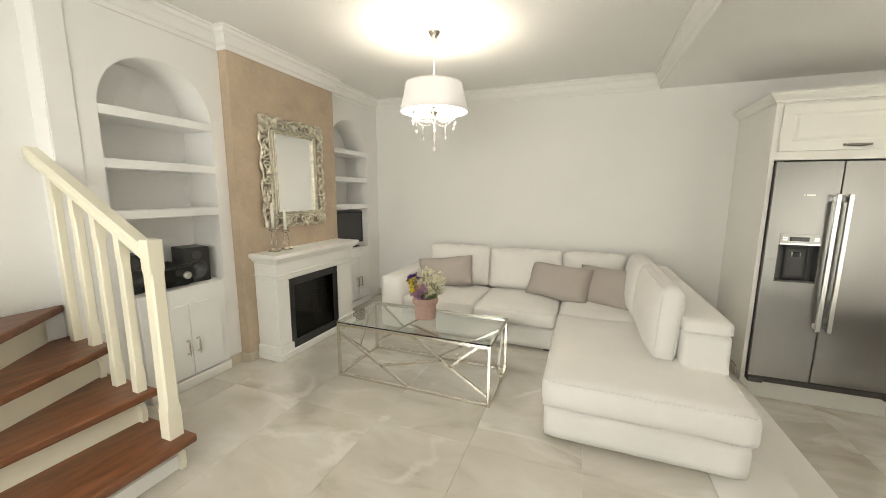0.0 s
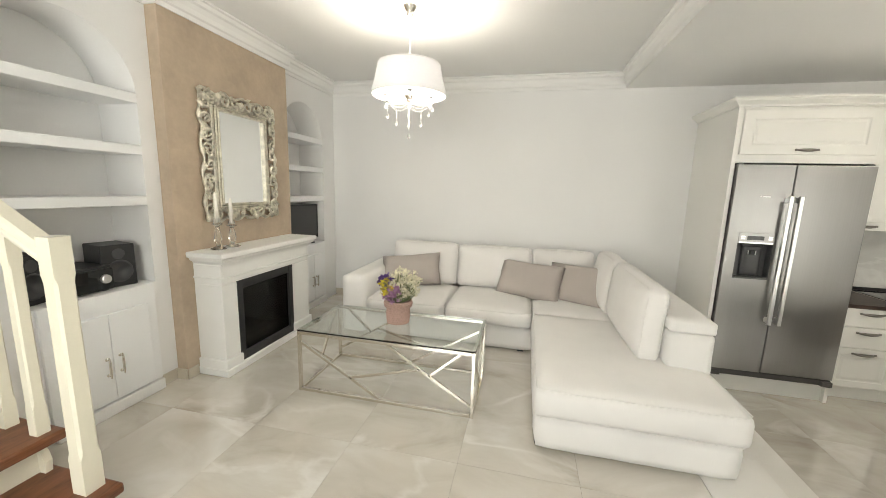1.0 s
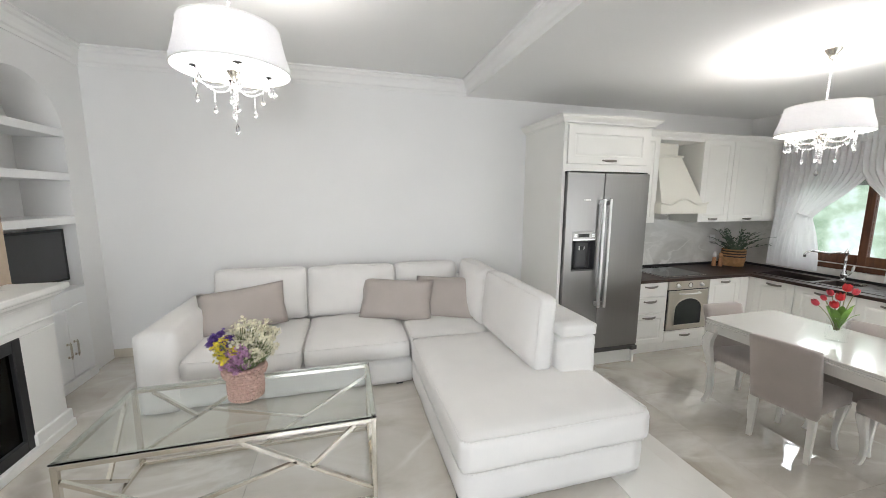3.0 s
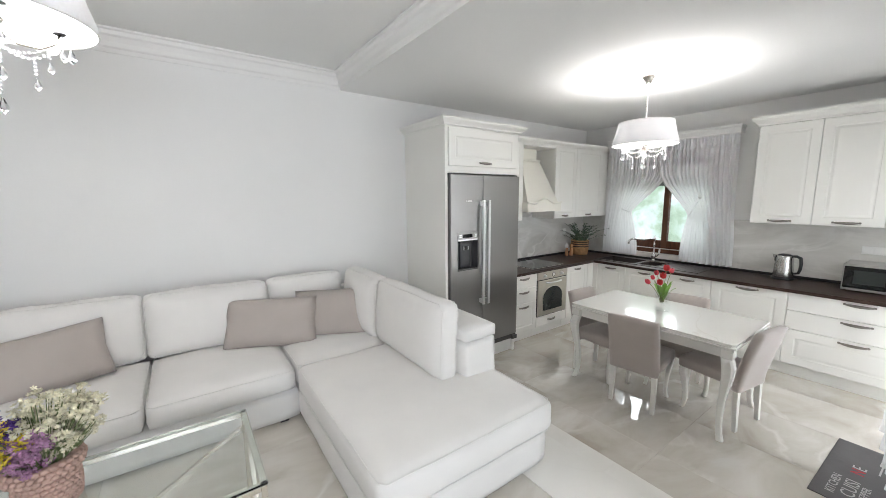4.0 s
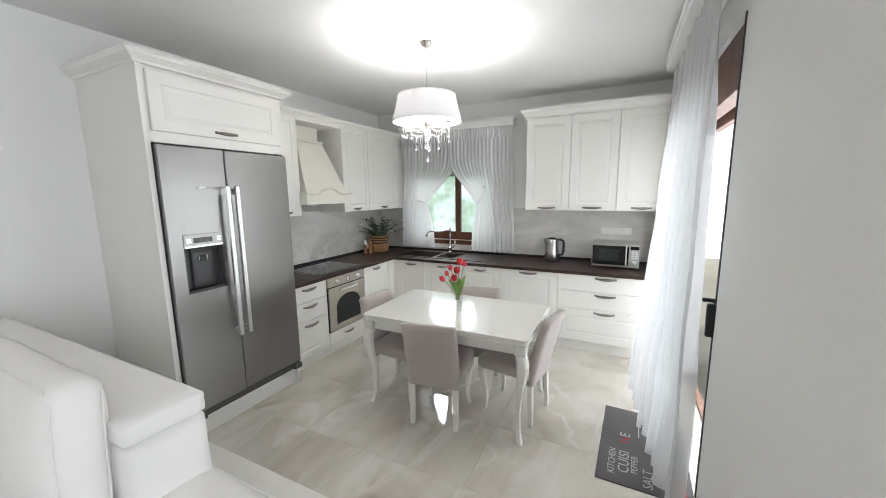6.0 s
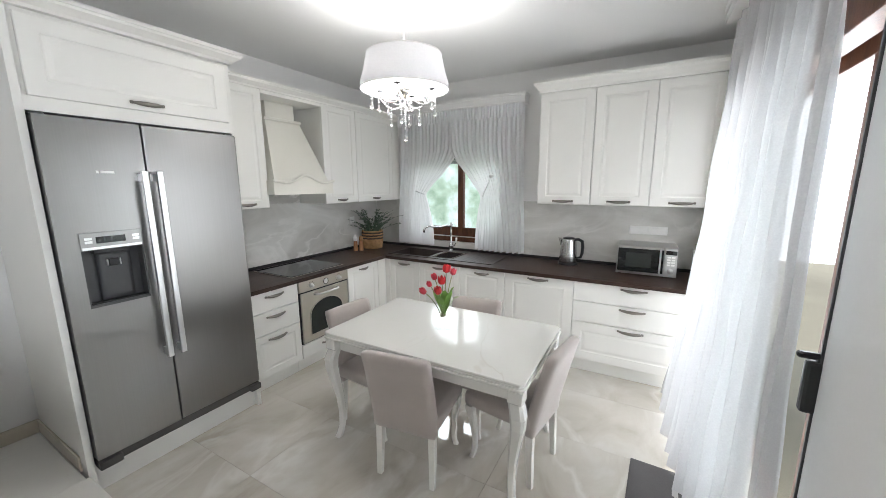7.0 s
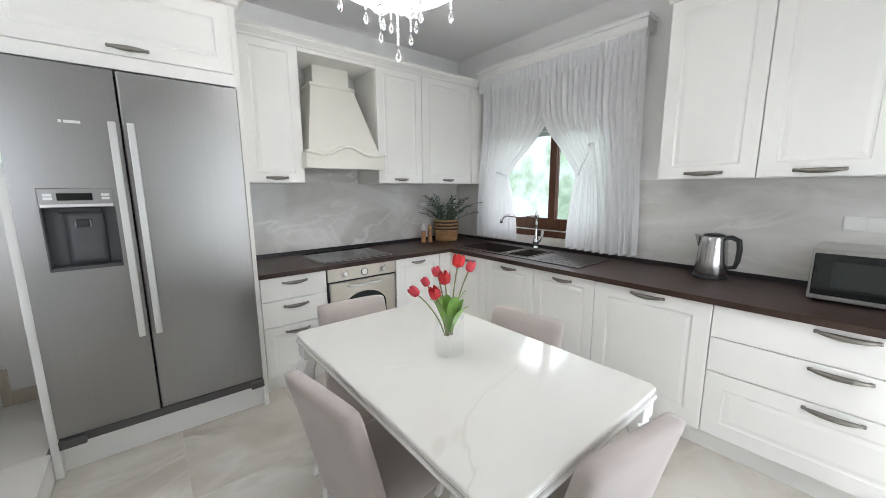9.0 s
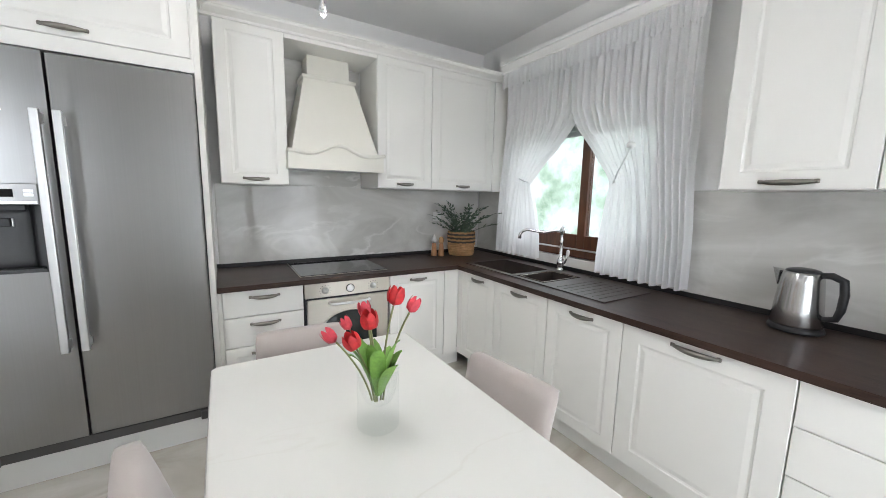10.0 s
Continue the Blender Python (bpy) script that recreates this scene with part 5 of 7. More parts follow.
def cabriole(x, y, z0, z1, dx, dy, w=0.036, block=True):
    """A curved leg of square section: block, full knee, slim ankle, foot that kicks out along (dx, dy)."""
    bm = bmesh.new()
    rings = []
    for t, o, r in (KNEE if block else KNEE[4:]):
        if not block:
            t = (t - 0.19) / 0.81
        h = w * r
        c = h * (0.9 if t < 0.09 and block else 0.62)
        cx, cy, z = x + dx * o, y + dy * o, z1 + (z0 - z1) * t
        rings.append([bm.verts.new((cx + p, cy + q, z)) for p, q in ((h, -c), (h, c), (c, h), (-c, h), (-h, c), (-h, -c), (-c, -h), (c, -h))])
    for p, q in zip(rings, rings[1:]):
        for i in range(8):
            k = (i + 1) % 8
            bm.faces.new((p[i], q[i], q[k], p[k]))
    bm.faces.new(rings[0])
    bm.faces.new(rings[-1][::-1])
    return bm


for x, dx in ((TX0 + 0.045, -1), (TX1 - 0.045, 1)):
    for y, dy in ((TY0 + 0.045, -1), (TY1 - 0.045, 1)):
        lg = part("leg", cabriole(x, y, K, TZ - 0.049, dx * 1.3, dy * 1.3, 0.037), GLOSSWHITE, dt)


def chair_thing():
    """A chair at the origin: its seat towards +y, its back at y = 0."""
    c = thing("dining_chair", "taupe velvet dining chair with white legs, drawn to the table", "chair", group="chairs round the table")
    w = 0.37
    part("seat", soft(bmesh.new(), (-w / 2 - 0.01, -0.02, 0.335), (w / 2 + 0.01, 0.40, 0.43), 0.028, (0.003, 0.004, 0.012), (10, 10, 4), 0.002), VELVET, c, smooth=True)
    t = bmesh.new()
    soft(t, (-w / 2, -0.033, 0.30), (w / 2, 0.027, 0.772), 0.015, (0.002, 0.006, 0.003), (10, 3, 12), 0.002)
    for v in t.verts:
        k = max(0, v.co.z - 0.36)
        v.co.y -= 0.20 * k + 0.10 * k * k
    part("backrest", t, VELVET, c, smooth=True)
    for s in (-1, 1):
        b = tube(bmesh.new(), [(s * (w / 2 - 0.03), 0.0, 0.34), (s * (w / 2 - 0.028), -0.004, 0.2), (s * (w / 2 - 0.026), -0.014, 0.0)], [0.026, 0.024, 0.019], 4, square=True)
        part("leg", b, GLOSSWHITE, c)
        f = cabriole(s * (w / 2 - 0.027), 0.355, 0.0, 0.34, s * 0.5, 0.95, 0.029, False)
        part("leg", f, GLOSSWHITE, c)
    return c


chair = chair_thing()
chair.matrix_basis = pose(2.335, 2.465, K, 0, 0, -82)
copy_thing(chair, pose(2.765, 1.845, K, 0, 0, -9))
copy_thing(chair, pose(2.70, 3.11, K, 0, 0, 176))
copy_thing(chair, pose(3.16, 2.455, K, 0, 0, 97))

# ---------------------------------------------------------------- chandeliers


def pear_drop(bm, c, s=1.0):
    lathe(bm, [(0.0, 0.0), (0.004 * s, 0.004 * s), (0.011 * s, 0.016 * s), (0.008 * s, 0.028 * s), (0.002 * s, 0.044 * s), (0.0, 0.046 * s)], (c[0], c[1], c[2] - 0.046 * s), 6)


def beads(bm, pts, r=0.0055):
    for p in pts:
        lathe(bm, [(0.0, -r), (r * 0.8, -r * 0.6), (r, 0.0), (r * 0.8, r * 0.6), (0.0, r)], p, 6)


def chandelier(x, y, ceiling, top, bottom, label):
    ch = thing("chandelier", label, "chandelier", pose(x, y, 0))
    part("canopy", lathe(bmesh.new(), [(0.0, 0.0), (0.045, 0.0), (0.05, -0.008), (0.047, -0.02), (0.03, -0.045), (0.022, -0.062), (0.024, -0.068), (0.012, -0.075), (0.0, -0.078)][::-1], (0, 0, ceiling), 20), CHROME, ch, "polished nickel ceiling cup", smooth=True)
    t = bmesh.new()
    z = ceiling - 0.078
    beads(t, [(0, 0, z - 0.013 * i) for i in range(int((z - top) / 0.013) + 1)], 0.0078)
    part("crystal_stem", t, CRYSTAL, ch, smooth=True)
    part("stem", tube(bmesh.new(), [(0, 0, ceiling - 0.07), (0, 0, top), (0, 0, top - 0.01), (0, 0, bottom - 0.02)], [0.0014, 0.0014, 0.004, 0.004], 6), CHROME, ch)
    R0, R1 = 0.247, 0.208
    n = 144
    s = bmesh.new()
    wob = lambda a, zz: 1 + 0.004 * math.sin(a * 72) + 0.0015 * math.sin(a * 5)
    lathe_open(s, [(R0, bottom), (R0 * 0.985 + R1 * 0.015, bottom + 0.03), (R0 * 0.5 + R1 * 0.5, (top + bottom) / 2), (R1, top)], n, wob)
    shade = part("shade", s, SHADE, ch, "pleated white organza drum shade", smooth=True)
    for r, zz in ((R0, bottom), (R1, top)):
        part("shade_ring", tube(bmesh.new(), [(r * math.cos(a), r * math.sin(a), zz) for a in [2 * math.pi * i / 48 for i in range(48)]], 0.0035, 6, closed=True), WHITEPLASTIC, shade, smooth=True)
    part("diffuser", lathe(bmesh.new(), [(0.0, bottom + 0.006), (R0 - 0.006, bottom + 0.006), (R0 - 0.006, bottom + 0.010), (0.0, bottom + 0.010)], (0, 0, 0), 48), DIFFUSER, ch, "glowing white diffuser disc under the shade")
    part("hub", lathe(bmesh.new(), [(0.0, -0.05), (0.008, -0.048), (0.014, -0.04), (0.012, -0.034), (0.022, -0.018), (0.032, 0.0), (0.034, 0.006), (0.0, 0.006)], (0, 0, bottom), 16), CHROME, ch, smooth=True)
    for i in range(4):
        a = math.radians(20 + 90 * i)
        d = Vector((math.cos(a), math.sin(a), 0))
        pts = [d * r + Vector((0, 0, bottom + h)) for r, h in ((0.02, -0.035), (0.05, -0.06), (0.10, -0.062), (0.14, -0.035), (0.155, 0.006))]
        arm = part("arm", tube(bmesh.new(), pts, 0.004, 6), CHROME, ch, smooth=True)
        part("arm_cap", lathe(bmesh.new(), [(0.0, 0.0), (0.022, 0.0), (0.018, 0.004), (0.0, 0.005)], (pts[-1].x, pts[-1].y, bottom - 0.001), 12), DARK, arm)
    for i in range(8):
        a = math.radians(20 + 45 * i)
        r = 0.155 if i % 2 == 0 else 0.205
        p = Vector((r * math.cos(a), r * math.sin(a), bottom - 0.01))
        k = 3 + (i * 5) % 4
        t = bmesh.new()
        beads(t, [(p.x, p.y, p.z - 0.012 * j) for j in range(k)])
        pear_drop(t, (p.x, p.y, p.z - 0.012 * k), 1.0)
        part("crystal_drop", t, CRYSTAL, ch)
        b = math.radians(20 + 45 * (i + 1))
        r2 = 0.205 if i % 2 == 0 else 0.155
        q = Vector((r2 * math.cos(b), r2 * math.sin(b), bottom - 0.01))
        t = bmesh.new()
        sw = [p.lerp(q, u / 12) - Vector((0, 0, 0.035 * 4 * (u / 12) * (1 - u / 12))) for u in range(13)]
        beads(t, sw, 0.005)
        tagged(part("bead_garland", t, CRYSTAL, ch), kind="stuff")
    for i in range(4):
        a = math.radians(20 + 90 * i)
        p = Vector((0.155 * math.cos(a), 0.155 * math.sin(a), bottom - 0.02))
        q = Vector((0.01 * math.cos(a), 0.01 * math.sin(a), bottom - 0.07))
        t = bmesh.new()
        beads(t, [p.lerp(q, u / 12) - Vector((0, 0, 0.05 * 4 * (u / 12) * (1 - u / 12))) for u in range(13)], 0.0055)
        m = p.lerp(q, 0.5) - Vector((0, 0, 0.05))
        beads(t, [m - Vector((0, 0, 0.012 * j)) for j in range(1, 5)], 0.005)
        pear_drop(t, m - Vector((0, 0, 0.06)), 0.95)
        tagged(part("bead_garland", t, CRYSTAL, ch), kind="stuff")
    t = bmesh.new()
    beads(t, [(0, 0, bottom - 0.055 - 0.0125 * j) for j in range(14)], 0.006)
    pear_drop(t, (0, 0, bottom - 0.232), 1.15)
    part("crystal_drop", t, CRYSTAL, ch)
    return ch


def lathe_open(bm, profile, segs, wobble):
    rings = []
    for r, z in profile:
        rings.append([bm.verts.new((r * wobble(a, z) * math.cos(a), r * wobble(a, z) * math.sin(a), z)) for a in [2 * math.pi * i / segs for i in range(segs)]])
    for p, q in zip(rings, rings[1:]):
        for i in range(segs):
            j = (i + 1) % segs
            bm.faces.new((p[i], p[j], q[j], q[i]))
    return bm


chandelier(*LAMP1, CEIL, 2.155, 1.965, "lit chandelier with a pleated white drum shade and hanging crystals")
chandelier(*LAMP2, KCEIL, 2.010, 1.828, "lit chandelier with a white drum shade above the dining table")

# ---------------------------------------------------------------- mirror over the fireplace
mir = thing("wall_mirror", "mirror in a carved champagne-silver baroque frame on the chimney breast", "mirror", pose(BRX, 2.905, 1.530, 0, 0, 90))
MW, MH = 0.765, 0.925            # overall
GW, GH = 0.442, 0.65             # glass
part("glass", boxes(((-GW / 2 - 0.01, -0.026, -GH / 2 - 0.01), (GW / 2 + 0.01, -0.02, GH / 2 + 0.01))), MIRROR, mir)
fb = bmesh.new()
for o, w, y0, y1 in ((0.0, 0.016, -0.046, -0.006), (0.018, 0.014, -0.038, -0.004), (0.034, 0.028, -0.03, 0.0)):
    a, b = GW / 2 + o, GH / 2 + o
    for p, q in (((-a - w, -b - w), (a + w, -b)), ((-a - w, b), (a + w, b + w)), ((-a - w, -b), (-a, b)), ((a, -b), (a + w, b))):
        box(fb, (p[0], y0, p[1]), (q[0], y1, q[1]), 0.004)
part("inner_frame", fb, GILT, mir, smooth=False)
t = bmesh.new()
rnd = random.Random(7)


def scroll(bm, cx, cz, r, turn, start, thick, hand=1):
    pts, rad = [], []
    n = 20
    for i in range(n + 1):
        u = i / n
        a = start + hand * turn * u
        k = r * (1 - 0.82 * u)
        pts.append((cx + k * math.cos(a), -0.03 - 0.016 * u, cz + k * math.sin(a)))
        rad.append(thick * (0.75 + 0.5 * math.sin(math.pi * min(1, u * 1.2))) * (1 - 0.35 * u))
    tube(bm, pts, rad, 8)
    lathe(bm, [(0.0, -0.008), (0.006, -0.006), (0.008, 0.0), (0.006, 0.006), (0.0, 0.008)], (pts[-1][0], pts[-1][1] - 0.004, pts[-1][2]), 8)


def leaf(bm, x, z, ang, length, width):
    n = 8
    d = Vector((math.cos(ang), 0, math.sin(ang)))
    s = Vector((-math.sin(ang), 0, math.cos(ang)))
    rows = []
    for i in range(n + 1):
        u = i / n
        w = width * math.sin(math.pi * min(1, 0.12 + 0.88 * u)) ** 0.8 * (1 + 0.25 * math.sin(u * 14))
        c = Vector((x, -0.022 - 0.028 * math.sin(math.pi * u * 0.85), z)) + d * length * u + s * 0.02 * math.sin(u * 3)
        rows.append([bm.verts.new(c - s * w + Vector((0, 0.014, 0))), bm.verts.new(c + Vector((0, -0.005, 0))), bm.verts.new(c + s * w + Vector((0, 0.014, 0)))])
    for p, q in zip(rows, rows[1:]):
        bm.faces.new((p[0], p[1], q[1], q[0]))
        bm.faces.new((p[1], p[2], q[2], q[1]))


MA, MB = MW / 2 - 0.055, MH / 2 - 0.055
for side_, length_ in (("h", MW), ("v", MH)):
    for sgn in (-1, 1):
        n = 6 if side_ == "h" else 8
        for i in range(n):
            u = (i + 0.5) / n * 2 - 1
            along = u * (length_ / 2 - 0.05)
            off = sgn * (MB if side_ == "h" else MA) + rnd.uniform(-0.006, 0.006)
            cx, cz = (along, off) if side_ == "h" else (off, along)
            hand = 1 if (i + (sgn > 0)) % 2 else -1
            base = {("h", 1): math.pi / 2, ("h", -1): -math.pi / 2, ("v", 1): 0.0, ("v", -1): math.pi}[(side_, sgn)]
            scroll(t, cx, cz, rnd.uniform(0.036, 0.05), rnd.uniform(7.0, 9.0), base + rnd.uniform(-0.9, 0.9), rnd.uniform(0.0095, 0.0135), hand)
            ang = (0.0 if side_ == "h" else math.pi / 2) + (math.pi if hand < 0 else 0) + rnd.uniform(-0.5, 0.5)
            leaf(t, cx + 0.01 * hand, cz - 0.008, ang, rnd.uniform(0.07, 0.11), rnd.uniform(0.018, 0.028))
            leaf(t, cx - 0.012 * hand, cz + 0.012, ang + 2.2 * hand, rnd.uniform(0.04, 0.06), rnd.uniform(0.012, 0.018))
        steps_ = 26
        pts = []
        for i in range(steps_ + 1):
            u = i / steps_ * 2 - 1
            along = u * (length_ / 2 - 0.012)
            off = sgn * ((MH if side_ == "h" else MW) / 2 - 0.020 + 0.013 * math.sin(u * 14 + sgn))
            pts.append((along, -0.022, off) if side_ == "h" else (off, -0.022, along))
        tube(t, pts, [0.013 + 0.005 * math.sin(i * 1.9) for i in range(steps_ + 1)], 8)
for sx in (-1, 1):
    for sz in (-1, 1):
        a = math.atan2(sz, sx)
        leaf(t, sx * (MA - 0.05), sz * (MB - 0.05), a, 0.13, 0.034)
        leaf(t, sx * (MA - 0.03), sz * (MB - 0.06), a + 0.6, 0.09, 0.022)
        leaf(t, sx * (MA - 0.06), sz * (MB - 0.03), a - 0.6, 0.09, 0.022)
part("carved_frame", t, GILT, mir, "carved and pierced scrollwork in champagne silver", smooth=True)
part("backing", boxes(((-GW / 2 - 0.05, -0.012, -GH / 2 - 0.05), (GW / 2 + 0.05, 0.0, GH / 2 + 0.05))), GILT, mir)

# ---------------------------------------------------------------- on the mantel: candlesticks
for y, z, sc_ in ((2.545, 0.888, 1.0), (2.675, 0.888, 0.88)):
    cs = thing("candlestick", "clear cut-glass candlestick with a white taper candle" if sc_ == 1.0 else "shorter clear glass candlestick with a white candle", "candlestick", pose(-2.235, y, z), group="candlesticks on the mantel")
    k = sc_
    st = part("stick", lathe(bmesh.new(), [(0.0, 0.0), (0.05, 0.0), (0.052, 0.004), (0.035, 0.012), (0.016, 0.022), (0.013, 0.032), (0.02, 0.045), (0.026, 0.065), (0.022, 0.10), (0.014, 0.15 * k), (0.012, 0.16 * k), (0.02, 0.168 * k), (0.034, 0.176 * k), (0.036, 0.18 * k), (0.022, 0.184 * k), (0.02, 0.215 * k), (0.013, 0.216 * k), (0.0, 0.19 * k)], (0, 0, 0), 8), GLASS, cs)
    part("candle", lathe(bmesh.new(), [(0.0, 0.188 * k), (0.0125, 0.19 * k), (0.0122, 0.34 * k), (0.010, 0.385 * k), (0.006, 0.40 * k), (0.0, 0.403 * k)], (0, 0, 0), 14), WAX, cs, "white taper candle", smooth=True)

# ---------------------------------------------------------------- hi-fi and television in the niches
amp = thing("amplifier", "black mini hi-fi with a silver volume knob in the niche", "hi-fi", pose(-2.585, 1.885, 0.7155))
part("case", boxes(((-0.13, -0.125, 0.008), (0.13, 0.125, 0.135)), ((-0.125, -0.12, 0.135), (0.125, 0.12, 0.148)), bevel=0.004), BLACK, amp)
part("front_panel", boxes(((0.13, -0.12, 0.012), (0.136, 0.12, 0.13)), bevel=0.002), BLACKGLASS, amp)
part("volume_knob", lathe(bmesh.new(), [(0.0, 0.0), (0.026, 0.0), (0.025, 0.016), (0.021, 0.02), (0.0, 0.02)], (0, 0, 0), 20), SATIN, amp)
bpy.data.objects["volume_knob"].matrix_basis = pose(0.136, 0.075, 0.075, 0, 90)
for x in (-0.1, 0.1):
    for y in (-0.09, 0.09):
        part("foot", boxes(((x - 0.012, y - 0.012, 0), (x + 0.012, y + 0.012, 0.008))), BLACK, amp)


def speaker(x, y, rz):
    s = thing("speaker", "black box loudspeaker standing in the niche", "loudspeaker", pose(x, y, 0.7155, 0, 0, rz), group="loudspeakers")
    part("cabinet", boxes(((-0.10, -0.085, 0.0), (0.10, 0.085, 0.255)), bevel=0.004), BLACK, s)
    t2 = lathe(bmesh.new(), [(0.0, -0.012), (0.03, -0.012), (0.058, 0.0), (0.066, 0.003), (0.068, 0.0)], (0, 0, 0), 24)
    w = part("woofer", t2, DARK, s, smooth=True)
    w.matrix_basis = pose(0.101, 0, 0.095, 0, 90)
    t2 = lathe(bmesh.new(), [(0.0, 0.004), (0.012, 0.002), (0.024, 0.0), (0.03, 0.003), (0.032, 0.0)], (0, 0, 0), 18)
    w = part("tweeter", t2, DARK, s, smooth=True)
    w.matrix_basis = pose(0.101, 0, 0.20, 0, 90)
    return s


speaker(-2.585, 2.09, -12)
speaker(-2.60, 1.655, 14)
tv = thing("television", "small black flat television standing in the arched niche", "television", pose(-2.565, 3.985, 0.7105, 0, 0, -14))
part("casing", boxes(((-0.03, -0.26, 0.045), (0.0, 0.26, 0.43)), ((0.0, -0.26, 0.045), (0.006, 0.26, 0.062)), ((0.0, -0.26, 0.413), (0.006, 0.26, 0.43)), ((0.0, -0.26, 0.062), (0.006, -0.245, 0.413)), ((0.0, 0.245, 0.062), (0.006, 0.26, 0.413))), BLACK, tv)
part("screen", boxes(((0.0, -0.245, 0.062), (0.003, 0.245, 0.413))), DARK, tv)
part("stand", boxes(((-0.08, -0.13, 0.0), (0.09, 0.13, 0.012)), ((-0.03, -0.03, 0.012), (-0.01, 0.03, 0.06)), bevel=0.003), BLACK, tv)

# ---------------------------------------------------------------- flowers on the coffee table
pl = thing("flower_pot", "pink crocheted pot of dried flowers on the coffee table", "flower pot", pose(-0.95, 2.725, 0.4275))
pk = bmesh.new()
for k in range(11):
    z = 0.008 + k * 0.0145
    r = (0.071 + 0.004 * math.sin(k / 7 * math.pi)) if k < 8 else (0.089, 0.093, 0.088)[k - 8]
    n = 28
    for i in range(n):
        a = 2 * math.pi * (i + 0.5 * (k % 2)) / n
        c = Vector((r * math.cos(a), r * math.sin(a), z))
        m = Matrix.Translation(c) @ Matrix.Rotation(a, 4, "Z") @ Matrix.Rotation(0.25 if k % 2 else -0.25, 4, "X")
        s = bmesh.new()
        bmesh.ops.create_icosphere(s, subdivisions=1, radius=1.0)
        for v in s.verts:
            v.co = Vector((v.co.x * 0.010, v.co.y * 0.0125, v.co.z * 0.0098))
        merge(pk, s, m)
PINK = plain("pink_yarn", (0.50, 0.33, 0.275), 0.9, vary=0.14, scale=60, fine=400)
lathe(pk, [(0.0, 0.001), (0.070, 0.001), (0.074, 0.06), (0.071, 0.112), (0.086, 0.118), (0.090, 0.14), (0.086, 0.158), (0.06, 0.156), (0.05, 0.12), (0.0, 0.12)], (0, 0, 0), 28)
part("crochet_pot", pk, PINK, pl, "chunky pink crocheted cover", smooth=True)
rnd = random.Random(11)
STEMG = plain("dry_stem", (0.16, 0.20, 0.08), 0.8, vary=0.2)


def floret(bm, c, r, petals=5):
    tilt = Vector((rnd.uniform(-1, 1), rnd.uniform(-1, 1), rnd.uniform(0.2, 1.2))).normalized()
    q = tilt.to_track_quat("Z", "Y").to_matrix()
    for i in range(petals):
        a = 2 * math.pi * i / petals
        p = [Vector((0, 0, 0)), Vector((r * 0.7 * math.cos(a - 0.5), r * 0.7 * math.sin(a - 0.5), r * 0.35)), Vector((r * math.cos(a), r * math.sin(a), r * 0.5)), Vector((r * 0.7 * math.cos(a + 0.5), r * 0.7 * math.sin(a + 0.5), r * 0.35))]
        bm.faces.new([bm.verts.new(c + q @ v) for v in p])


groups = [("purple_statice", (0.10, 0.045, 0.24), (-0.088, -0.015, 0.29), 0.05, 170), ("yellow_statice", (0.72, 0.58, 0.06), (-0.055, -0.05, 0.25), 0.06, 270), ("lilac_statice", (0.44, 0.24, 0.38), (-0.008, -0.065, 0.212), 0.062, 330), ("cream_statice", (0.72, 0.67, 0.50), (0.052, -0.005, 0.288), 0.102, 760), ("white_statice", (0.68, 0.63, 0.48), (0.065, -0.02, 0.225), 0.072, 330)]
for nm, col, c, rad, count in groups:
    t = bmesh.new()
    st_ = bmesh.new()
    for i in range(count // 13):
        d = Vector((rnd.gauss(0, 1), rnd.gauss(0, 1), rnd.gauss(0, 0.8)))
        h_ = Vector(c) + d.normalized() * rad * rnd.random() ** 0.4
        for k in range(20):
            o = Vector((rnd.gauss(0, 1), rnd.gauss(0, 1), rnd.gauss(0.3, 0.7))).normalized() * rnd.uniform(0.008, 0.023)
            floret(t, h_ + o, rnd.uniform(0.0065, 0.011))
        for k in range(2):
            q = h_ + Vector((rnd.uniform(-0.008, 0.008), rnd.uniform(-0.008, 0.008), 0))
            tube(st_, [(q.x * 0.2, q.y * 0.2, 0.12), (q.x * 0.6, q.y * 0.6, q.z * 0.6 + 0.03), tuple(q)], 0.0014, 4)
    part(nm, t, plain(nm, col, 0.8, vary=0.3, scale=40), pl)
    part("stem", st_, STEMG, pl)

# ---------------------------------------------------------------- hood, hob, oven
hd = thing("cooker_hood", "cream painted cottage-style cooker hood with a scalloped rim", "cooker hood")
HX0, HX1, HCY = 2.80, 3.425, 4.03
cv = bmesh.new()
n = 24
lo, hi, lob, hib = [], [], [], []
for i in range(n + 1):
    u = i / n
    x = HX0 + (HX1 - HX0) * u
    w = math.exp(-((u - 0.5) / 0.2) ** 2)
    zt = 1.325 + 0.045 * w + 0.01 * math.cos((u - 0.5) * 12)
    lo.append(cv.verts.new((x, HCY, 1.222)))
    hi.append(cv.verts.new((x, HCY, zt)))
    hib.append(cv.verts.new((x, HCY + 0.03, zt)))
    lob.append(cv.verts.new((x, HCY + 0.03, 1.222)))
for i in range(n):
    for a, b in ((lo, hi), (hi, hib), (hib, lob), (lob, lo)):
        cv.faces.new((a[i], a[i + 1], b[i + 1], b[i]))
cv.faces.new((lo[0], hi[0], hib[0], lob[0]))
cv.faces.new((lo[-1], lob[-1], hib[-1], hi[-1]))
box(cv, (HX0, HCY + 0.03, 1.222), (HX0 + 0.02, 4.48, 1.335))
box(cv, (HX1 - 0.02, HCY + 0.03, 1.222), (HX1, 4.48, 1.335))
part("canopy_rim", cv, HOODPAINT, hd)
mv = bmesh.new()
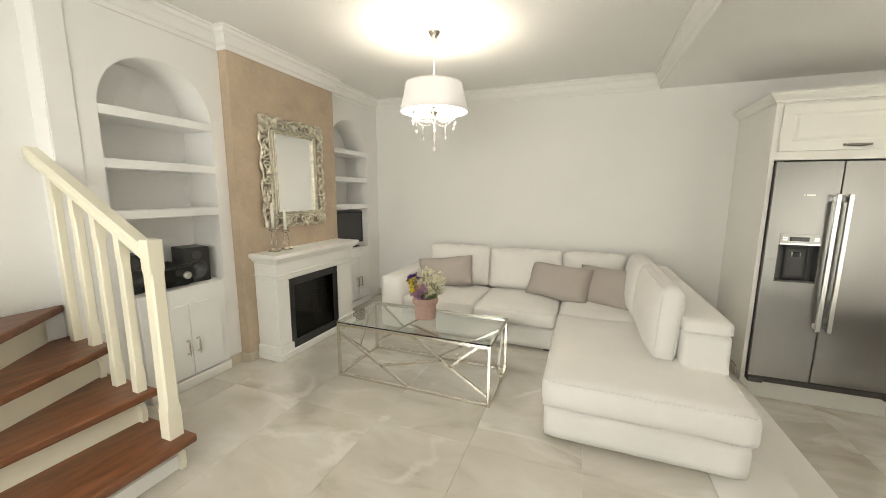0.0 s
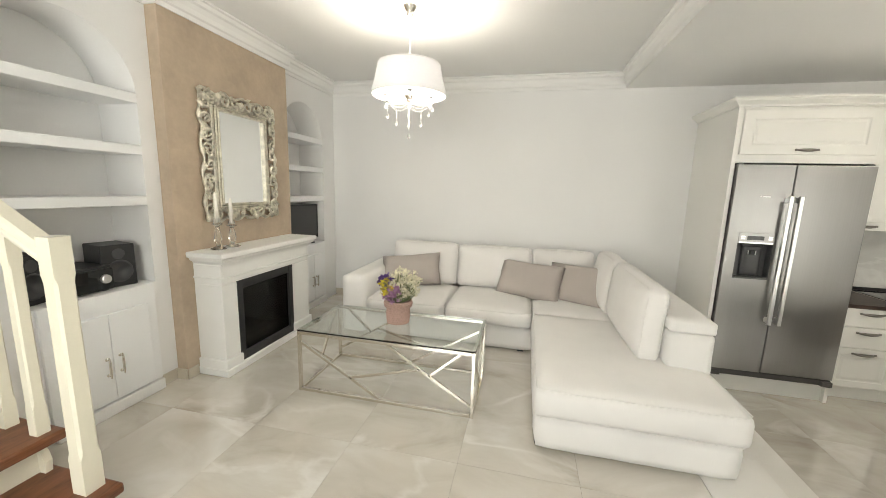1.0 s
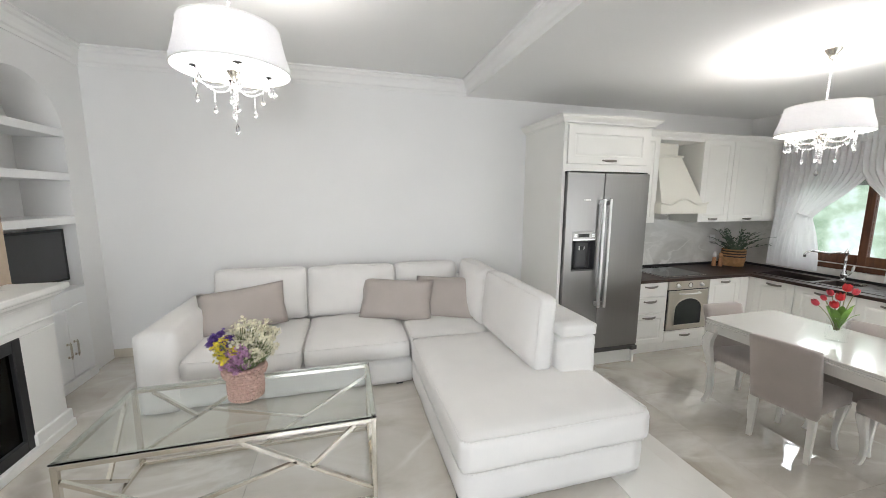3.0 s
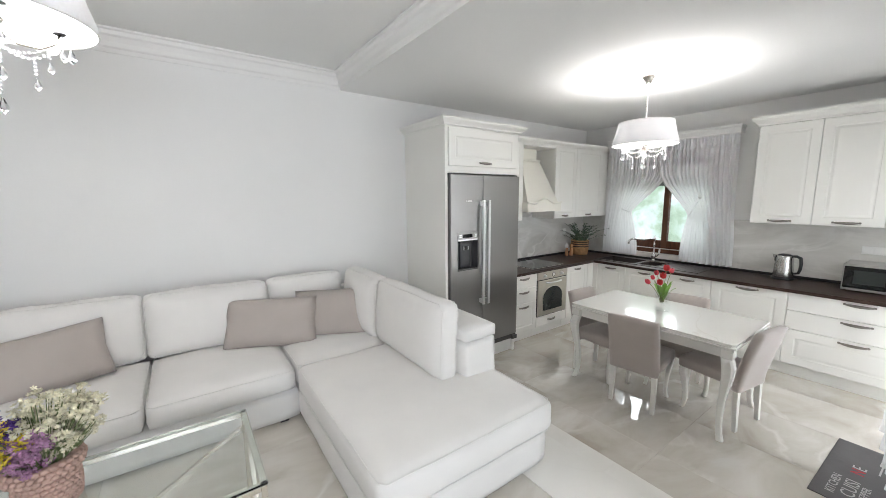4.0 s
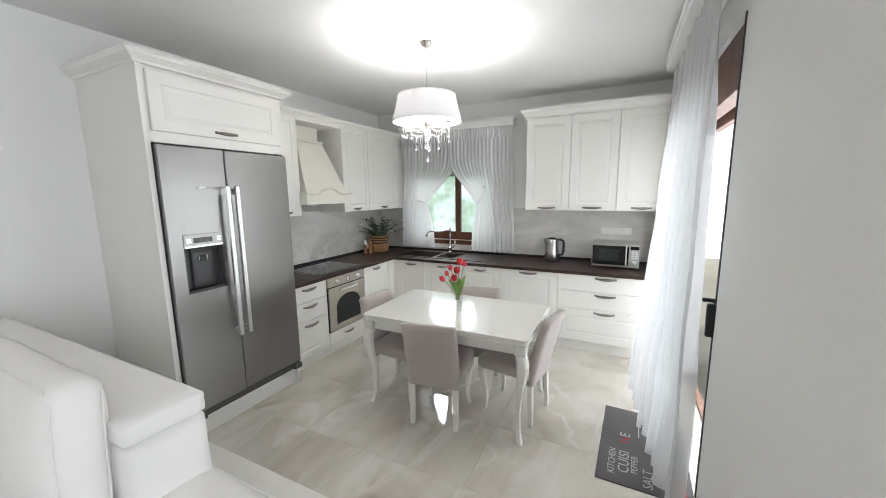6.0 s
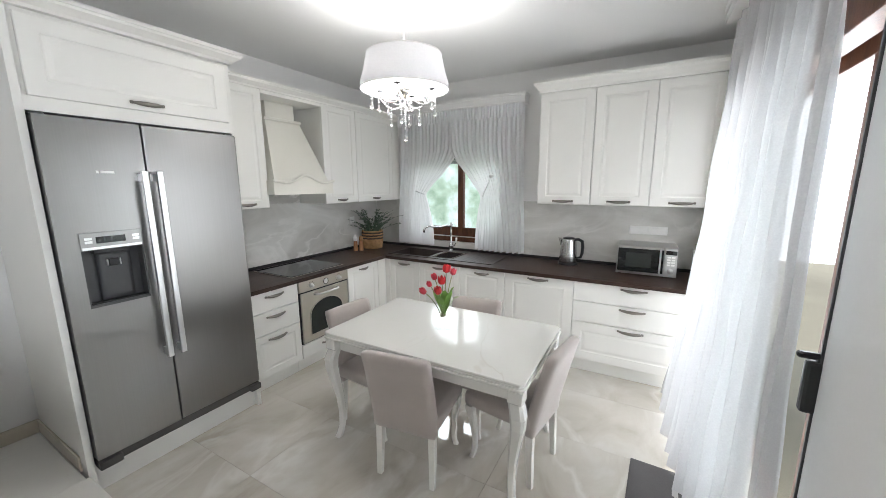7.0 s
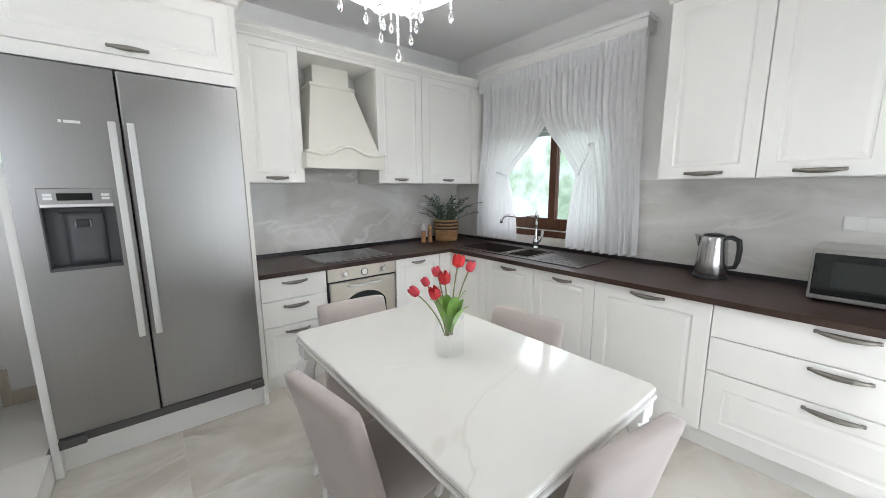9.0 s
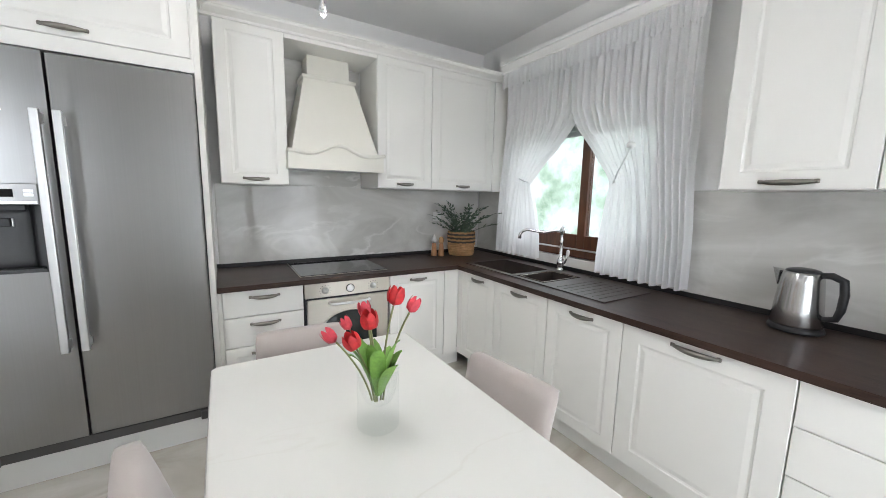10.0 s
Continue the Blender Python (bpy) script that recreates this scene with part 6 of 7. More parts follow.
tube(mv, [(HX0 - 0.008 + (HX1 - HX0 + 0.016) * i / 40, HCY - 0.006, 1.325 + 0.045 * math.exp(-((i / 40 - 0.5) / 0.2) ** 2) + 0.01 * math.cos((i / 40 - 0.5) * 12)) for i in range(41)], 0.012, 8)
part("rim_moulding", mv, HOODPAINT, hd, smooth=True)
part("underside", boxes(((HX0 + 0.02, HCY + 0.03, 1.235), (HX1 - 0.02, 4.48, 1.25)), bevel=0.002), SATIN, hd)
ck = bmesh.new()
rings = []
for z, x0, x1, y0 in ((1.325, 2.825, 3.40, 4.05), (1.34, 2.83, 3.395, 4.06), (1.84, 2.955, 3.305, 4.29), (1.85, 2.945, 3.315, 4.28), (1.865, 2.945, 3.315, 4.28), (1.872, 2.965, 3.295, 4.30)):
    rings.append([ck.verts.new(p) for p in ((x0, y0, z), (x1, y0, z), (x1, 4.485, z), (x0, 4.485, z))])
for p, q in zip(rings, rings[1:]):
    for i in range(4):
        j = (i + 1) % 4
        ck.faces.new((p[i], p[j], q[j], q[i]))
ck.faces.new(rings[-1])
part("tapered_chimney", ck, HOODPAINT, hd)
part("flue_cover", boxes(((2.985, 4.32, 1.87), (3.275, 4.485, 2.004)), bevel=0.002), HOODPAINT, hd)

hob = thing("hob", "black glass ceramic hob set in the worktop", "hob")
part("glass_plate", boxes(((2.835, 3.955, CT1), (3.415, 4.445, CT1 + 0.006)), bevel=0.002), BLACKGLASS, hob)
part("edge_trim", boxes(((2.83, 3.95, CT1), (3.42, 4.45, CT1 + 0.003)), bevel=0.001), STEEL_H, hob)

ov = thing("oven", "built-in brushed steel oven with an arched window", "oven", pose(2.843, 3.905, 0))
OW = 0.563
part("body", boxes(((0.005, 0.0, -0.04), (OW - 0.005, 0.5, 0.508))), DARK, ov)
cp = part("control_panel", boxes(((0.0, -0.022, 0.415), (OW, 0.0, 0.510)), bevel=0.003), STEEL_H, ov)
for x in (0.125, 0.443):
    k = part("knob", lathe(bmesh.new(), [(0.0, 0.0), (0.021, 0.0), (0.021, 0.006), (0.016, 0.009), (0.014, 0.026), (0.0, 0.028)], (0, 0, 0), 20), SATIN, cp, smooth=True)
    k.matrix_basis = pose(x, -0.022, 0.458, 90)
    r = bmesh.new()
    for i in range(9):
        a = math.radians(-120 + 30 * i)
        c = (x + 0.034 * math.sin(a), 0.458 + 0.034 * math.cos(a))
        box(r, (c[0] - 0.002, -0.0232, c[1] - 0.002), (c[0] + 0.002, -0.0222, c[1] + 0.002))
    part("dial_marks", r, BLACK, cp)
k = part("clock", lathe(bmesh.new(), [(0.0, 0.0), (0.026, 0.0), (0.026, 0.006), (0.022, 0.007), (0.021, 0.004), (0.0, 0.004)], (0, 0, 0), 24), WHITEPLASTIC, cp, smooth=False)
k.matrix_basis = pose(0.285, -0.022, 0.460, 90)
part("clock_ring", tube(bmesh.new(), [(0.285 + 0.026 * math.cos(a), -0.028, 0.460 + 0.026 * math.sin(a)) for a in [2 * math.pi * i / 24 for i in range(24)]], 0.0025, 6, closed=True), BLACK, cp)
od = part("oven_door", boxes(((0.012, -0.024, -0.035), (OW - 0.012, 0.0, 0.402)), bevel=0.004), STEEL_H, ov)
part("door_gap", boxes(((0.004, -0.012, -0.042), (OW - 0.004, -0.002, 0.416))), BLACK, ov)
wn_ = bmesh.new()
pts = [(0.095, 0.02), (OW - 0.095, 0.02)] + [(OW / 2 + (OW / 2 - 0.095) * math.cos(math.pi * i / 16), 0.19 + 0.125 * math.sin(math.pi * i / 16)) for i in range(17)]
f0 = [wn_.verts.new((x, -0.0265, z)) for x, z in pts]
f1 = [wn_.verts.new((x, -0.022, z)) for x, z in pts]
wn_.faces.new(f0)
for i in range(len(pts)):
    j = (i + 1) % len(pts)
    wn_.faces.new((f0[i], f1[i], f1[j], f0[j]))
bmesh.ops.recalc_face_normals(wn_, faces=list(wn_.faces))
part("window", wn_, OVENGLASS, od, "arched dark glass window")
part("window_rim", tube(bmesh.new(), [(x, -0.027, z) for x, z in pts], 0.0045, 6, closed=True), STEEL_H, od, smooth=True)
hb = tube(bmesh.new(), [(0.15, -0.024, 0.372), (0.155, -0.05, 0.372), (0.19, -0.062, 0.372), (OW / 2, -0.066, 0.372), (OW - 0.19, -0.062, 0.372), (OW - 0.155, -0.05, 0.372), (OW - 0.15, -0.024, 0.372)], 0.009, 10)
part("handle", hb, SATIN, od, "rounded satin steel handle", smooth=True)

# ---------------------------------------------------------------- sink and tap
sk = thing("sink", "dark brown composite one-and-a-half bowl sink with drainer", "sink")
rim = bmesh.new()
zr = CT1 + 0.007
for a, b in (((4.07, 2.68), (4.50, 3.10)), ((4.07, 3.10), (4.11, 3.91)), ((4.46, 3.10), (4.54, 3.91)), ((4.11, 3.375), (4.46, 3.415)), ((4.11, 3.885), (4.46, 3.915)), ((4.11, 3.10), (4.46, 3.125))):
    box(rim, (*a, CT1 + 0.0005), (*b, zr))
part("rim", rim, SINK, sk)
for y0, y1, zd in ((3.415, 3.885, 0.365), (3.125, 3.375, 0.42)):
    bw = bmesh.new()
    box(bw, (4.11, y0, zd), (4.46, y1, zd + 0.006))
    for a, b in (((4.104, y0 - 0.006), (4.11, y1 + 0.006)), ((4.46, y0 - 0.006), (4.466, y1 + 0.006)), ((4.11, y0 - 0.006), (4.46, y0)), ((4.11, y1), (4.46, y1 + 0.006))):
        box(bw, (*a, zd), (*b, CT1 + 0.004))
    part("bowl", bw, SINK, sk)
    part("drain", lathe(bmesh.new(), [(0.0, zd + 0.006), (0.04, zd + 0.006), (0.04, zd + 0.009), (0.03, zd + 0.008), (0.0, zd + 0.008)], (4.29, (y0 + y1) / 2, 0), 20), CHROME, sk, smooth=True)
for i in range(7):
    part("drainer_rib", boxes(((4.11, 2.73 + i * 0.047, zr), (4.46, 2.737 + i * 0.047, zr + 0.002))), SINK, sk)
part("wire_basket", tube(bmesh.new(), [(4.13, 3.145, zr), (4.44, 3.145, zr), (4.44, 3.355, zr), (4.13, 3.355, zr)], 0.003, 6, closed=True), CHROME, sk)

tp = thing("kitchen_tap", "polished chrome traditional kitchen tap with a white lever", "tap", pose(4.525, 3.36, CT1 + 0.0065))
part("body", lathe(bmesh.new(), [(0.0, 0.0), (0.027, 0.0), (0.027, 0.006), (0.02, 0.012), (0.022, 0.03), (0.027, 0.05), (0.026, 0.075), (0.018, 0.09), (0.013, 0.10), (0.017, 0.115), (0.012, 0.125), (0.0105, 0.20), (0.016, 0.215), (0.011, 0.225), (0.010, 0.265), (0.016, 0.275), (0.016, 0.285), (0.02, 0.295), (0.014, 0.31), (0.006, 0.322), (0.007, 0.328), (0.0, 0.336)], (0, 0, 0), 18), TAPCHROME, tp, smooth=True)
part("spout", tube(bmesh.new(), [(0, 0, 0.285), (-0.03, 0.045, 0.288), (-0.07, 0.10, 0.272), (-0.11, 0.16, 0.278), (-0.14, 0.21, 0.286), (-0.16, 0.24, 0.272), (-0.17, 0.253, 0.245), (-0.171, 0.255, 0.215)], [0.011, 0.011, 0.0105, 0.011, 0.012, 0.0125, 0.012, 0.014], 12), TAPCHROME, tp, smooth=True)
part("lever", tube(bmesh.new(), [(0, -0.015, 0.055), (-0.01, -0.045, 0.065), (-0.014, -0.062, 0.09), (-0.016, -0.07, 0.115)], [0.009, 0.008, 0.006, 0.006], 10), TAPCHROME, tp, smooth=True)
part("lever_grip", tube(bmesh.new(), [(-0.016, -0.07, 0.11), (-0.017, -0.074, 0.13), (-0.018, -0.077, 0.155), (-0.019, -0.079, 0.163)], [0.008, 0.012, 0.011, 0.005], 10), WHITEPLASTIC, tp, "white ceramic lever grip", smooth=True)

# ---------------------------------------------------------------- on the worktop
kt = thing("kettle", "brushed steel electric kettle with a black handle on its base", "kettle", pose(4.47, 2.06, CT1, 0, 0, -100) @ Matrix.Diagonal((1.05, 1.05, 1.06, 1)))
part("base", lathe(bmesh.new(), [(0.0, 0.0), (0.085, 0.0), (0.088, 0.006), (0.082, 0.02), (0.0, 0.022)], (0, 0, 0), 28), BLACK, kt, smooth=True)
jug = part("jug", lathe(bmesh.new(), [(0.0, 0.022), (0.078, 0.022), (0.08, 0.03), (0.074, 0.10), (0.066, 0.19), (0.062, 0.225), (0.058, 0.232), (0.0, 0.236)], (0, 0, 0), 32), KETTLESTEEL, kt, smooth=True)
part("lid", lathe(bmesh.new(), [(0.0, 0.232), (0.054, 0.232), (0.05, 0.24), (0.03, 0.246), (0.0, 0.247)], (0, 0, 0), 24), BLACK, kt, smooth=True)
sp_ = bmesh.new()
rows = [[sp_.verts.new(p) for p in ((-0.066, -0.028, 0.17), (-0.072, 0.0, 0.165), (-0.066, 0.028, 0.17))], [sp_.verts.new(p) for p in ((-0.062, -0.03, 0.228), (-0.10, 0.0, 0.235), (-0.062, 0.03, 0.228))]]
for i in range(2):
    sp_.faces.new((rows[0][i], rows[0][i + 1], rows[1][i + 1], rows[1][i]))
sp_.faces.new((rows[1][0], rows[1][1], rows[1][2]))
part("spout", sp_, KETTLESTEEL, jug)
part("handle", tube(bmesh.new(), [(0.055, 0, 0.228), (0.085, 0, 0.232), (0.118, 0, 0.218), (0.125, 0, 0.17), (0.122, 0, 0.11), (0.112, 0, 0.075), (0.078, 0, 0.065)], [0.012, 0.013, 0.014, 0.0135, 0.013, 0.012, 0.010], 10, flat=1.0), BLACK, kt, "black loop handle", smooth=True)

mwv = thing("microwave", "silver microwave oven with a dark glass door", "microwave", pose(4.285, 1.63, CT1, 0, 0, -90))
part("case", boxes(((0.0, 0.012, 0.012), (0.44, 0.325, 0.248)), bevel=0.004), OVENSILVER, mwv)
md = part("door", boxes(((0.0, -0.008, 0.012), (0.345, 0.012, 0.248)), bevel=0.004), OVENSILVER, mwv)
part("door_glass", boxes(((0.010, -0.011, 0.034), (0.342, -0.006, 0.228)), bevel=0.002), BLACKGLASS, md)
part("viewing_window", boxes(((0.07, -0.0125, 0.075), (0.255, -0.010, 0.195))), OVENGLASS, md)
part("handle", boxes(((0.312, -0.034, 0.04), (0.326, -0.02, 0.235)), ((0.314, -0.022, 0.045), (0.324, -0.008, 0.06)), ((0.314, -0.022, 0.215), (0.324, -0.008, 0.23)), bevel=0.002), SATIN, md, "silver bar handle")
mp_ = part("control_panel", boxes(((0.347, -0.008, 0.012), (0.44, 0.012, 0.248)), bevel=0.004), OVENSILVER, mwv)
part("display", boxes(((0.355, -0.011, 0.195), (0.432, -0.007, 0.228))), BLACKGLASS, mp_)
for i in range(4):
    for j in range(2):
        part("button", boxes(((0.368 + 0.03 * j, -0.011, 0.105 + 0.021 * i), (0.392 + 0.03 * j, -0.007, 0.118 + 0.021 * i)), bevel=0.001), WHITEPLASTIC, mp_)
k = part("dial", lathe(bmesh.new(), [(0.0, 0.0), (0.021, 0.0), (0.02, 0.014), (0.0, 0.016)], (0, 0, 0), 20), SATIN, mp_, smooth=True)
k.matrix_basis = pose(0.394, -0.008, 0.065, 90)
for x in (0.03, 0.41):
    for y in (0.04, 0.29):
        part("foot", boxes(((x - 0.012, y - 0.012, 0), (x + 0.012, y + 0.012, 0.013))), BLACK, mwv)

so = thing("socket_strip", "white four-gang socket and switch plate on the splashback", "socket", pose(4.6085, 1.565, 0.853, 0, 0, -90))
part("plate", boxes(((0.0, -0.009, 0.0), (0.30, 0.0, 0.072)), bevel=0.002), WHITEPLASTIC, so)
for i in range(4):
    x = 0.006 + 0.0735 * i
    g = part("gang", boxes(((x, -0.012, 0.006), (x + 0.067, -0.008, 0.066)), bevel=0.0015), WHITEPLASTIC, so)
    if i < 2:
        c = lathe(bmesh.new(), [(0.0, -0.006), (0.021, -0.006), (0.022, 0.001), (0.024, 0.001), (0.024, -0.001)], (0, 0, 0), 20)
        r = part("socket_well", c, WHITEPLASTIC, g, smooth=True)
        r.matrix_basis = pose(x + 0.0335, -0.0125, 0.036, 90)
        part("pin_holes", boxes(((x + 0.023, -0.0075, 0.034), (x + 0.027, -0.0055, 0.038)), ((x + 0.040, -0.0075, 0.034), (x + 0.044, -0.0055, 0.038))), BLACK, g)
so2 = thing("socket", "single white wall socket on the splashback in the corner", "socket", pose(4.09, 4.487, 0.845))
part("plate", boxes(((0.0, -0.009, 0.0), (0.08, 0.0, 0.08)), bevel=0.002), WHITEPLASTIC, so2)
part("socket_well", boxes(((0.02, -0.011, 0.02), (0.06, -0.008, 0.06)), bevel=0.003), WHITEPLASTIC, so2)

bk = thing("plant_basket", "eucalyptus sprigs in a woven seagrass basket with dark stripes", "plant", pose(4.30, 4.32, CT1) @ Matrix.Diagonal((1.2, 1.2, 1.2, 1)))
STRAW = plain("seagrass", (0.42, 0.24, 0.11), 0.85, vary=0.25, scale=30, fine=200)
DSTRAW = plain("dark_seagrass", (0.06, 0.05, 0.04), 0.85, vary=0.25, scale=30)
for k in range(13):
    z = 0.008 + k * 0.0135
    r = 0.088 + 0.012 * math.sin(k / 12 * 2.2)
    pts = [((r + 0.002 * math.sin(9 * a + k)) * math.cos(a), (r + 0.002 * math.sin(9 * a + k)) * math.sin(a), z + 0.0015 * math.sin(14 * a + k)) for a in [2 * math.pi * i / 40 for i in range(40)]]
    part("coil", tube(bmesh.new(), pts, 0.0078, 6, closed=True), DSTRAW if k in (7, 9, 11) else STRAW, bk, smooth=True)
part("lining", lathe(bmesh.new(), [(0.0, 0.002), (0.084, 0.002), (0.092, 0.10), (0.085, 0.16), (0.0, 0.15)], (0, 0, 0), 24), DSTRAW, bk)
LEAFG = plain("eucalyptus_leaf", (0.085, 0.13, 0.085), 0.6, vary=0.35, scale=30)
rnd = random.Random(5)
for i in range(24):
    a = math.radians(rnd.uniform(140, 350))
    reach = rnd.uniform(0.06, 0.31)
    if math.sin(a) > 0:
        reach = min(reach, 0.11 / math.sin(a))
    elif math.cos(a) > 0.3:
        reach = min(reach, 0.21 / math.cos(a))
    hgt = rnd.uniform(0.30, 0.42) if reach < 0.14 else rnd.uniform(0.24, 0.38)
    p0, p3 = Vector((0.03 * math.cos(a), 0.03 * math.sin(a), 0.12)), Vector((reach * math.cos(a), reach * math.sin(a), hgt))
    pc = Vector((p3.x * 0.35, p3.y * 0.35, hgt * 0.85))
    pts = [p0.lerp(pc, u).lerp(pc.lerp(p3, u), u) for u in [k / 10 for k in range(11)]]
    t = bmesh.new()
    tube(t, pts, [0.0025 - 0.00015 * k for k in range(11)], 5)
    for k in range(2, 11):
        for sgn in (-1, 1):
            d = (pts[k] - pts[k - 1]).normalized()
            s = d.cross(Vector((rnd.uniform(-0.4, 0.4), rnd.uniform(-0.4, 0.4), 1))).normalized() * sgn
            L = rnd.uniform(0.026, 0.042)
            tip = pts[k] + (s * 0.8 + d * 0.5).normalized() * L
            w = d.cross(s).normalized() * 0.001 + d * L * 0.33
            mid_ = pts[k].lerp(tip, 0.55)
            t.faces.new([t.verts.new(q) for q in (pts[k], mid_ - w, tip, mid_ + w)])
    part("sprig", t, LEAFG, bk)
for x, y, hh in ((4.03, 4.35, 0.15), (4.08, 4.31, 0.135)):
    f = thing("wooden_mill", "small turned wooden pepper mill with a white band", "pepper mill", pose(x, y, CT1) @ Matrix.Diagonal((1.15, 1.15, 1.3, 1)), group="pepper mills")
    part("body", lathe(bmesh.new(), [(0.0, 0.0), (0.021, 0.0), (0.022, 0.01), (0.019, 0.06), (0.016, 0.085), (0.0, 0.088)], (0, 0, 0), 16), plain("mill_wood", (0.42, 0.2, 0.09), 0.5, vary=0.2), f, smooth=True)
    part("head", lathe(bmesh.new(), [(0.0, 0.086), (0.016, 0.088), (0.021, 0.105), (0.017, 0.122), (0.012, 0.13), (0.0, hh)], (0, 0, 0), 16), WHITEPLASTIC if hh > 0.14 else STRAW, f, smooth=True)
pn = thing("planter", "tall white tapered planter with green leaves on the worktop", "planter", pose(4.40, 1.035, CT1))
t = bmesh.new()
rings = [[t.verts.new((sx * r, sy * r, z)) for sx, sy in ((-1, -1), (1, -1), (1, 1), (-1, 1))] for r, z in ((0.036, 0.0), (0.055, 0.235), (0.048, 0.235), (0.045, 0.20))]
for p, q in zip(rings, rings[1:]):
    for k in range(4):
        t.faces.new((p[k], p[(k + 1) % 4], q[(k + 1) % 4], q[k]))
t.faces.new(rings[0][::-1])
t.faces.new(rings[-1])
part("pot", t, GLOSSWHITE, pn)
PLANTG = plain("planter_leaf", (0.13, 0.22, 0.05), 0.5, vary=0.35, scale=25)
rnd = random.Random(21)
for k in range(11):
    a = 2 * math.pi * k / 11 + rnd.uniform(-0.2, 0.2)
    L, top_ = rnd.uniform(0.03, 0.055), rnd.uniform(0.255, 0.30)
    lf = bmesh.new()
    d, s_ = Vector((math.cos(a), math.sin(a), 0)), Vector((-math.sin(a), math.cos(a), 0))
    rows = []
    for i in range(6):
        u = i / 5
        c = d * L * u + Vector((0, 0, 0.20 + (top_ - 0.20) * math.sin(u * 1.7)))
        w = 0.012 * math.sin(math.pi * min(0.97, 0.15 + 0.85 * u)) + 0.0008
        rows.append([lf.verts.new(c - s_ * w), lf.verts.new(c - Vector((0, 0, 0.003))), lf.verts.new(c + s_ * w)])
    for p, q in zip(rows, rows[1:]):
        for i in range(2):
            lf.faces.new((p[i], p[i + 1], q[i + 1], q[i])).smooth = True
    part("leaf", lf, PLANTG, pn)
card = part("leaflet", boxes(((4.235, 1.02, CT1), (4.315, 1.085, CT1 + 0.003))), WHITEPLASTIC)
tagged(card, "small white card lying at the end of the worktop", "card")

# ---------------------------------------------------------------- tulips on the dining table
vs = thing("tulip_vase", "clear glass cylinder vase of red tulips on the dining table", "vase", pose(2.775, 2.475, TZ + 0.0005))
part("cylinder", lathe(bmesh.new(), [(0.0, 0.001), (0.056, 0.001), (0.058, 0.004), (0.058, 0.168), (0.0565, 0.17)], (0, 0, 0), 36, caps=False), THINGLASS, vs, smooth=True)
part("inner_bowl", lathe(bmesh.new(), [(0.055, 0.165), (0.054, 0.15), (0.050, 0.11), (0.036, 0.075), (0.016, 0.06), (0.0, 0.057)], (0, 0, 0), 32, caps=False), THINGLASS, vs, smooth=True)
RED = plain("tulip_red", (0.60, 0.022, 0.026), 0.5, vary=0.25, scale=30)
ROSE = plain("tulip_rose", (0.66, 0.06, 0.085), 0.5, vary=0.25, scale=30)
GREEN = plain("tulip_green", (0.20, 0.38, 0.07), 0.5, vary=0.3, scale=25)
STALK = plain("tulip_stalk", (0.26, 0.28, 0.12), 0.55, vary=0.2)


def tulip(bm, p, d, r, h):
    q = Vector(d).normalized().to_track_quat("Z", "Y").to_matrix()
    heart = bm.verts.new(p)
    for k in range(6):
        a0_ = 2 * math.pi * k / 6
        rr = r * (1.0 if k % 2 else 0.9)
        rows = []
        for i in range(1, 7):
            u = i / 6
            w = 0.62 * math.sin(math.pi * min(0.97, 0.15 + 0.80 * u)) ** 0.7
            rad = rr * math.sin(math.pi * (0.18 + 0.55 * u)) ** 0.8
            rows.append([bm.verts.new(p + q @ Vector((rad * math.cos(a0_ + s * w), rad * math.sin(a0_ + s * w), h * u))) for s in (-1, 0, 1)])
        for i in range(2):
            bm.faces.new((heart, rows[0][i + 1], rows[0][i])).smooth = True
        for a, b in zip(rows, rows[1:]):
            for i in range(2):
                bm.faces.new((a[i], a[i + 1], b[i + 1], b[i])).smooth = True


heads = [((-0.095, 0.07, 0.235), 0.019, 0.05, ROSE), ((-0.06, 0.0, 0.235), 0.024, 0.05, RED), ((-0.02, 0.0, 0.28), 0.025, 0.055, RED), ((-0.015, 0.05, 0.30), 0.019, 0.045, ROSE), ((0.05, 0.01, 0.335), 0.026, 0.055, RED), ((0.09, -0.01, 0.315), 0.019, 0.048, ROSE), ((-0.06, 0.055, 0.27), 0.016, 0.04, ROSE)]
for (x, y, z), r, hgt, mt in heads:
    p = Vector((x, y, z))
    b = Vector((x * 0.15, y * 0.15, 0.07))
    c = Vector((x * 0.35, y * 0.35, z * 0.7))
    pts = [b.lerp(c, u).lerp(c.lerp(p, u), u) for u in [k / 8 for k in range(9)]]
    part("stalk", tube(bmesh.new(), pts, 0.0028, 6), STALK, vs, smooth=True)
    t = bmesh.new()
    tulip(t, p, pts[-1] - pts[-2], r, hgt)
    part("bloom", t, mt, vs)
rnd = random.Random(3)
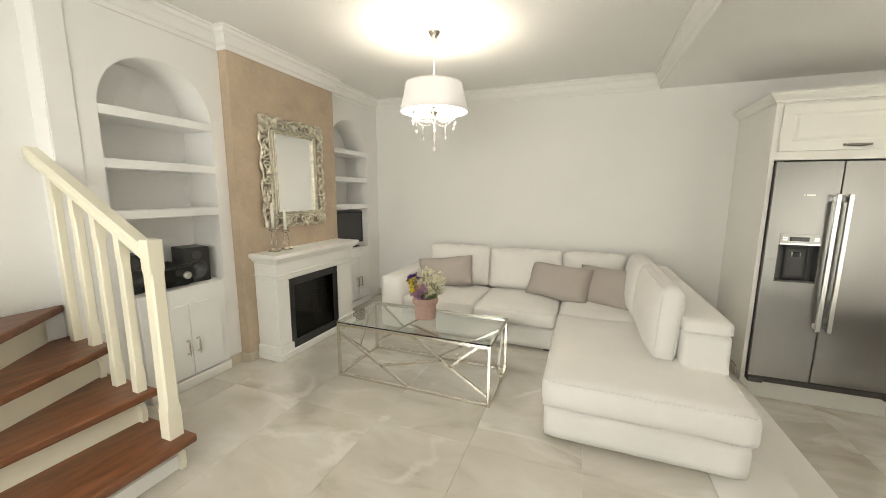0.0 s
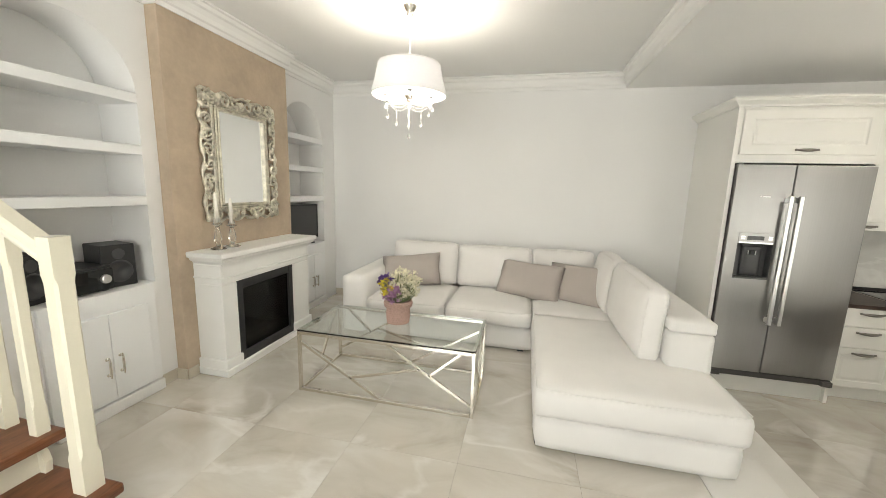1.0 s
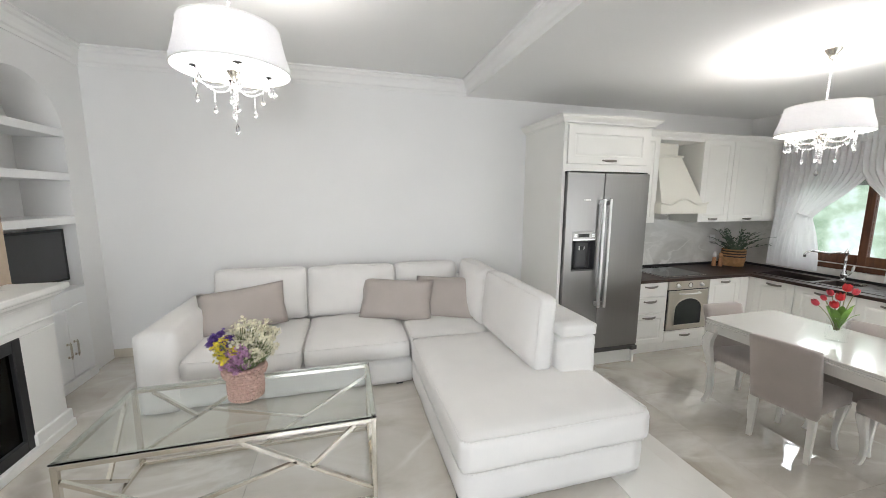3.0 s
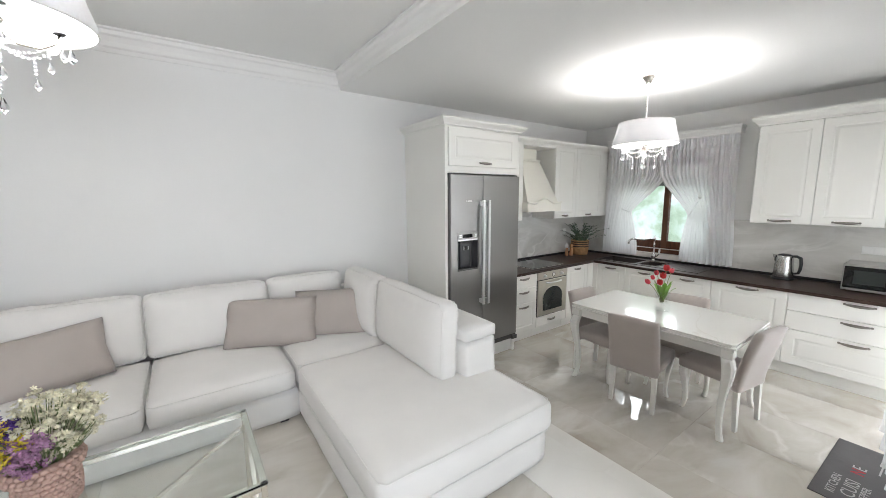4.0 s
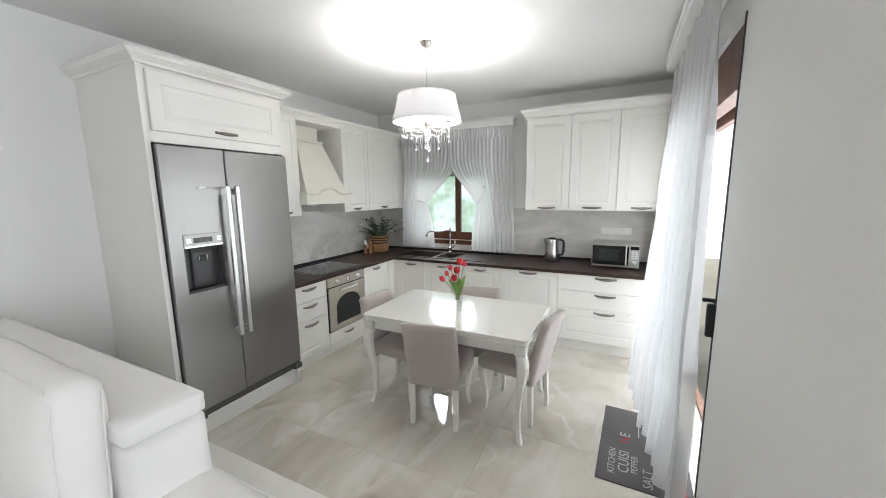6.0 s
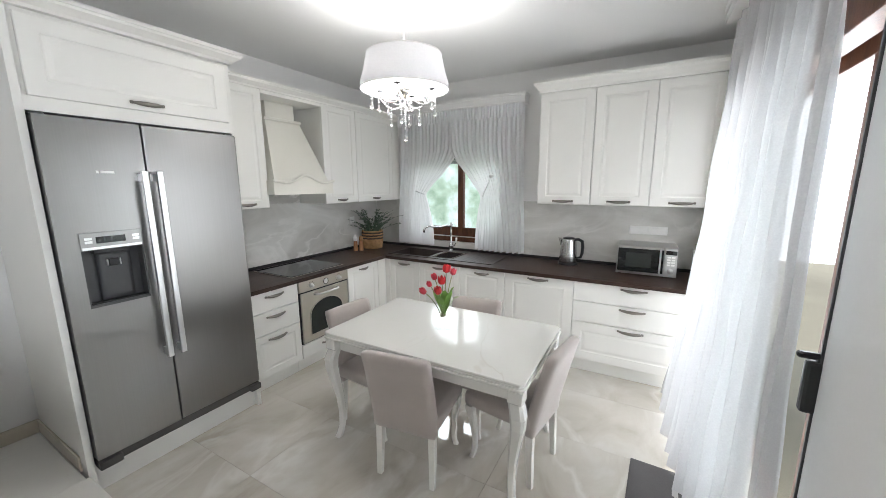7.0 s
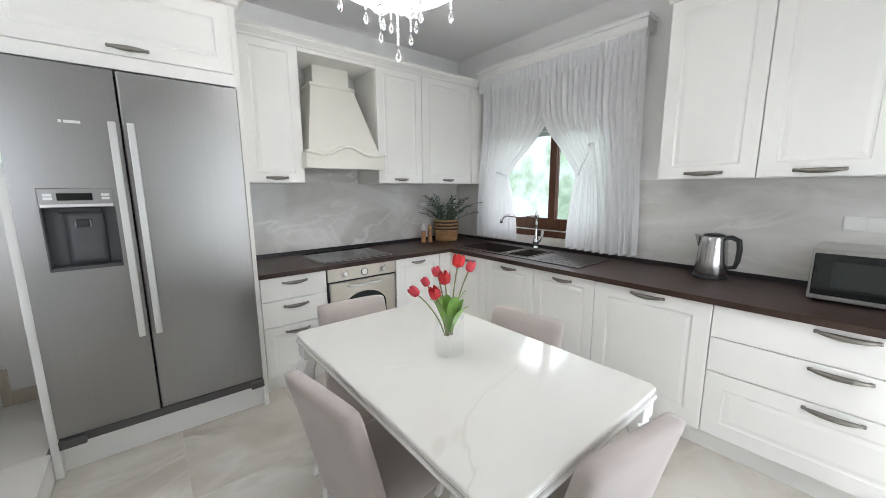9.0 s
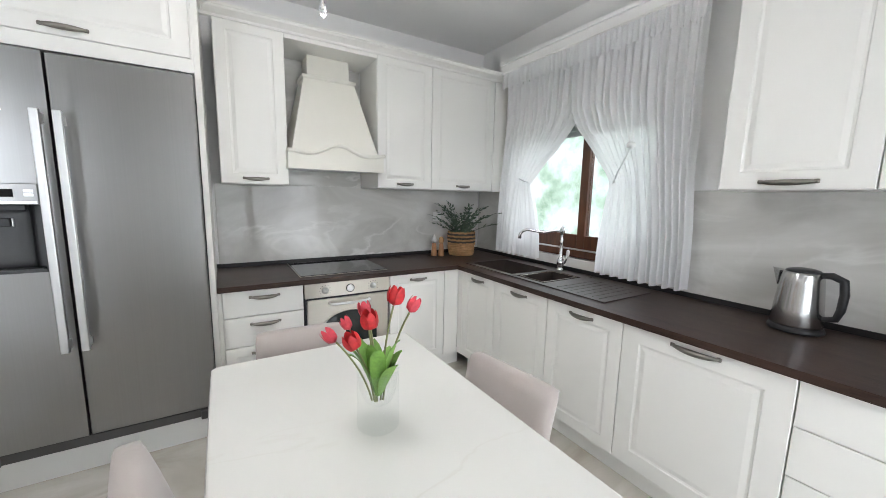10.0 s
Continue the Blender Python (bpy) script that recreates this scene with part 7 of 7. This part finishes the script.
for i in range(13):
    a = 2 * math.pi * i / 13 + rnd.uniform(-0.2, 0.2)
    L = rnd.uniform(0.04, 0.095)
    top_ = Vector((L * math.cos(a), L * math.sin(a), rnd.uniform(0.17, 0.26)))
    b = Vector((0.01 * math.cos(a), 0.01 * math.sin(a), 0.09))
    c = Vector((L * 0.55 * math.cos(a), L * 0.55 * math.sin(a), top_.z * 0.95))
    pts = [b.lerp(c, u).lerp(c.lerp(top_, u), u) for u in [k / 8 for k in range(9)]]
    t = bmesh.new()
    rows = []
    s = Vector((-math.sin(a), math.cos(a), 0))
    for k, p in enumerate(pts):
        w = 0.021 * math.sin(math.pi * min(0.98, 0.1 + 0.9 * k / 8)) + 0.001
        rows.append([t.verts.new(p - s * w + Vector((0, 0, 0.004))), t.verts.new(p), t.verts.new(p + s * w + Vector((0, 0, 0.004)))])
    for p, q in zip(rows, rows[1:]):
        for k in range(2):
            t.faces.new((p[k], p[k + 1], q[k + 1], q[k])).smooth = True
    part("leaf", t, GREEN, vs)

# ---------------------------------------------------------------- door mat with its printed words
mat_ = thing("kitchen_mat", "dark grey kitchen mat printed with pale and red words", "mat", pose(2.31, 1.425, K, 0, 0, -2))
part("mat", boxes(((0.0, -0.48, 0.0), (0.79, 0.0, 0.006)), bevel=0.002), woven("mat_grey", (0.085, 0.078, 0.078), 0.9, scale=300, vary=0.15), mat_)
INK = plain("print_pale", (0.42, 0.40, 0.39), 0.85)
INKRED = plain("print_red", (0.42, 0.03, 0.035), 0.85)


def word(text, x, y, size, ink, parent):
    """A printed word that runs along the mat's width, read from the far long side."""
    c = bpy.data.curves.new("word", "FONT")
    c.body, c.size, c.extrude, c.resolution_u = text, size, 0.0004, 2
    tmp = bpy.data.objects.new("word_source", c)
    me = bpy.data.meshes.new_from_object(tmp)
    bpy.data.objects.remove(tmp)
    me.materials.append(ink)
    ob = new("printed_word", me)
    ob.parent = parent
    ob.matrix_basis = pose(x, y, 0.0068)
    return ob


word("KITCHEN", 0.07, -0.095, 0.055, INK, mat_)
word("CUISI", 0.10, -0.17, 0.085, INK, mat_)
word("N", 0.385, -0.17, 0.085, INKRED, mat_)
word("E", 0.45, -0.17, 0.085, INK, mat_)
word("PEPPER", 0.12, -0.215, 0.05, INK, mat_)
word("SALT", 0.03, -0.29, 0.07, INK, mat_)
word("POIVRE", 0.13, -0.36, 0.085, INK, mat_)
word("COOK", 0.02, -0.40, 0.06, INK, mat_)
for x, y, w, ink in ((0.05, -0.45, 0.1, INKRED), (0.17, -0.45, 0.16, INK), (0.36, -0.45, 0.12, INK)):
    part("printed_bar", boxes(((x, y, 0.006), (x + w, y + 0.035, 0.0066))), ink, mat_)
fk = bmesh.new()
for x, y in ((0.60, -0.22), (0.62, -0.27), (0.61, -0.32)):
    box(fk, (x - 0.12, y - 0.004, 0.006), (x, y + 0.004, 0.0066))
    box(fk, (x, y - 0.014, 0.006), (x + 0.06, y + 0.014, 0.0066))
part("printed_cutlery", fk, INK, mat_)

# ---------------------------------------------------------------- floor tiles and marble slabs


def tile_mesh(w, h, name, thick=0.012):
    t = bmesh.new()
    g = 0.0007
    box(t, (g, g, -thick), (w - g, h - g, 0.0))
    return t


def lay(parent, name, x0, x1, y0, y1, z, xs, ys, material):
    """Lays tiles between the joints xs and ys, cut to the room; alike tiles share a mesh."""
    shared = {}
    for a, b in zip(xs, xs[1:]):
        for c, d in zip(ys, ys[1:]):
            a2, b2, c2, d2 = max(a, x0), min(b, x1), max(c, y0), min(d, y1)
            if b2 - a2 < 0.005 or d2 - c2 < 0.005:
                continue
            key = (round(b2 - a2, 4), round(d2 - c2, 4))
            if key not in shared:
                ob = part(name, tile_mesh(*key, name), material, parent)
                shared[key] = ob.data
            else:
                ob = new(name, shared[key])
                ob.parent = parent
            ob.location = (a2, c2, z)


TILE_X = [-0.378 + 0.5845 * i for i in range(-5, 10)]
TILE_Y = [2.022 + 1.169 * i for i in range(-4, 4)]
lay(FLOOR, "tile", -2.58, 0.79, -1.28, YB, 0.0, TILE_X, TILE_Y, TILE)
KX = [1.923 + 0.5845 * i for i in range(-2, 6)]
KY = [2.072 + 1.169 * i for i in range(-2, 4)]
lay(KFLOOR, "tile", 1.425, XR, YS - 0.05, YB, K, KX, KY, TILE)
lay(step, "slab", 0.792, 1.14, YS, YB, 0.0, [0.792, 1.14], [YS, 1.30, 2.45, 3.60, YB], MARBLE)
lay(step, "slab", 1.126, 1.432, YS, YB, MID, [1.126, 1.432], [YS, 2.10, 3.25, 3.78], MARBLE)
lay(step, "slab", 1.126, 1.416, 3.78, YB, MID, [1.126, 1.416], [3.78, YB], MARBLE)
for o in step.children:
    if o.name.startswith("slab"):
        o.scale.z = 2.5
